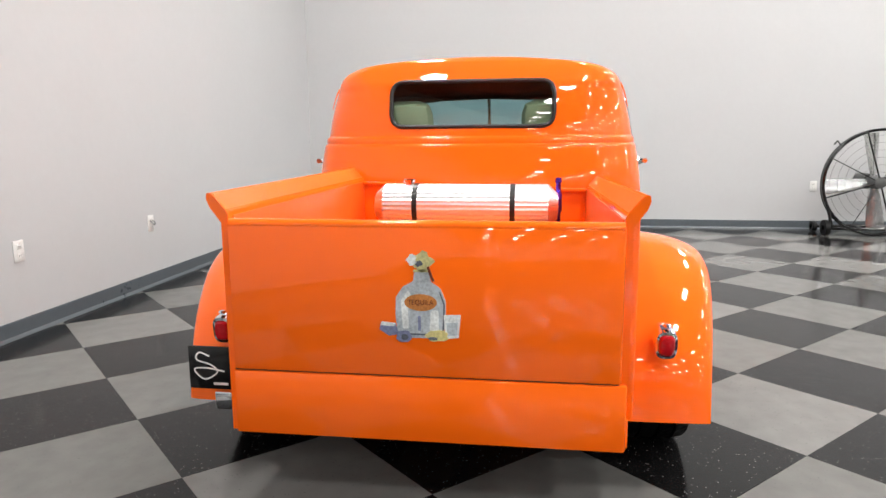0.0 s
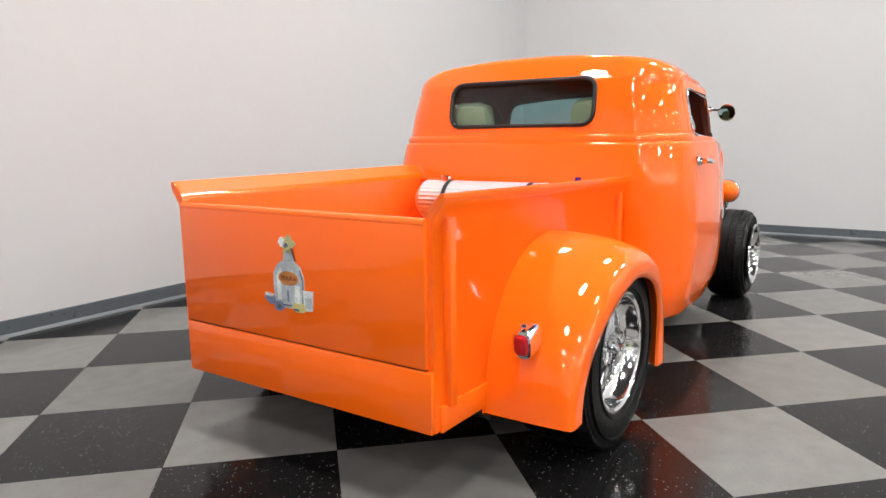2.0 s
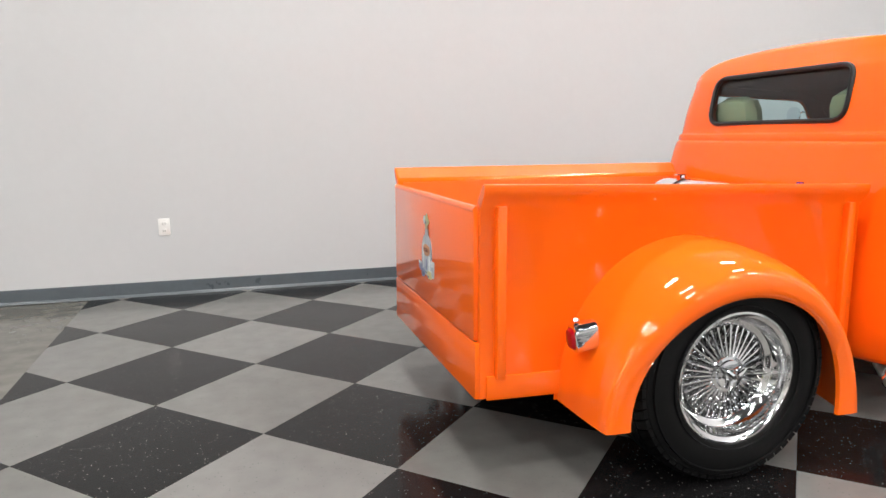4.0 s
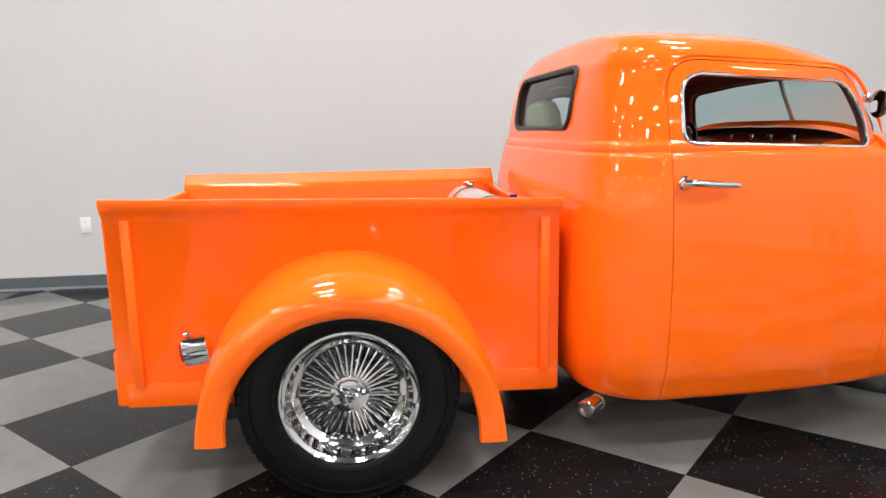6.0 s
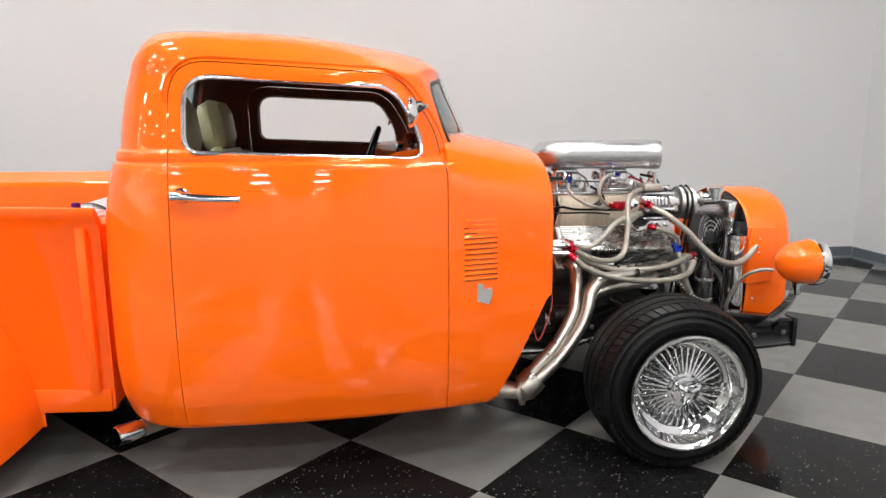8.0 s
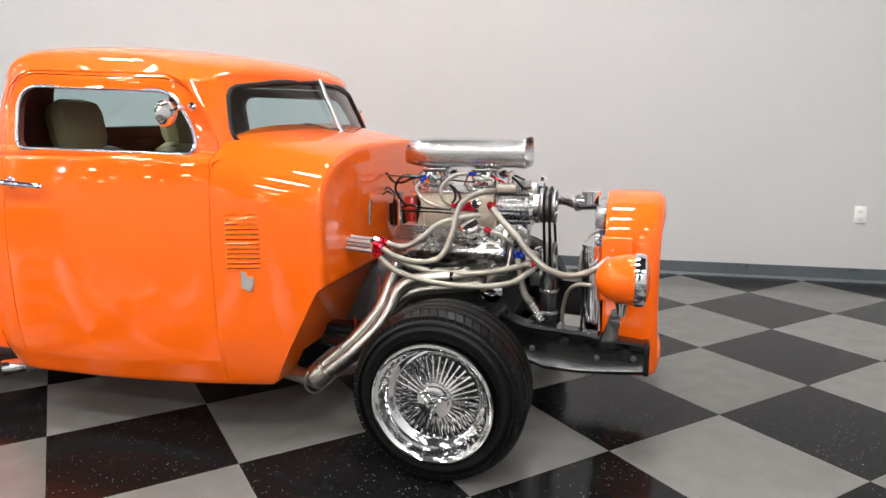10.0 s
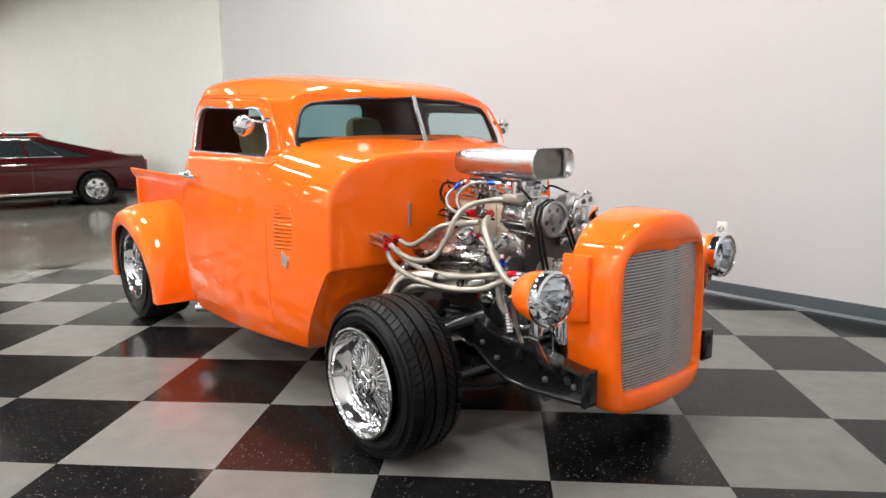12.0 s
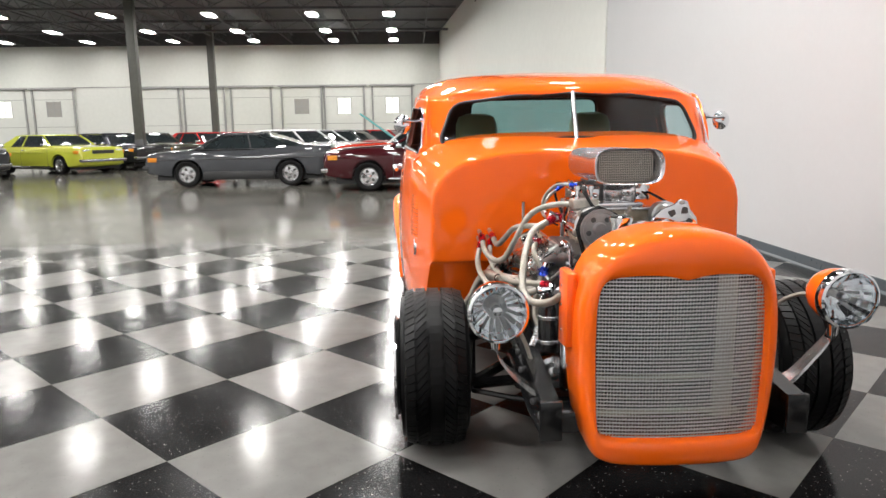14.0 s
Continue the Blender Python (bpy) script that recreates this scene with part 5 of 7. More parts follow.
part("compressor_bracket", prism(rounded([(3.58, 0.72), (3.74, 0.72), (3.73, 0.79), (3.7, 0.81), (3.62, 0.81), (3.59, 0.79)], 0.01), "y", -0.22, -0.205, 0.003), "polished", engine, "polished compressor bracket")
for x, z in ((3.6, 0.74), (3.72, 0.74), (3.63, 0.795), (3.69, 0.795)):
    part("bracket_bolt", lathe([(0, 0), (0, 0.009), (0.008, 0.009), (0.01, 0.006), (0.01, 0)], Matrix.Translation((x, -0.22, z)) @ pose(0, 0, 0, 90, 0, 0), 8), "chrome", engine)


def pulley(x, y, z, r, w, name):
    m = Matrix.Translation((x, y, z)) @ pose(0, 0, 0, 0, 90, 0)
    g = w / 6
    prof = [(0, 0.01), (0, r)] + [(g * (k + 0.5), r - (0.006 if k % 2 == 0 else 0)) for k in range(6)] + [(w, r), (w, r * 0.86), (w - 0.012, r * 0.8), (w - 0.014, r * 0.35), (w + 0.004, r * 0.3), (w + 0.004, 0)]
    ob = part(name, lathe(prof, m, 32), "gunmetal", engine, "machined metal drive pulley")
    for k in range(5):
        t = k * 1.2566
        part("pulley_hole", lathe([(0, 0), (0, r * 0.13), (0.002, r * 0.13), (0.002, 0)], m @ Matrix.Translation((r * 0.57 * math.cos(t), r * 0.57 * math.sin(t), w - 0.0135)), 12), "iron", ob)
    return ob


pulley(3.77, -0.135, 0.875, 0.071, 0.062, "compressor_pulley")
pulley(3.77, 0.0, 0.62, 0.085, 0.05, "water_pump_pulley")
pulley(3.77, 0.0, 0.45, 0.09, 0.05, "crank_pulley")
pulley(3.75, -0.235, 0.62, 0.05, 0.04, "idler_pulley")
for x in (3.79, 3.812):
    bm = bmesh.new()
    path = [(x, -0.208, 0.875), (x, -0.19, 0.925), (x, -0.135, 0.949), (x, -0.08, 0.925), (x, 0.086, 0.62), (x, 0.09, 0.45), (x, 0.0, 0.36), (x, -0.09, 0.45)]
    add_tube(bm, path, 0.006, 6, True)
    part("belt", bm, "rubber", engine)
m = Matrix.Translation((3.62, 0.14, 0.9)) @ pose(0, 0, 0, 0, 90, 0)
alt = part("alternator", lathe([(0, 0), (0, 0.036), (0.015, 0.048), (0.04, 0.049), (0.045, 0.053), (0.07, 0.053), (0.075, 0.046), (0.1, 0.04), (0.112, 0)], m, 28), "gunmetal", engine, "grey metal alternator")
face = [(0.118, 0.852), (0.142, 0.902), (0.168, 0.93), (0.215, 0.948), (0.235, 0.966), (0.262, 0.958), (0.272, 0.93), (0.296, 0.9), (0.302, 0.868), (0.25, 0.846), (0.17, 0.842)]
plate_ob = part("alternator_face", prism(rounded([(y - 0.065, z) for y, z in face], 0.008, 3), "x", 3.728, 3.744, 0.004), "chrome", alt, "polished cast alternator bracket")
for k, (cy, cz, r) in enumerate(((0.165, 0.885, 0.017), (0.205, 0.918, 0.016), (0.25, 0.925, 0.016), (0.27, 0.885, 0.015), (0.215, 0.87, 0.019))):
    tri = [(cy - 0.065 + r * math.cos(k + t), cz + r * math.sin(k + t)) for t in (0.0, 1.9, 3.6, 5.0)]
    part("opening", prism(rounded(tri, 0.004, 2), "x", 3.743, 3.7455), "iron", plate_ob)
for cy, cz in ((0.14, 0.868), (0.24, 0.955), (0.29, 0.872)):
    part("face_bolt", lathe([(0, 0), (0, 0.008), (0.007, 0.008), (0.009, 0)], Matrix.Translation((3.744, cy - 0.065, cz)) @ pose(0, 0, 0, 0, 90, 0), 8), "steel", plate_ob)
part("steering_box", lathe([(-0.05, 0.02), (-0.045, 0.042), (-0.01, 0.048), (0.0, 0.055), (0.02, 0.055), (0.024, 0.04), (0.05, 0.03), (0.06, 0.0)], Matrix.Translation((3.84, -0.3, 0.385)) @ pose(0, 0, 0, 0, 90, 0), 22), "polished", truck, "polished steering gear box")
part("alternator_bracket", tube([(3.66, 0.14, 0.84), (3.68, 0.12, 0.78), (3.68, 0.06, 0.74)], 0.014, 8), "polished", engine)

# water neck and upper hose to the radiator
part("upper_hose", tube(smooth_path([(3.7, 0.07, 0.8), (3.78, 0.06, 0.86), (3.84, 0.0, 0.885), (3.89, -0.06, 0.882), (3.93, -0.1, 0.885)]), 0.021, 10), "polished", engine, "polished ribbed radiator hose")
part("hose_neck", rod((3.91, -0.085, 0.883), (3.985, -0.115, 0.89), 0.027, 16), "chrome", engine)
part("hose_clamp", lathe([(0, 0.03), (0.002, 0.034), (0.014, 0.034), (0.016, 0.03)], along((3.905, -0.08, 0.883), (3.985, -0.115, 0.89)), 16), "steel", engine)
part("filler_neck", lathe([(0, 0.03), (0.035, 0.03), (0.036, 0.037), (0.05, 0.037), (0.054, 0.03), (0.055, 0)], Matrix.Translation((3.965, -0.11, 0.885)), 20), "chrome", engine, "chrome radiator filler cap")

# header pipes
for s in (-1, 1):
    for pts in ([(3.24, 0.31, 0.655), (3.242, 0.385, 0.66), (3.238, 0.43, 0.63), (3.222, 0.475, 0.555), (3.2, 0.515, 0.5), (3.13, 0.565, 0.41), (3.06, 0.59, 0.345), (2.995, 0.605, 0.285)],
                [(3.58, 0.32, 0.64), (3.52, 0.4, 0.638), (3.42, 0.44, 0.632), (3.33, 0.465, 0.622), (3.28, 0.49, 0.585), (3.255, 0.52, 0.515), (3.21, 0.555, 0.445), (3.12, 0.6, 0.355), (3.02, 0.625, 0.275)],
                [(3.62, 0.31, 0.63), (3.56, 0.38, 0.6), (3.45, 0.42, 0.59), (3.35, 0.445, 0.58), (3.28, 0.46, 0.545), (3.23, 0.5, 0.47), (3.14, 0.55, 0.37), (3.02, 0.59, 0.27)],
                [(3.36, 0.3, 0.62), (3.33, 0.36, 0.58), (3.27, 0.4, 0.52), (3.2, 0.46, 0.43), (3.12, 0.53, 0.335), (3.02, 0.585, 0.262)]):
        part("header_pipe", tube(smooth_path(mirror_y(pts, s)), 0.0235, 12), "steel", engine, "heat-stained steel header pipe")
    bm = bmesh.new()
    add_tube(bm, smooth_path(mirror_y([(3.035, 0.612, 0.298), (3.005, 0.618, 0.27), (2.985, 0.615, 0.252), (2.95, 0.6, 0.247), (2.85, 0.57, 0.252), (2.7, 0.52, 0.255)], s)), 0.05, 16, taper=lambda t: 1.0 if t < 0.3 else max(0.62, 1.0 - 2.2 * (t - 0.3)))
    add_lathe(bm, [(-0.006, 0.05), (-0.006, 0.056), (0.006, 0.056), (0.006, 0.05)], along((2.985, s * 0.615, 0.252), (2.95, s * 0.6, 0.247)), 16)
    part("collector", bm, "steel", engine)
    part("exhaust_pipe", tube(smooth_path(mirror_y([(2.75, 0.54, 0.253), (2.3, 0.5, 0.225), (1.85, 0.52, 0.205), (1.73, 0.6, 0.205), (1.665, 0.68, 0.21)], s)), 0.03, 12), "steel", truck)
    bm = bmesh.new()
    m = along((1.665, s * 0.68, 0.212), (1.575, s * 0.765, 0.21))
    add_lathe(bm, [(0, 0.026), (0.02, 0.031), (0.085, 0.033), (0.087, 0.029), (0.02, 0.028)], m, 20)
    part("exhaust_tip", bm, "chrome", truck, "chrome exhaust tip")

# braided hoses and coloured ends
def hose(pts, r=0.0115, ends=("red_fit", "red_fit"), size=0.035):
    path = smooth_path(pts, 7)
    ob = part("braided_hose", tube(path, r, 10), "braid", engine, "braided steel hose with anodised ends")
    for end, a, b in ((ends[0], path[0], path[2]), (ends[1], path[-1], path[-3])):
        if end:
            d = (b - a).normalized()
            bm = bmesh.new()
            q = along(a - d * 0.004, a + d * size)
            add_lathe(bm, [(0, r * 0.8), (0, r * 1.35), (size * 0.42, r * 1.35), (size * 0.46, r * 1.12), (size * 0.55, r * 1.3), (size, r * 1.22), (size, r)], q, 8)
            part("hose_end", bm, end, ob)
            part("sleeve", rod(a - d * 0.02, a + d * 0.002, r * 1.0, 8), "chrome", ob)


for y, z in ((-0.43, 0.775), (-0.44, 0.745), (-0.475, 0.77), (-0.48, 0.74)):
    part("bulkhead_fitting", rod((3.06, y, z), (3.19, y, z - 0.01), 0.0095, 6), "gunmetal", engine, "chrome bulkhead fitting")
hose([(3.19, -0.43, 0.765), (3.28, -0.42, 0.742), (3.35, -0.4, 0.775), (3.41, -0.37, 0.825), (3.48, -0.33, 0.845), (3.55, -0.28, 0.85)], ends=("red_fit", None))
hose([(3.19, -0.475, 0.76), (3.27, -0.47, 0.712), (3.36, -0.44, 0.69), (3.43, -0.41, 0.71), (3.462, -0.37, 0.79), (3.475, -0.33, 0.87), (3.5, -0.28, 0.915), (3.57, -0.2, 0.938), (3.62, -0.14, 0.925)], ends=("red_fit", "chrome"))
hose([(3.19, -0.44, 0.735), (3.28, -0.45, 0.69), (3.38, -0.44, 0.66), (3.52, -0.42, 0.648), (3.63, -0.39, 0.655), (3.73, -0.34, 0.672), (3.78, -0.3, 0.675)], ends=("red_fit", "red_fit"))
hose([(3.19, -0.48, 0.73), (3.26, -0.5, 0.675), (3.36, -0.5, 0.64), (3.48, -0.48, 0.617), (3.6, -0.45, 0.61), (3.7, -0.41, 0.62), (3.75, -0.36, 0.645), (3.78, -0.31, 0.66)], ends=("red_fit", "chrome"))
hose([(3.59, -0.25, 0.885), (3.64, -0.33, 0.85), (3.71, -0.37, 0.79), (3.77, -0.39, 0.725), (3.84, -0.4, 0.672), (3.92, -0.38, 0.652), (4.0, -0.34, 0.672), (4.05, -0.31, 0.71)], 0.0125, ("red_fit", None))
hose([(3.29, -0.15, 0.985), (3.27, -0.2, 0.94), (3.32, -0.24, 0.895), (3.4, -0.24, 0.872), (3.46, -0.22, 0.878)], 0.007, ("blue_fit", "red_fit"))
hose([(3.5, -0.14, 1.0), (3.43, -0.2, 0.998), (3.385, -0.24, 0.95), (3.4, -0.25, 0.9), (3.45, -0.23, 0.875)], 0.007, ("blue_fit", "red_fit"))
hose([(3.58, -0.3, 0.8), (3.64, -0.33, 0.785), (3.69, -0.33, 0.755), (3.72, -0.3, 0.7)], 0.009, ("red_fit", "blue_fit"))
hose([(3.7, -0.3, 0.72), (3.72, -0.33, 0.64), (3.74, -0.34, 0.56), (3.78, -0.32, 0.5)], 0.012, ("blue_fit", "red_fit"))
part("fuel_block", box((3.46, -0.25, 0.862), (3.53, -0.2, 0.895), 0.006), "red_fit", engine, "red anodised fuel block")
part("gauge", lathe([(0, 0.018), (0.02, 0.02), (0.024, 0.017), (0.022, 0)], Matrix.Translation((3.53, -0.235, 0.885)) @ pose(0, 0, 0, 70, 0, 0), 18), "chrome", engine)
# thin wires and lines near the firewall
for pts, r, mat in (([(3.2, -0.13, 0.86), (3.16, -0.15, 0.93), (3.19, -0.15, 0.985), (3.26, -0.13, 0.985)], 0.006, "black"),
                    ([(3.2, -0.2, 0.85), (3.26, -0.22, 0.85), (3.36, -0.22, 0.85), (3.45, -0.2, 0.84)], 0.004, "black"),
                    ([(3.07, -0.42, 0.45), (3.09, -0.44, 0.38), (3.13, -0.42, 0.45), (3.16, -0.38, 0.53), (3.14, -0.32, 0.6)], 0.0025, "red_paint"), ([(3.6, -0.14, 1.0), (3.66, -0.15, 0.985), (3.7, -0.13, 0.94)], 0.006, "rubber"),
                    ([(3.3, -0.38, 0.69), (3.42, -0.39, 0.672), (3.5, -0.38, 0.69), (3.6, -0.36, 0.7)], 0.005, "black")):
    part("wire", tube(smooth_path(pts), r, 6), mat, engine)
for pts, r, mat in (([(3.08, -0.04, 0.99), (3.12, -0.06, 0.955), (3.17, -0.08, 0.955), (3.22, -0.1, 0.975), (3.27, -0.11, 0.985)], 0.0055, "black"),
                    ([(3.075, -0.05, 0.92), (3.1, -0.07, 0.93), (3.13, -0.08, 0.9), (3.12, -0.08, 0.84), (3.13, -0.09, 0.76)], 0.0045, "black"),
                    ([(3.075, -0.08, 0.9), (3.11, -0.1, 0.915), (3.145, -0.11, 0.88), (3.14, -0.1, 0.8), (3.17, -0.1, 0.74)], 0.004, "black"),
                    ([(3.2, -0.19, 0.86), (3.24, -0.2, 0.873), (3.3, -0.2, 0.862), (3.4, -0.19, 0.858), (3.52, -0.16, 0.85)], 0.0055, "black"),
                    ([(3.4, -0.12, 0.945), (3.43, -0.14, 0.92), (3.44, -0.15, 0.89), (3.41, -0.15, 0.865)], 0.006, "black"),
                    ([(3.39, -0.12, 0.95), (3.415, -0.15, 0.93), (3.42, -0.16, 0.895), (3.39, -0.16, 0.87)], 0.006, "black"),
                    ([(3.6, -0.36, 0.69), (3.64, -0.34, 0.72), (3.66, -0.28, 0.76), (3.65, -0.22, 0.8)], 0.005, "black"),
                    ([(3.25, -0.34, 0.7), (3.33, -0.37, 0.66), (3.42, -0.38, 0.7), (3.5, -0.36, 0.69), (3.57, -0.33, 0.72)], 0.0045, "black"),
                    ([(3.56, -0.12, 0.99), (3.6, -0.13, 0.975), (3.63, -0.125, 0.955)], 0.0045, "red_fit"),
                    ([(3.66, 0.02, 0.93), (3.69, -0.01, 0.9), (3.7, 0.02, 0.86), (3.69, 0.05, 0.82)], 0.008, "braid")):
    part("thin_line", tube(smooth_path(pts), r, 6), mat, engine)
part("breather_tube", rod((3.165, -0.12, 0.72), (3.167, -0.12, 0.92), 0.011, 10), "polished", engine)
part("ignition_box", box((3.09, -0.05, 0.76), (3.15, 0.05, 0.86), 0.008), "black", engine)
for x, y, z in ((3.48, -0.44, 0.64), (3.6, -0.42, 0.628), (3.4, -0.43, 0.665), (3.71, -0.375, 0.76)):
    part("hose_clamp", lathe([(-0.007, 0.0135), (-0.006, 0.0165), (0.006, 0.0165), (0.007, 0.0135)], Matrix.Translation((x, y, z)) @ pose(0, 0, 0, 0, 90, 0), 12), "black", engine)
for x in (3.24, 3.34, 3.44, 3.54, 3.61):
    part("intake_bolt", lathe([(0, 0), (0, 0.008), (0.007, 0.008), (0.009, 0.005), (0.009, 0)], Matrix.Translation((x, -0.118, 0.775)) @ pose(0, 0, 0, 90, 0, 0), 8), "steel", engine)
for x in (3.26, 3.37, 3.48, 3.58):
    part("plug_boot", tube(smooth_path([(x, -0.37, 0.645), (x + 0.01, -0.4, 0.635), (x + 0.02, -0.395, 0.66)]), 0.009, 8), "rubber", engine)
part("water_pump", lathe([(0, 0.07), (0.02, 0.07), (0.03, 0.05), (0.07, 0.042), (0.085, 0.03)], Matrix.Translation((3.668, 0, 0.62)) @ pose(0, 0, 0, 0, 90, 0), 20), "cast", engine)
part("fuel_pump", lathe([(0, 0.03), (0.02, 0.045), (0.05, 0.045), (0.06, 0.03), (0.065, 0)], Matrix.Translation((3.6, -0.24, 0.55)) @ pose(0, 0, 0, 90, 0, 0), 20), "chrome", engine)
part("firewall_stud", rod((3.09, -0.28, 0.8), (3.095, -0.28, 0.9), 0.008, 8), "brushed", engine)
part("distributor", lathe([(0, 0.03), (0.05, 0.03), (0.055, 0.045), (0.09, 0.045), (0.11, 0.03), (0.112, 0)], Matrix.Translation((3.19, -0.02, 0.78)), 20), "red_paint", engine, "red distributor cap")
part("brake_reservoir", box((3.12, 0.3, 0.72), (3.22, 0.42, 0.8), 0.012), "polished", engine)
part("starter", rod((3.2, -0.25, 0.42), (3.45, -0.25, 0.42), 0.045, 16), "iron", engine)
part("alternator_wire", tube(smooth_path([(3.66, 0.15, 0.95), (3.6, 0.1, 0.98), (3.55, 0.12, 0.95)]), 0.005, 6), "black", engine)

# canister with bright bands
m = Matrix.Translation((3.83, -0.31, 0.455))
can = part("filter_canister", lathe([(0, 0), (0, 0.036), (0.16, 0.036), (0.175, 0.026), (0.2, 0.022), (0.202, 0)], m, 24), "black", engine, "black canister with bright bands")
for h in (0.03, 0.115):
    part("band", lathe([(h, 0.037), (h + 0.002, 0.039), (h + 0.012, 0.039), (h + 0.014, 0.037)], m, 24), "brushed", can)

def closed_arch(points):
    """A whole outline from the control points of its one half, foot to crown."""
    half = [(p.x, p.y) for p in smooth_path([(y, z, 0) for y, z in points], 4)]
    half[0], half[-1] = (0.0, half[0][1]), (0.0, half[-1][1])
    return half + [(-y, z) for y, z in reversed(half[1:-1])]


OUT = closed_arch([(0, 0.218), (0.15, 0.219), (0.225, 0.229), (0.259, 0.265), (0.282, 0.36), (0.298, 0.52), (0.299, 0.655), (0.284, 0.76), (0.247, 0.838), (0.181, 0.892), (0.085, 0.924), (0, 0.931)])
OPEN = closed_arch([(0, 0.31), (0.12, 0.31), (0.198, 0.311), (0.234, 0.324), (0.245, 0.368), (0.25, 0.5), (0.251, 0.62), (0.248, 0.715), (0.236, 0.768), (0.198, 0.795), (0.085, 0.803), (0, 0.788)])


# front cover between the intake and the belt drive
cover = part("front_cover", prism(rounded([(-0.12, 0.6), (0.12, 0.6), (0.14, 0.74), (0.09, 0.86), (-0.09, 0.86), (-0.14, 0.74)], 0.03), "x", 3.63, 3.668, 0.006), "iron", engine, "dark cast engine front cover")
for y, z in ((-0.08, 0.84), (0.08, 0.84), (-0.12, 0.75), (0.12, 0.75), (-0.105, 0.63), (0.105, 0.63)):
    part("bolt", lathe([(0, 0), (0, 0.008), (0.007, 0.008), (0.009, 0.005), (0.009, 0)], Matrix.Translation((3.672, y, z)) @ pose(0, 0, 0, 0, 90, 0), 8), "chrome", cover)
part("thermostat_housing", lathe([(0, 0.035), (0.03, 0.035), (0.04, 0.028), (0.07, 0.026), (0.075, 0)], Matrix.Translation((3.67, 0.07, 0.8)) @ pose(0, 0, 0, 0, 90, 0), 18), "chrome", cover)
# radiator, shroud tanks and grille shell
rad = part("radiator", prism([(y * 0.93, 0.58 + (z - 0.58) * 0.94) for y, z in OUT], "x", 4.042, 4.13), "black", truck, "dark radiator core with polished tanks")
part("radiator_tank", lathe([(0, 0), (0, 0.043), (0.34, 0.043), (0.342, 0.047), (0.352, 0.047), (0.354, 0.043), (0.362, 0.043), (0.364, 0.046), (0.372, 0.046), (0.374, 0)], Matrix.Translation((3.99, -0.262, 0.38)), 24), "chrome", rad, "polished tube tank")
part("top_tank", box((3.985, -0.19, 0.79), (4.046, 0.19, 0.885), 0.02), "polished", rad, "polished radiator top tank")
part("core_coil", tube([(4.0 + 0.012 * math.cos(t), -0.19 + 0.012 * math.sin(t), 0.62 + 0.0021 * t) for t in [i * 0.6 for i in range(150)]], 0.0035, 5), "polished", rad, "thin coiled overflow tube")
part("core_band", box((4.125, 0.14, 0.33), (4.14, 0.2, 0.84), 0.003), "cast", rad)
part("core_bar", box((4.126, -0.22, 0.455), (4.14, 0.22, 0.47), 0.003), "cast", rad)
part("core_bar", box((4.126, -0.22, 0.345), (4.143, 0.22, 0.36), 0.003), "cast", rad)
for zc in (0.44, 0.7):
    shroud = part("fan_shroud", lathe([(-0.012, 0.128), (-0.03, 0.126), (-0.032, 0.12), (-0.014, 0.118)], Matrix.Translation((4.042, -0.02, zc)) @ pose(0, 0, 0, 0, 90, 0), 36), "gunmetal", rad, "round electric fan on the radiator")
    bm = bmesh.new()
    for r in (0.035, 0.055, 0.075, 0.095, 0.112):
        add_tube(bm, [(4.008, -0.02 + r * math.cos(t), zc + r * math.sin(t)) for t in [i * 6.28318 / 28 for i in range(28)]], 0.0022, 4, True)
    for k in range(4):
        t = k * 1.5708 + 0.6
        add_tube(bm, [(4.006, -0.02 + 0.02 * math.cos(t), zc + 0.02 * math.sin(t)), (4.012, -0.02 + 0.125 * math.cos(t), zc + 0.125 * math.sin(t))], 0.003, 4)
    tagged(part("fan_guard", bm, "chrome", shroud), kind="stuff")
    part("fan_motor", rod((4.0, -0.02, zc), (4.04, -0.02, zc), 0.03, 16), "iron", shroud)
bm = bmesh.new()
for i in range(48):
    z = 0.34 + i * 0.0105
    add_box(bm, (4.127, -0.23, z), (4.133, 0.23, z + 0.0035))
tagged(part("core_fin", bm, "black", rad, "", 0), kind="stuff")


def shell_ring(out, f, x, d):
    """x runs back a little towards the sides and the foot."""
    return [(x - 0.035 * (y / 0.3) ** 2 + 0.012 * (0.94 - z), y + d * (1 if y > 0 else -1) * min(1, abs(y) / 0.1), z) for y, z in [(0 + (p[0]) * f, 0.58 + (p[1] - 0.58) * f) for p in out]]


bm = bmesh.new()
rings = []
for f, x in ((0.985, 3.975), (1.0, 3.985), (1.0, 4.07), (1.0, 4.12), (1.0, 4.18), (0.99, 4.215), (0.965, 4.238), (0.935, 4.248)):
    rings.append([(xx if x > 4.0 else x + 0.055, y, z) for xx, y, z in shell_ring(OUT, f, x, 0)])
for g in (0.5, 0.85, 1.0):
    ring = []
    for (ay, az), (by, bz) in zip(OUT, OPEN):
        y, z = ay * 0.935 + (by - ay * 0.935) * g, (0.58 + (az - 0.58) * 0.935) * (1 - g) + bz * g
        x = 4.25 + 0.004 * math.sin(3.14 * g) - (0.006 if g == 1.0 else 0)
        ring.append((x - 0.035 * (y / 0.3) ** 2 + 0.012 * (0.94 - z), y, z))
    rings.append(ring)
rings.append([(x - 0.03, y * 0.985, 0.57 + (z - 0.57) * 0.985) for x, y, z in rings[-1]])
rings.append([(4.06, y * 0.975, 0.58 + (z - 0.58) * 0.98) for y, z in OUT])
rings.append(rings[0])
add_loft(bm, rings[:-1], True)
shell_ob = part("grille_shell", bm, "orange", truck, "orange grille shell with a wire mesh", 45)
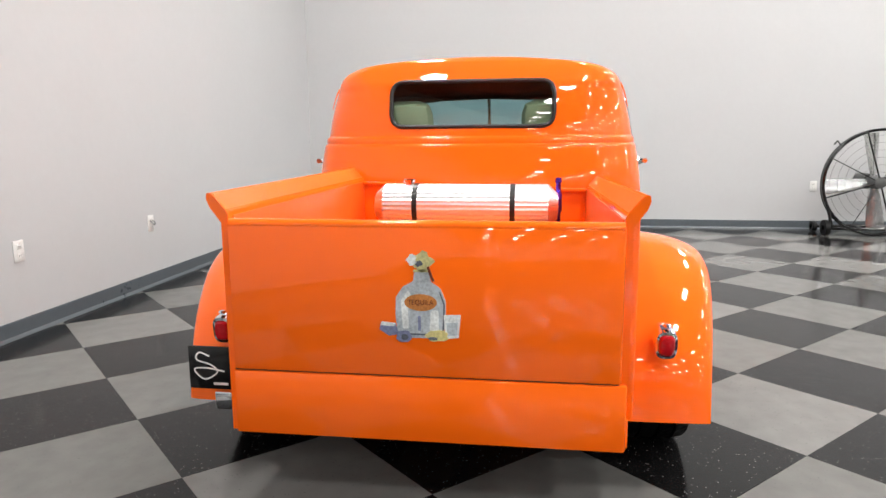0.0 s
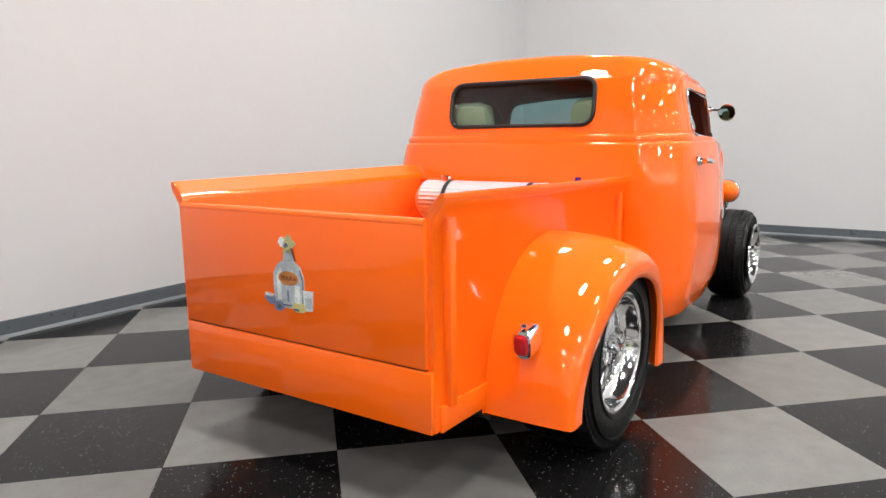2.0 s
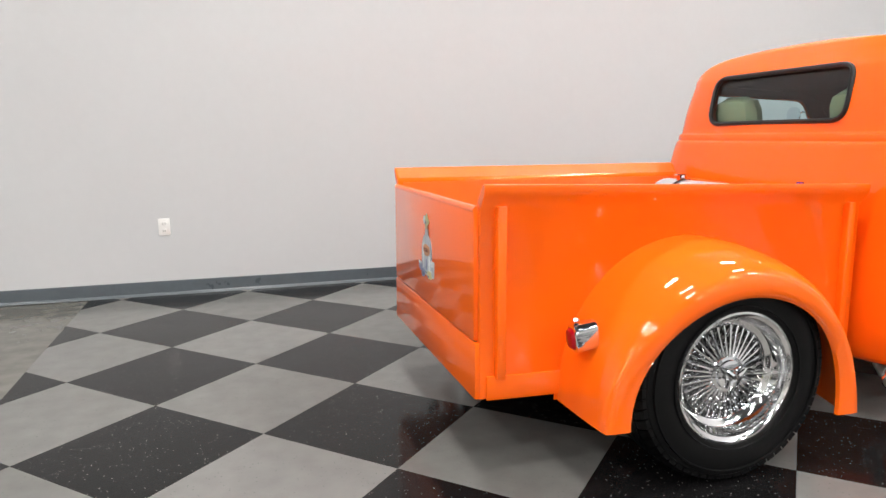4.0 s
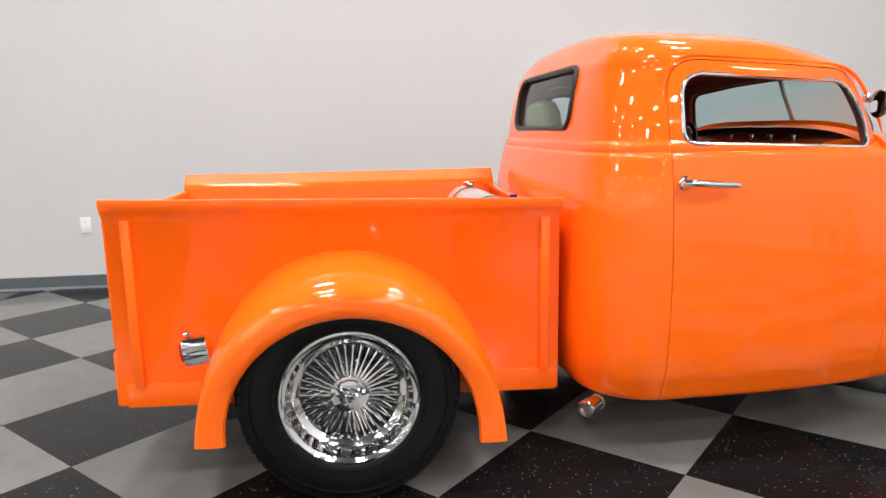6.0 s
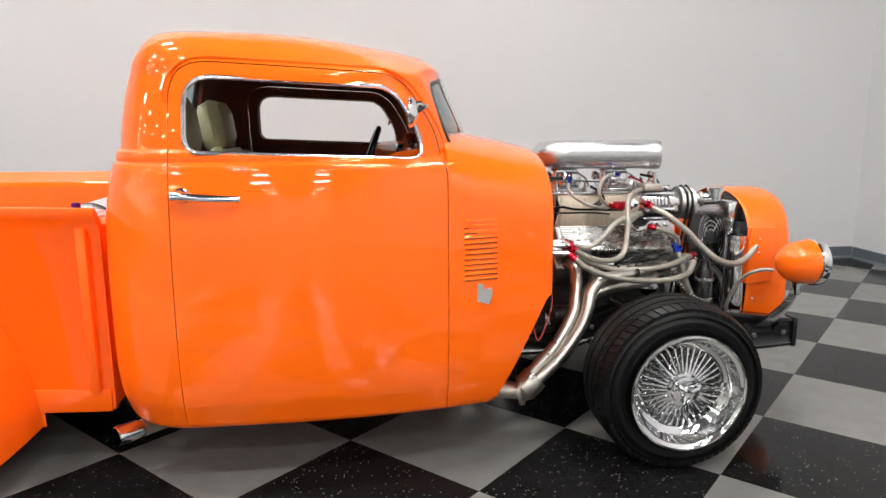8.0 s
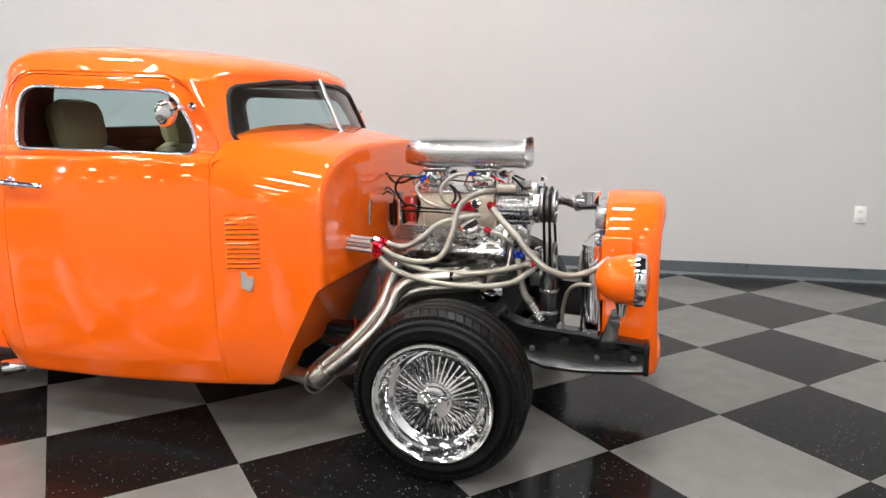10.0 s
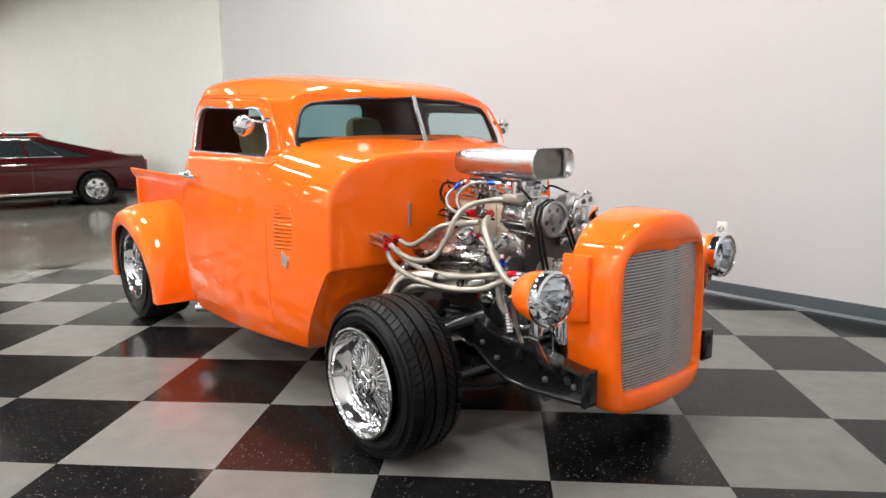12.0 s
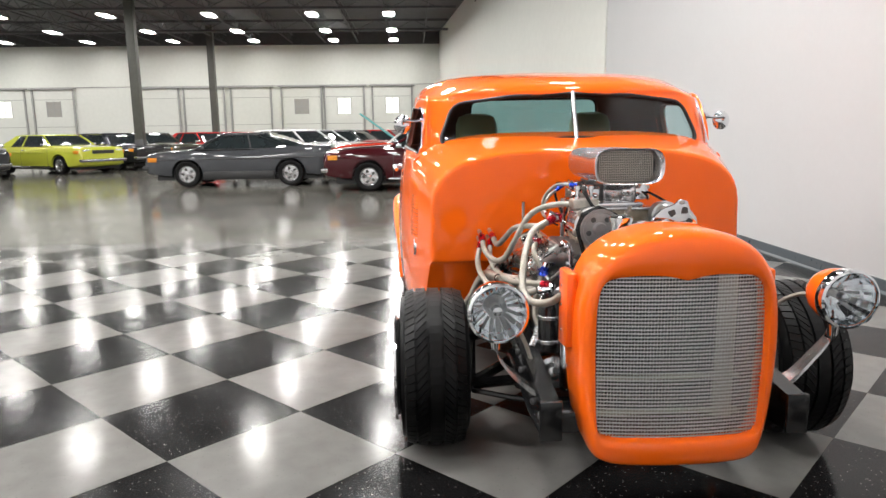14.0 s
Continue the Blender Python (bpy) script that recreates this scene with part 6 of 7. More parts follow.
for s in (-1, 1):
    bm = prism([(4.02, 0.545), (4.13, 0.56), (4.13, 0.79), (4.02, 0.79)], "y", *sorted((s * 0.285, s * 0.318)), 0.008)
    ear = part("side_panel", bm, "orange", shell_ob)
    for z in (0.4, 0.48, 0.6, 0.68, 0.74):
        part("rivet", lathe([(0, 0.005), (0.002, 0.004), (0.003, 0)], Matrix.Translation((4.06, s * (0.318 if 0.55 < z < 0.79 else 0.297), z)) @ pose(0, 0, 0, -90 * s, 0, 0), 8), "chrome", ear)
RO = grown(OPEN, 0.004)


def span(z):
    """Half width of the grille opening at a height."""
    best = 0
    for (ay, az), (by, bz) in zip(RO, RO[1:] + RO[:1]):
        if (az - z) * (bz - z) <= 0 and abs(az - bz) > 1e-9:
            best = max(best, abs(ay + (by - ay) * (z - az) / (bz - az)))
    return best


def mesh_x(y, z):
    return 4.224 - 0.035 * (y / 0.3) ** 2 + 0.012 * (0.94 - z)


ROW, COL = 0.0109, 0.0092


def wire(bm, points, across, half):
    """A square wire through the points, its sides along x and the given axis."""
    add_loft(bm, [[(x - half, y - across[0] * half, z - across[1] * half), (x + half, y - across[0] * half, z - across[1] * half), (x + half, y + across[0] * half, z + across[1] * half), (x - half, y + across[0] * half, z + across[1] * half)] for x, y, z in points])


# flat wires run across; the thin upright ones weave before and behind them
bm = bmesh.new()
heights = [0.312 + row * ROW for row in range(46)]
for z in heights:
    w = span(z)
    if w > 0.02:
        wire(bm, [(mesh_x(w * k / 8, z), w * k / 8, z) for k in range(-8, 9)], (0, 1), 0.0019)
tagged(part("grille_mesh", bm, "wire", shell_ob, "woven bright wire mesh", 0), kind="stuff")
bm = bmesh.new()
for col in range(-27, 28):
    y = col * COL
    pts = [(mesh_x(y, z) + (0.0032 if (row + col) % 2 else -0.0032), y, z) for row, z in enumerate(heights) if span(z) > abs(y)]
    if len(pts) > 2:
        wire(bm, pts, (1, 0), 0.0009)
tagged(part("upright_wire", bm, "wire", shell_ob, "", 0), kind="stuff")


# headlamps on twisted stalks
def headlamp(s, z):
    c = (4.01, s * 0.527, z)
    m = Matrix.Translation(c) @ pose(0, 0, 0, 0, 90, 0)
    ob = part("headlamp", lathe([(0.0, 0.0), (0.002, 0.018), (0.01, 0.038), (0.032, 0.063), (0.065, 0.078), (0.11, 0.086), (0.134, 0.087)], m, 40), "orange", truck, "orange bullet headlamp with a chrome rim")
    part("rim", lathe([(0.128, 0.087), (0.131, 0.0915), (0.148, 0.093), (0.162, 0.09), (0.167, 0.083), (0.162, 0.081)], m, 40), "chrome", ob)
    part("reflector", lathe([(0.06, 0.004), (0.063, 0.02), (0.072, 0.038), (0.09, 0.056), (0.115, 0.071), (0.154, 0.0825)], m, 18), "chrome", ob, "faceted bright reflector", 14)
    part("bulb_shield", lathe([(0.115, 0.0), (0.115, 0.016), (0.14, 0.014), (0.145, 0.0)], m, 16), "chrome", ob)
    lens = part("lens", lathe([(0.16, 0.082), (0.17, 0.07), (0.177, 0.045), (0.18, 0.02), (0.181, 0.0)], m, 32), "clear", ob, "clear fluted lens")
    lens.visible_shadow = False
    part("bulb", lathe([(0.07, 0.012), (0.115, 0.012), (0.125, 0.006), (0.127, 0)], m, 12), "plate", ob)
    part("lamp_stud", lathe([(-0.03, 0.014), (0.0, 0.018), (0.02, 0.024)], Matrix.Translation((4.1, s * 0.527, z - 0.1)), 16), "chrome", ob)
    bm = bmesh.new()
    pts = smooth_path([(4.085, s * 0.527, z - 0.118), (4.08, s * 0.522, z - 0.15), (4.07, s * 0.49, z - 0.2), (4.055, s * 0.44, 0.43), (4.055, s * 0.4, 0.4)], 6)
    rings = []
    for i, p in enumerate(pts):
        t = i / (len(pts) - 1)
        w, th = 0.016 + 0.013 * t, 0.012
        rings.append([p + Vector((-w, -s * 0.004, -th)), p + Vector((w, -s * 0.004, -th)), p + Vector((w, s * 0.004, th)), p + Vector((-w, s * 0.004, th))])
    add_loft(bm, rings, True, (True, True))
    part("stalk", bm, "brushed", ob, "bare steel lamp bracket", 60)
    part("cable", tube(smooth_path([(4.0, s * 0.52, z - 0.03), (3.95, s * 0.5, z - 0.035), (3.91, s * 0.45, z - 0.08), (3.89, s * 0.4, 0.5), (3.9, s * 0.38, 0.44)]), 0.007, 8), "braid", ob)


headlamp(-1, 0.684)
headlamp(1, 0.7)

# fuel tank in the bed
tank = thing("fuel_tank", "ribbed bright aluminium tank strapped in the truck bed", "tank", at=(1.38, 0, 0.42))
rings = []
bm = bmesh.new()
for y, r in ((-0.415, 0.03), (-0.412, 0.06), (-0.37, 0.098), (-0.365, 0.1), (0.4, 0.1), (0.405, 0.098), (0.447, 0.06), (0.45, 0.03)):
    rings.append([((r + (0.0025 if k % 2 and 0.09 < r else 0)) * math.cos(k * 6.28318 / 60), y, 0.395 + (r + (0.0025 if k % 2 and 0.09 < r else 0)) * math.sin(k * 6.28318 / 60)) for k in range(60)])
add_loft(bm, rings, True, (True, True))
part("tank_body", bm, "bright_alloy", tank, smooth=20)
for y in (0.25, -0.205):
    part("strap", lathe([(y - 0.012, 0.104), (y - 0.011, 0.1055), (y + 0.011, 0.1055), (y + 0.012, 0.104)], Matrix.Translation((0, 0, 0.395)) @ pose(0, 0, 0, -90, 0, 0), 40), "gasket", tank)
    part("bracket", box((-0.08, y - 0.02, 0), (0.08, y + 0.02, 0.31), 0.006), "cast", tank)
part("filler_cap", lathe([(0, 0.022), (0.014, 0.022), (0.016, 0.03), (0.03, 0.032), (0.034, 0.028), (0.034, 0)], Matrix.Translation((0, 0.287, 0.488)), 24), "chrome", tank)
bottle = thing("filter_bottle", "purple anodised fuel filter standing in the truck bed", "filter", at=(1.42, -0.415, 0.42))
part("filter_body", lathe([(0.0, 0.012), (0.36, 0.012), (0.37, 0.018), (0.45, 0.018), (0.46, 0.012), (0.5, 0.012), (0.505, 0.016), (0.525, 0.014), (0.527, 0)], None, 16), "purple", bottle)


# ---- wall outlets, fan ----
def outlet(at, facing, label="white plastic outlet plate on the pale wall"):
    ob = thing("wall_outlet", label, "outlet", at=at)
    ob.rotation_euler = (0, 0, radians(facing))
    part("cover_plate", box((-0.04, -0.008, -0.062), (0.04, 0.0, 0.062), 0.004), "plate", ob)
    for z in (-0.027, 0.027):
        sock = part("socket", box((-0.018, -0.0105, z - 0.016), (0.018, -0.0075, z + 0.016), 0.003), "plate", ob)
        for x in (-0.007, 0.007):
            part("slot", box((x - 0.0012, -0.0112, z - 0.006), (x + 0.0012, -0.0102, z + 0.006)), "gasket", sock)
    return ob


for x in (-1.23, 1.68, 5.72):
    outlet((x, WALL_Y, 0.5), 0)
socket_plate = outlet((3.04, WALL_Y, 0.49), 0, "square white plate with an open hook on the pale wall")
part("hook", tube(smooth_path([(-0.012, -0.01, 0.02), (-0.018, -0.03, 0.004), (0.0, -0.035, -0.012), (0.018, -0.03, 0.0), (0.014, -0.012, 0.02)]), 0.004, 6), "iron", socket_plate)
outlet((BACK_X, -3.57, 0.52), -90)

fan = thing("drum_fan", "large black floor fan on a wheeled stand", "fan", at=(BACK_X - 0.45, -4.03, 0))
FZ, FR = 0.6, 0.575
m = Matrix.Translation((0, 0, FZ)) @ pose(0, 0, 0, 0, -90, 0)
part("drum", lathe([(0.07, FR), (0.08, FR + 0.016), (0.12, FR + 0.006), (0.15, FR + 0.018), (0.16, FR), (0.15, FR - 0.012), (0.12, FR - 0.006), (0.08, FR - 0.01), (0.07, FR)], m, 56), "black", fan)
bm = bmesh.new()
for r in (0.12, 0.2, 0.28, 0.36, 0.44, 0.52):
    add_tube(bm, [m @ Vector((r * math.cos(t), r * math.sin(t), 0.155)) for t in [i * 6.28318 / 48 for i in range(48)]], 0.002, 4, True)
tagged(part("guard", bm, "iron", fan), kind="stuff")
for k in range(8):
    t = k * 0.7854 + 0.3
    part("guard_bar", tube([m @ Vector((0.06 * math.cos(t), 0.06 * math.sin(t), 0.165)), m @ Vector((FR * math.cos(t), FR * math.sin(t), 0.152))], 0.009 if k % 2 == 0 else 0.005, 6), "black", fan)
part("hub", lathe([(-0.05, 0.07), (0.1, 0.07), (0.17, 0.062), (0.18, 0.03), (0.18, 0)], m, 24), "iron", fan)
for k in range(4):
    t = k * 1.5708 + 0.12
    rows = []
    for i in range(9):
        r = 0.07 + (FR - 0.1) * i / 8
        c = 0.03 + 0.06 * math.sin(1.3 * i / 8 + 0.3)
        p = radians(34 - 20 * i / 8)
        rows.append([m @ (Matrix.Rotation(t, 4, "Z") @ Vector((r, u * c * math.cos(p), u * c * math.sin(p) + 0.02 * (1 - u * u)))) for u in (-1, -0.5, 0, 0.5, 1)] + [m @ (Matrix.Rotation(t, 4, "Z") @ Vector((r, u * c * math.cos(p), u * c * math.sin(p) + 0.02 * (1 - u * u) - 0.004))) for u in (1, 0.5, 0, -0.5, -1)])
    bm = bmesh.new()
    add_loft(bm, rows, True, (True, True))
    part("blade", bm, "brushed", fan, "bright metal fan blade")
part("motor", rod((0.05, 0, FZ), (0.32, 0, FZ), 0.09, 20), "iron", fan)
bm = bmesh.new()
for s in (-1, 1):
    add_tube(bm, smooth_path([(-0.14, s * 0.5, 0.3), (-0.14, s * 0.46, 0.12), (0.0, s * 0.44, 0.07), (0.26, s * 0.44, 0.07)]), 0.02, 8)
add_tube(bm, [(-0.02, -0.44, 0.07), (-0.02, 0.44, 0.07)], 0.018, 8)
add_tube(bm, [(0.25, -0.44, 0.07), (0.25, 0.44, 0.07)], 0.018, 8)
part("stand", bm, "black", fan)
for s in (-1, 1):
    for x in (-0.1, 0.25):
        wh = part("caster", lathe([(-0.025, 0.03), (-0.025, 0.09 if x < 0 else 0.06), (0.025, 0.09 if x < 0 else 0.06), (0.025, 0.03), (0.018, 0.0)], Matrix.Translation((x, s * 0.5, 0.092 if x < 0 else 0.062)) @ pose(0, 0, 0, 90, 0, 0), 24), "rubber", fan)
part("handle", tube([(-0.1, 0.42, 1.02), (-0.12, 0.46, 1.06), (-0.14, 0.5, 1.02)], 0.008, 6), "black", fan)

# ---- the hall: dock doors, columns, parked cars ----
for y, lit in ((-21.9, 1), (-19.4, 0), (-14.0, -1), (-11.65, -1), (-9.2, -1), (-6.55, 0), (-4.3, 1), (-1.75, 1)):
    door = tagged(mesh_object("door_dock", box((FAR_X, y - 0.98, 0.02), (FAR_X + 0.05, y + 0.98, 3.62), 0.01), "hall_wall", None, 0), "closed white dock door in the far hall wall", "door", kind="structure")
    for s in (-1, 1):
        part("door_track", box((FAR_X + 0.002, y + s * 1.05 - 0.04, 0.0), (FAR_X + 0.11, y + s * 1.05 + 0.04, 3.72), 0.006), "seam", door)
    part("door_head", box((FAR_X + 0.002, y - 1.2, 3.66), (FAR_X + 0.14, y + 1.2, 3.76), 0.006), "seam", door)
    for z in (0.9, 1.75, 3.15):
        part("panel_joint", box((FAR_X + 0.05, y - 0.97, z - 0.012), (FAR_X + 0.054, y + 0.97, z + 0.012)), "seam", door)
    if lit >= 0:
        part("door_window", box((FAR_X + 0.049, y - 0.36, 2.27), (FAR_X + 0.056, y + 0.36, 3.05)), lamp_material("daylit_pane", (1.0, 0.97, 0.92), 0.95) if lit else plain("shaded_pane", (0.3, 0.29, 0.27), 0.3, grain=0.1), door)
        for k in (-0.36, 0.0, 0.36):
            part("muntin", box((FAR_X + 0.055, y + k - 0.02, 2.25), (FAR_X + 0.066, y + k + 0.02, 3.07)), "seam", door)
        part("muntin", box((FAR_X + 0.055, y - 0.36, 2.64), (FAR_X + 0.066, y + 0.36, 2.68)), "seam", door)
structure("trim_far", box((FAR_X + 0.001, OPEN_Y, 3.74), (FAR_X + 0.03, 0.8, 3.78)), "seam", "grey seam line along the far wall")

M["column"] = plain("olive_grey_steel_paint", (0.075, 0.075, 0.066), 0.5, grain=0.15, scale=8)
for x, y in ((-19.7, -10.75), (-28.0, -10.3)):
    col = thing("steel_column", "tall dark grey steel column standing in the hall", "column", "hall columns", at=(x, y, 0))
    part("shaft", box((-0.15, -0.15, 0.0), (0.15, 0.15, HIGH - 0.02), 0.01), "column", col)
    part("base_plate", box((-0.25, -0.25, 0), (0.25, 0.25, 0.03), 0.005), "truss", col)
    part("guard_band", box((-0.16, -0.16, 0.2), (0.16, 0.16, 1.1), 0.01), "iron", col)

M["car_glass"] = plain("dark_car_glass", (0.02, 0.026, 0.028), 0.04, coat=0.5, grain=0.3, scale=2)
M["car_chrome"] = plain("bumper_chrome", (0.75, 0.76, 0.78), 0.12, 1.0, grain=0.05)
M["car_black"] = plain("black_trim", (0.02, 0.02, 0.021), 0.45, grain=0.2)
M["amber"] = plain("amber_lens", (0.7, 0.25, 0.02), 0.15, coat=0.6, grain=0.1)
M["white_car"] = plain("white_car_paint", (0.72, 0.72, 0.7), 0.25, coat=0.8, grain=0.03)


def car(label, paint, at, heading, size, base, tops, cabin, roof=None, trim="car_chrome", rim="brushed", quarter=True, group="cars parked in the hall", tyre=0.31):
    """A parked car. size: length, width, height; base: wheelbase; tops: deck, belt and hood heights;
    cabin: rear foot, rear top, front top and front foot of the glass along the car."""
    L, W, H = size
    deck, belt, hood = tops
    ob = thing("parked_car", label, "car", group, at=(*at, 0))
    ob.rotation_euler = (0, 0, radians(heading))
    w2 = W / 2
    f, r = L / 2, -L / 2
    st = [(r, 0.86, 0.36, deck - 0.1), (r + 0.06, 0.92, 0.3, deck - 0.02), (r + 0.5, 0.97, 0.23, deck), (cabin[0], 1.0, 0.2, (deck + belt) / 2), (-0.3, 1.0, 0.19, belt), (0.4, 1.0, 0.19, belt), (cabin[3], 1.0, 0.2, hood + 0.04), (f - 0.5, 0.97, 0.22, hood), (f - 0.08, 0.92, 0.27, hood - 0.05), (f, 0.85, 0.34, hood - 0.16)]
    st.sort()
    rings = []
    for x, k, zb, zt in st:
        w = w2 * k
        half = [(w * 0.8, zb), (w * 0.96, zb + 0.06), (w, zb + 0.2), (w * 0.995, zt - 0.22), (w * 0.97, zt - 0.1), (w * 0.92, zt - 0.025), (w * 0.82, zt), (w * 0.4, zt + 0.016)]
        rings.append([(x, y, z) for y, z in half] + [(x, -y, z) for y, z in reversed(half)])
    bm = bmesh.new()
    add_loft(bm, rings, True, (True, True))
    cut = bmesh.new()
    for s in (-1, 1):
        for x in (-base / 2, base / 2):
            add_prism(cut, [(x + (tyre + 0.055) * math.cos(t), tyre + (tyre + 0.055) * math.sin(t)) for t in [i * 6.28318 / 28 for i in range(28)]], "y", *sorted((s * (w2 - 0.3), s * (w2 + 0.2))))
    body = part("body", cut_mesh(bm, cut, "DIFFERENCE"), paint, ob, smooth=38)
    rf, rt, ft, ff = cabin[0], cabin[1], cabin[2], cabin[3]

    def level(t, grow=0.0):
        """Outline of the glasshouse at a share t of its height."""
        a, b = rf + (rt - rf) * t, ff + (ft - ff) * t
        wd = w2 * (0.9 - 0.2 * t) + grow
        z = belt - 0.01 + (H - belt + 0.01) * t
        return [(x, y, z) for x, y in rounded([(a - grow, -wd), (b + grow, -wd), (b + grow, wd), (a - grow, wd)], 0.14, 4)]

    bm = bmesh.new()
    add_loft(bm, [level(t) for t in (0, 0.3, 0.6, 0.88)], True, (True, True))
    part("glasshouse", bm, "car_glass", ob, "dark reflecting windows")
    bm = bmesh.new()
    top = level(0.88, 0.006)
    c = Vector(((rt + ft) / 2, 0, 0))
    def shrunk(k, z):
        return [(c.x + (x - c.x) * k, y * k, z) for x, y, _ in top]
    add_loft(bm, [top, shrunk(0.99, H - 0.05), shrunk(0.93, H - 0.018), shrunk(0.7, H - 0.004), shrunk(0.2, H)], True, (True, True))
    part("roof", bm, roof or paint, ob, smooth=50)

    def on_side(x, t, s, out=0.006):
        return (x, s * (w2 * (0.9 - 0.2 * t) + out), belt - 0.01 + (H - belt + 0.01) * t)

    for s in (-1, 1):
        bm = bmesh.new()
        add_tube(bm, [on_side(ff - 0.02, 0, s), on_side(ff + (ft - ff) * 0.92 - 0.02, 0.92, s)], 0.026, 6)
        part("front_pillar", bm, roof or paint, ob)
        xm = (rt + ft) / 2 - 0.1
        part("door_pillar", tube([on_side(xm - 0.1, 0, s), on_side(xm, 0.92, s)], 0.022, 6), "car_black" if not quarter else paint, ob)
        if quarter:
            q = [(rf, 0.0), (rf + 0.62, 0.0), (rt + 0.18, 0.9), (rt, 0.9)]
            bm = bmesh.new()
            add_loft(bm, [[on_side(x, t, s, 0.012) for x, t in q], [on_side(x, t, s, -0.03) for x, t in q]], True, (True, True))
            part("quarter_panel", bm, paint, ob)
        glass = [on_side(ff - 0.1, 0.03, s), on_side(ff + (ft - ff) * 0.88 - 0.1, 0.84, s), on_side(xm + 0.06, 0.87, s), on_side((rt * 0.6 + xm * 0.4), 0.84, s), on_side(rf * 0.35 + xm * 0.65 if quarter else rf * 0.7 + xm * 0.3, 0.03, s)]
        part("window_trim", tube(glass, 0.011, 6, True), trim, ob)
        part("side_crease", tube([(r + 0.25, s * w2 * 0.975, belt - 0.2), (-0.3, s * w2 * 1.0, belt - 0.22), (0.4, s * w2 * 1.0, belt - 0.22), (f - 0.3, s * w2 * 0.95, hood - 0.2)], 0.012, 6), paint if trim == "car_chrome" else trim, ob)
        if trim == "car_black":
            part("lower_cladding", box((-base / 2 + 0.38, *sorted((s * w2 * 0.9, s * w2 * 1.006))[:1], 0.17), (base / 2 - 0.38, sorted((s * w2 * 0.9, s * w2 * 1.006))[1], 0.37), 0.02), trim, ob)
        part("sill_strip", box((-base / 2 + 0.42, *sorted((s * w2 * 0.985, s * w2 * 1.004))[:1], 0.235), (base / 2 - 0.42, sorted((s * w2 * 0.985, s * w2 * 1.004))[1], 0.285), 0.008), trim, ob)
        for x in (xm - 0.12, ff - 0.12):
            part("door_gap", tube([(x, s * w2 * 0.992, belt - 0.12), (x, s * w2 * 1.0, 0.45), (x, s * w2 * 0.985, 0.28)], 0.005, 4), "car_black", ob)
        part("door_handle", box((xm - 0.04, *sorted((s * w2 * 0.985, s * w2 * 1.012))[:1], belt - 0.14), (xm + 0.1, sorted((s * w2 * 0.985, s * w2 * 1.012))[1], belt - 0.11), 0.006), trim, ob)
        part("wing_mirror", box((ff - 0.3, *sorted((s * w2 * 0.93, s * w2 * 1.08))[:1], belt + 0.0), (ff - 0.18, sorted((s * w2 * 0.93, s * w2 * 1.08))[1], belt + 0.09), 0.02), trim if trim == "car_chrome" else paint, ob)
        part("headlight", box((f - 0.14, *sorted((s * w2 * 0.48, s * w2 * 0.8))[:1], hood - 0.25), (f - 0.005, sorted((s * w2 * 0.48, s * w2 * 0.8))[1], hood - 0.11), 0.03), "car_chrome", ob)
        part("side_lamp", box((f - 0.3, *sorted((s * w2 * 0.86, s * w2 * 0.965))[:1], hood - 0.24), (f - 0.1, sorted((s * w2 * 0.86, s * w2 * 0.965))[1], hood - 0.14), 0.01), "amber", ob)
        part("rear_light", box((r - 0.012, *sorted((s * w2 * 0.45, s * w2 * 0.84))[:1], deck - 0.24), (r + 0.1, sorted((s * w2 * 0.45, s * w2 * 0.84))[1], deck - 0.11), 0.012), "red_lens", ob)
        for x in (-base / 2, base / 2):
            m = Matrix.Translation((x, s * (w2 - 0.115), tyre)) @ pose(0, 0, 0, -90 * s, 0, 0)
            wh = part("wheel", lathe([(-0.1, 0.12), (-0.1, tyre * 0.66), (0.085, tyre * 0.66), (0.092, tyre * 0.63), (0.07, tyre * 0.58), (0.04, tyre * 0.54), (0.045, 0.06), (0.07, 0.045), (0.075, 0)], m, 32), rim, ob)
            part("tyre", lathe([(-0.1, tyre * 0.64), (-0.11, tyre * 0.75), (-0.1, tyre * 0.95), (-0.07, tyre), (0.07, tyre), (0.1, tyre * 0.95), (0.108, tyre * 0.75), (0.09, tyre * 0.64)], m, 36), "rubber", wh)
            for k in range(5):
                t = k * 1.2566
                ring = [m @ Vector((a * math.cos(t) - b * math.sin(t), a * math.sin(t) + b * math.cos(t), h)) for h in (0.048, 0.062) for a, b in ((0.085, -0.034), (tyre * 0.48, -0.02), (tyre * 0.48, 0.02), (0.085, 0.034))]
                bm = bmesh.new()
                add_loft(bm, [ring[:4], ring[4:]], True, (False, True))
                part("rim_slot", bm, "iron", wh)
    for x0, x1, z in ((f - 0.1, f + 0.06, 0.4), (r - 0.06, r + 0.1, 0.42)):
        part("bumper", box((x0, -w2 * 0.93, z), (x1, w2 * 0.93, z + 0.11), 0.035), trim, ob)
    part("grille", box((f - 0.06, -w2 * 0.46, hood - 0.26), (f + 0.004, w2 * 0.46, hood - 0.13), 0.02), "car_black", ob)
    part("underside", box((r + 0.25, -w2 * 0.8, 0.16), (f - 0.25, w2 * 0.8, 0.3)), "car_black", ob)
    return ob


def paint(name, color, rough=0.25):
    return plain(name, color, rough, coat=0.9, grain=0.04, scale=6)


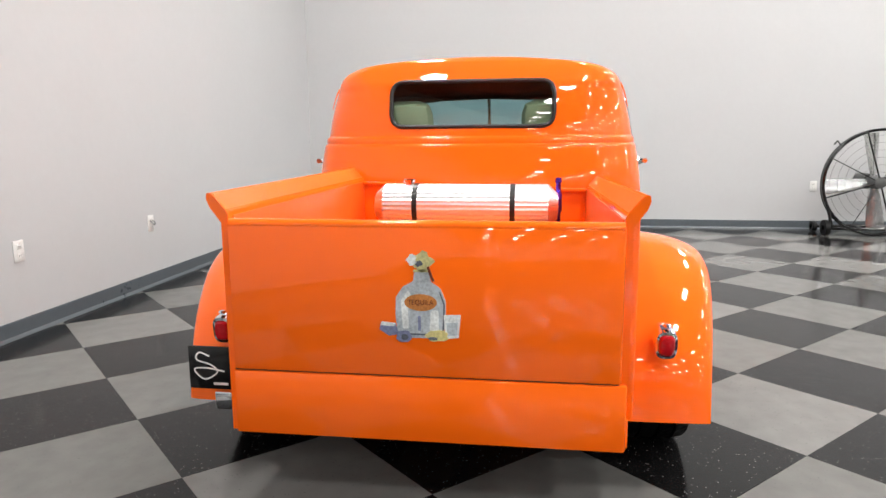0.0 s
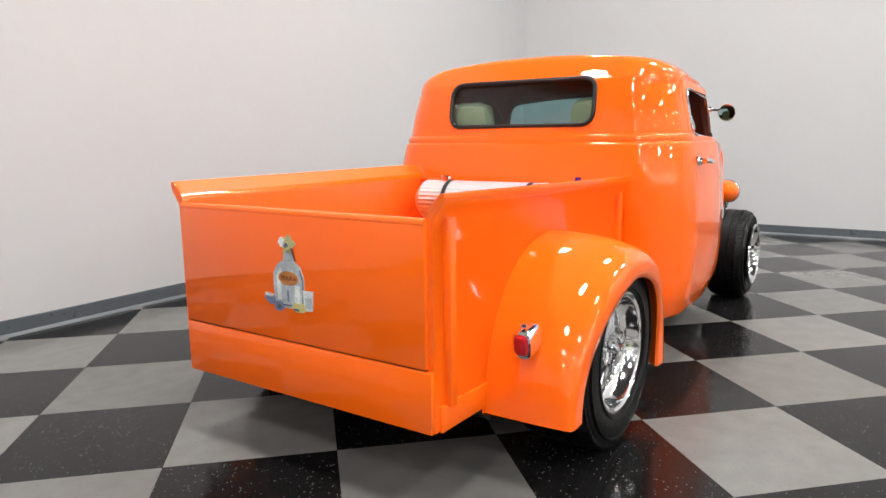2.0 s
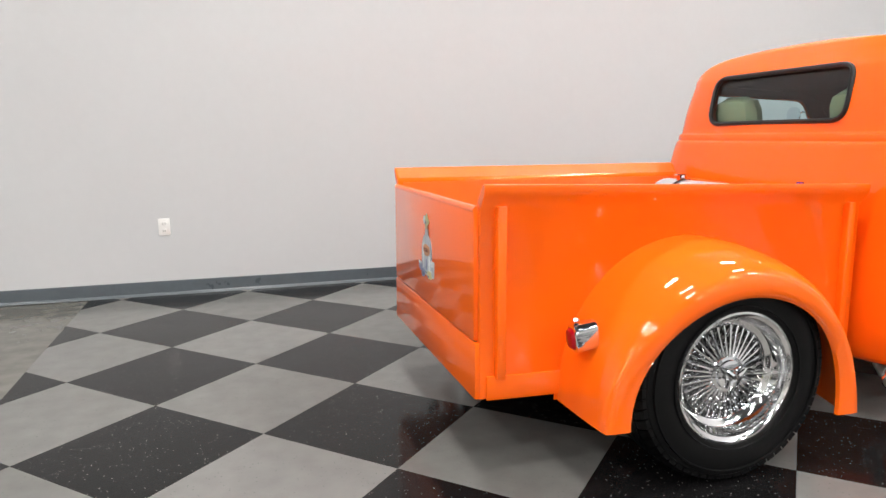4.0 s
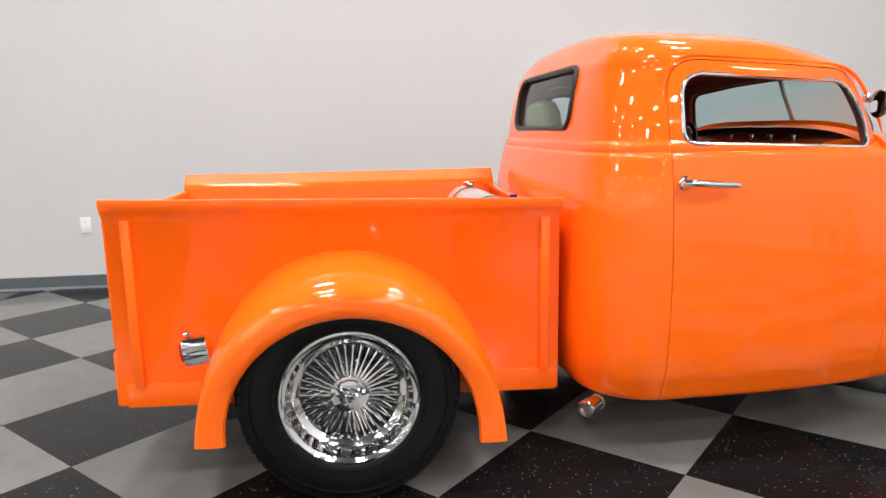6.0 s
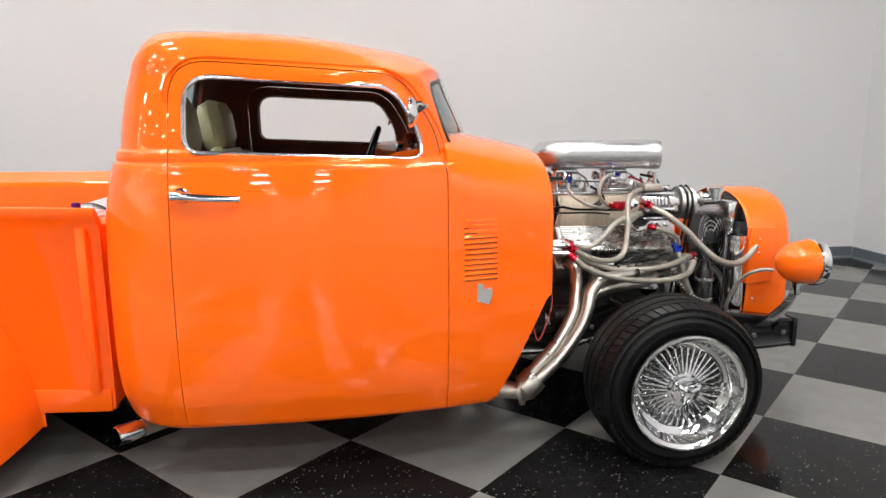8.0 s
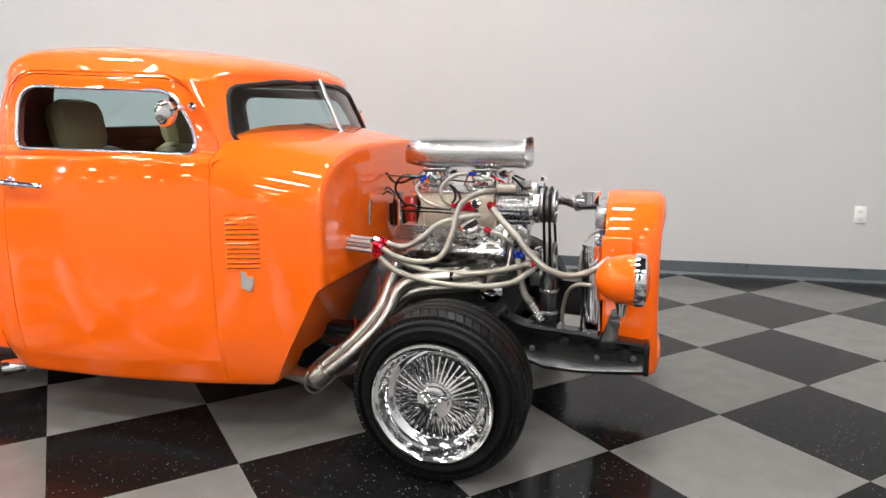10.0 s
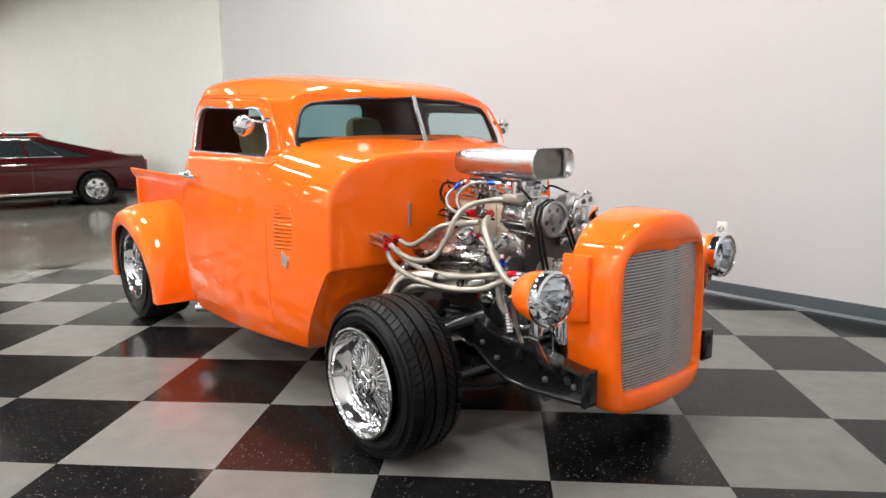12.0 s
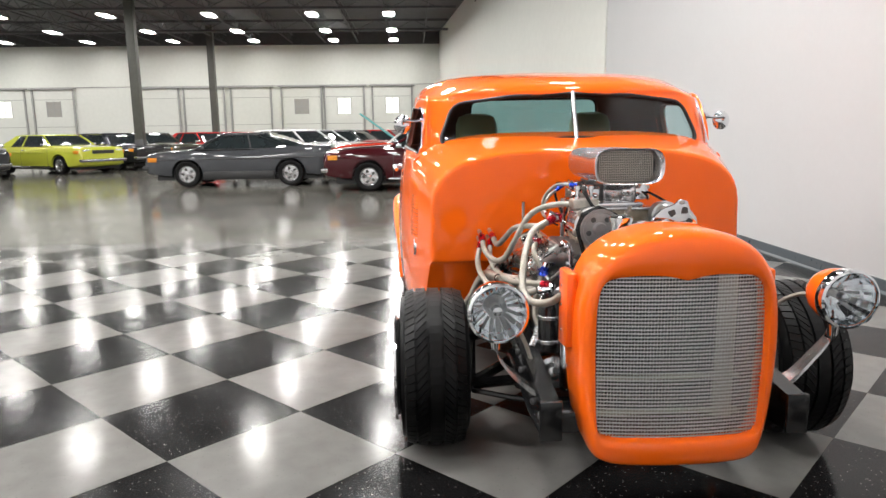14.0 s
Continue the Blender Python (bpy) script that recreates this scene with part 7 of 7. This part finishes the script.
car("dark grey hatchback with black lower trim parked in the hall", paint("dark_grey_paint", (0.055, 0.058, 0.064), 0.22), (-11.1, -4.87), -90, (4.42, 1.74, 1.27), 2.42, (0.98, 0.88, 0.84), (-1.85, -0.55, 0.35, 1.05), trim="car_black", rim="brushed", quarter=False)
car("maroon fastback with bright wheels parked in the hall", paint("maroon_paint", (0.05, 0.006, 0.009), 0.15), (-9.1, -0.33), -90, (4.6, 1.76, 1.27), 2.7, (0.93, 0.9, 0.9), (-2.0, -0.5, 0.28, 0.95), rim="chrome")
car("red coupe with a white roof parked in the hall", paint("bright_red_paint", (0.45, 0.03, 0.012)), (-11.8, -0.35), -90, (4.9, 1.85, 1.4), 2.8, (0.98, 0.95, 0.95), (-1.5, -0.95, 0.45, 1.05), roof="white_car")
lifted = car("turquoise classic car with its hood raised in the hall", paint("turquoise_paint", (0.16, 0.48, 0.48)), (-14.6, -0.2), -90, (4.9, 1.85, 1.42), 2.85, (0.98, 0.95, 0.93), (-1.5, -0.9, 0.45, 1.05), roof="white_car")
bm = box((0.0, -0.75, -0.03), (1.35, 0.75, 0.02), 0.015, Matrix.Translation((0.95, 0, 0.98)) @ pose(0, 0, 0, 0, -36, 0))
part("raised_hood", bm, paint("turquoise_hood", (0.16, 0.48, 0.48)), lifted)
car("lime green muscle car parked in the hall", paint("lime_paint", (0.44, 0.47, 0.05)), (-18.2, -13.1), 62, (4.8, 1.85, 1.32), 2.8, (0.95, 0.93, 0.92), (-1.7, -0.95, 0.4, 1.0), quarter=True)
car("charcoal muscle car with a chrome nose in the hall", paint("charcoal_paint", (0.035, 0.035, 0.037)), (-15.6, -14.6), 40, (4.8, 1.86, 1.34), 2.8, (0.95, 0.93, 0.93), (-1.7, -0.95, 0.4, 1.0))
car("dark green sedan with a chrome nose in the hall", paint("dark_green_paint", (0.02, 0.05, 0.03)), (-13.9, -15.8), 38, (4.8, 1.86, 1.36), 2.8, (0.96, 0.94, 0.93), (-1.6, -0.95, 0.45, 1.05))
for label, color, x, y, head in (("black muscle car parked in the far hall row", (0.02, 0.02, 0.022), -20.6, -12.2, 60), ("black and yellow coupe parked in the far hall row", (0.07, 0.07, 0.05), -22.6, -11.6, 60), ("bright red roadster parked in the far hall row", (0.5, 0.02, 0.02), -23.4, -9.6, 55),
                                 ("crimson coupe parked in the far hall row", (0.4, 0.015, 0.025), -24.6, -8.2, 60), ("silver grey sedan parked in the far hall row", (0.3, 0.31, 0.32), -25.8, -6.8, 60), ("white coupe parked in the hall row", (0.7, 0.7, 0.7), -15.2, -4.4, 65),
                                 ("pale silver coupe parked in the hall row", (0.55, 0.56, 0.57), -17.6, -4.2, 65), ("dark red convertible with a black top in the hall", (0.28, 0.012, 0.018), -20.2, -3.2, 70), ("cherry red pickup sized car in the hall", (0.42, 0.02, 0.02), -22.8, -1.9, 70),
                                 ("yellow coupe parked in the far hall row", (0.5, 0.5, 0.06), -27.0, -7.6, 60), ("white sedan parked along the far wall", (0.6, 0.6, 0.6), -27.5, -13.2, 60), ("deep red sedan parked along the far wall", (0.3, 0.02, 0.02), -26.4, -15.4, 60)):
    car(label, paint("car_paint", color), (x, y), head, (4.7, 1.82, 1.36), 2.75, (0.96, 0.93, 0.92), (-1.6, -0.9, 0.42, 1.02), roof="car_black" if "black top" in label else None)


# ---- checkered floor tiles ----
LIGHT_ODD = 1
TILE, EDGE_X, EDGE_Y = 0.61, -1.76, -9.0
ca, sa = math.cos(radians(0.13)), math.sin(radians(0.13))


def corner(a, b):
    x, y = 0.626 + a * 0.4313, -1.295 + b * 0.4313
    return Vector((ca * x - sa * y, sa * x + ca * y))


def clipped(poly, axis, limit, keep):
    out = []
    for i, p in enumerate(poly):
        q = poly[(i + 1) % len(poly)]
        ip, iq = (p[axis] - limit) * keep >= 0, (q[axis] - limit) * keep >= 0
        if ip:
            out.append(p)
        if ip != iq:
            out.append(p + (q - p) * ((limit - p[axis]) / (q[axis] - p[axis])))
    return out


def tile_mesh(name, poly, mat):
    """A thin tile with an eased edge, its outline about its own middle."""
    bm = bmesh.new()
    def inset(d):
        return [p * (1 - d / max(p.length, 0.01)) for p in poly]
    add_loft(bm, [[(*p, -0.003) for p in inset(0.0006)], [(*p, -0.0004) for p in inset(0.0006)], [(*p, 0.0) for p in inset(0.0018)]], True, (False, True))
    me = bpy.data.meshes.new(name)
    bmesh.ops.recalc_face_normals(bm, faces=bm.faces[:])
    bm.to_mesh(me)
    bm.free()
    me.materials.append(M[mat])
    return me


checker = tagged(mesh_object("floor_checker", box((EDGE_X, EDGE_Y, -0.004), (BACK_X, WALL_Y, -0.0025)), "dark_tile", None, 0), "checkered floor of black and grey vinyl tiles", "floor", kind="structure")
whole = {}
for a in range(-14, 20):
    for b in range(-26, 14):
        if (a + b) % 2 == 0:
            continue
        # a tile has its corners at (a-1, b), (a, b-1), (a+1, b), (a, b+1)
        poly = [corner(a - 1, b), corner(a, b - 1), corner(a + 1, b), corner(a, b + 1)]
        mid = (poly[0] + poly[2]) / 2
        cut = poly
        for axis, limit, keep in ((0, EDGE_X, 1), (0, BACK_X, -1), (1, WALL_Y, -1), (1, EDGE_Y, 1)):
            cut = clipped(cut, axis, limit, keep) if len(cut) > 2 else []
        if len(cut) < 3:
            continue
        mat = "light_tile" if a % 2 == LIGHT_ODD else "dark_tile"
        if len(cut) == 4 and all((p - q).length < 1e-6 for p, q in zip(cut, poly)):
            if mat not in whole:
                whole[mat] = tile_mesh("tile", [p - mid for p in poly], mat)
            me, at = whole[mat], mid
        else:
            at = sum(cut, Vector((0, 0))) / len(cut)
            me = tile_mesh("tile", [p - at for p in cut], mat)
        ob = new("tile", me)
        ob.parent = checker
        ob.location = (at.x, at.y, 0)
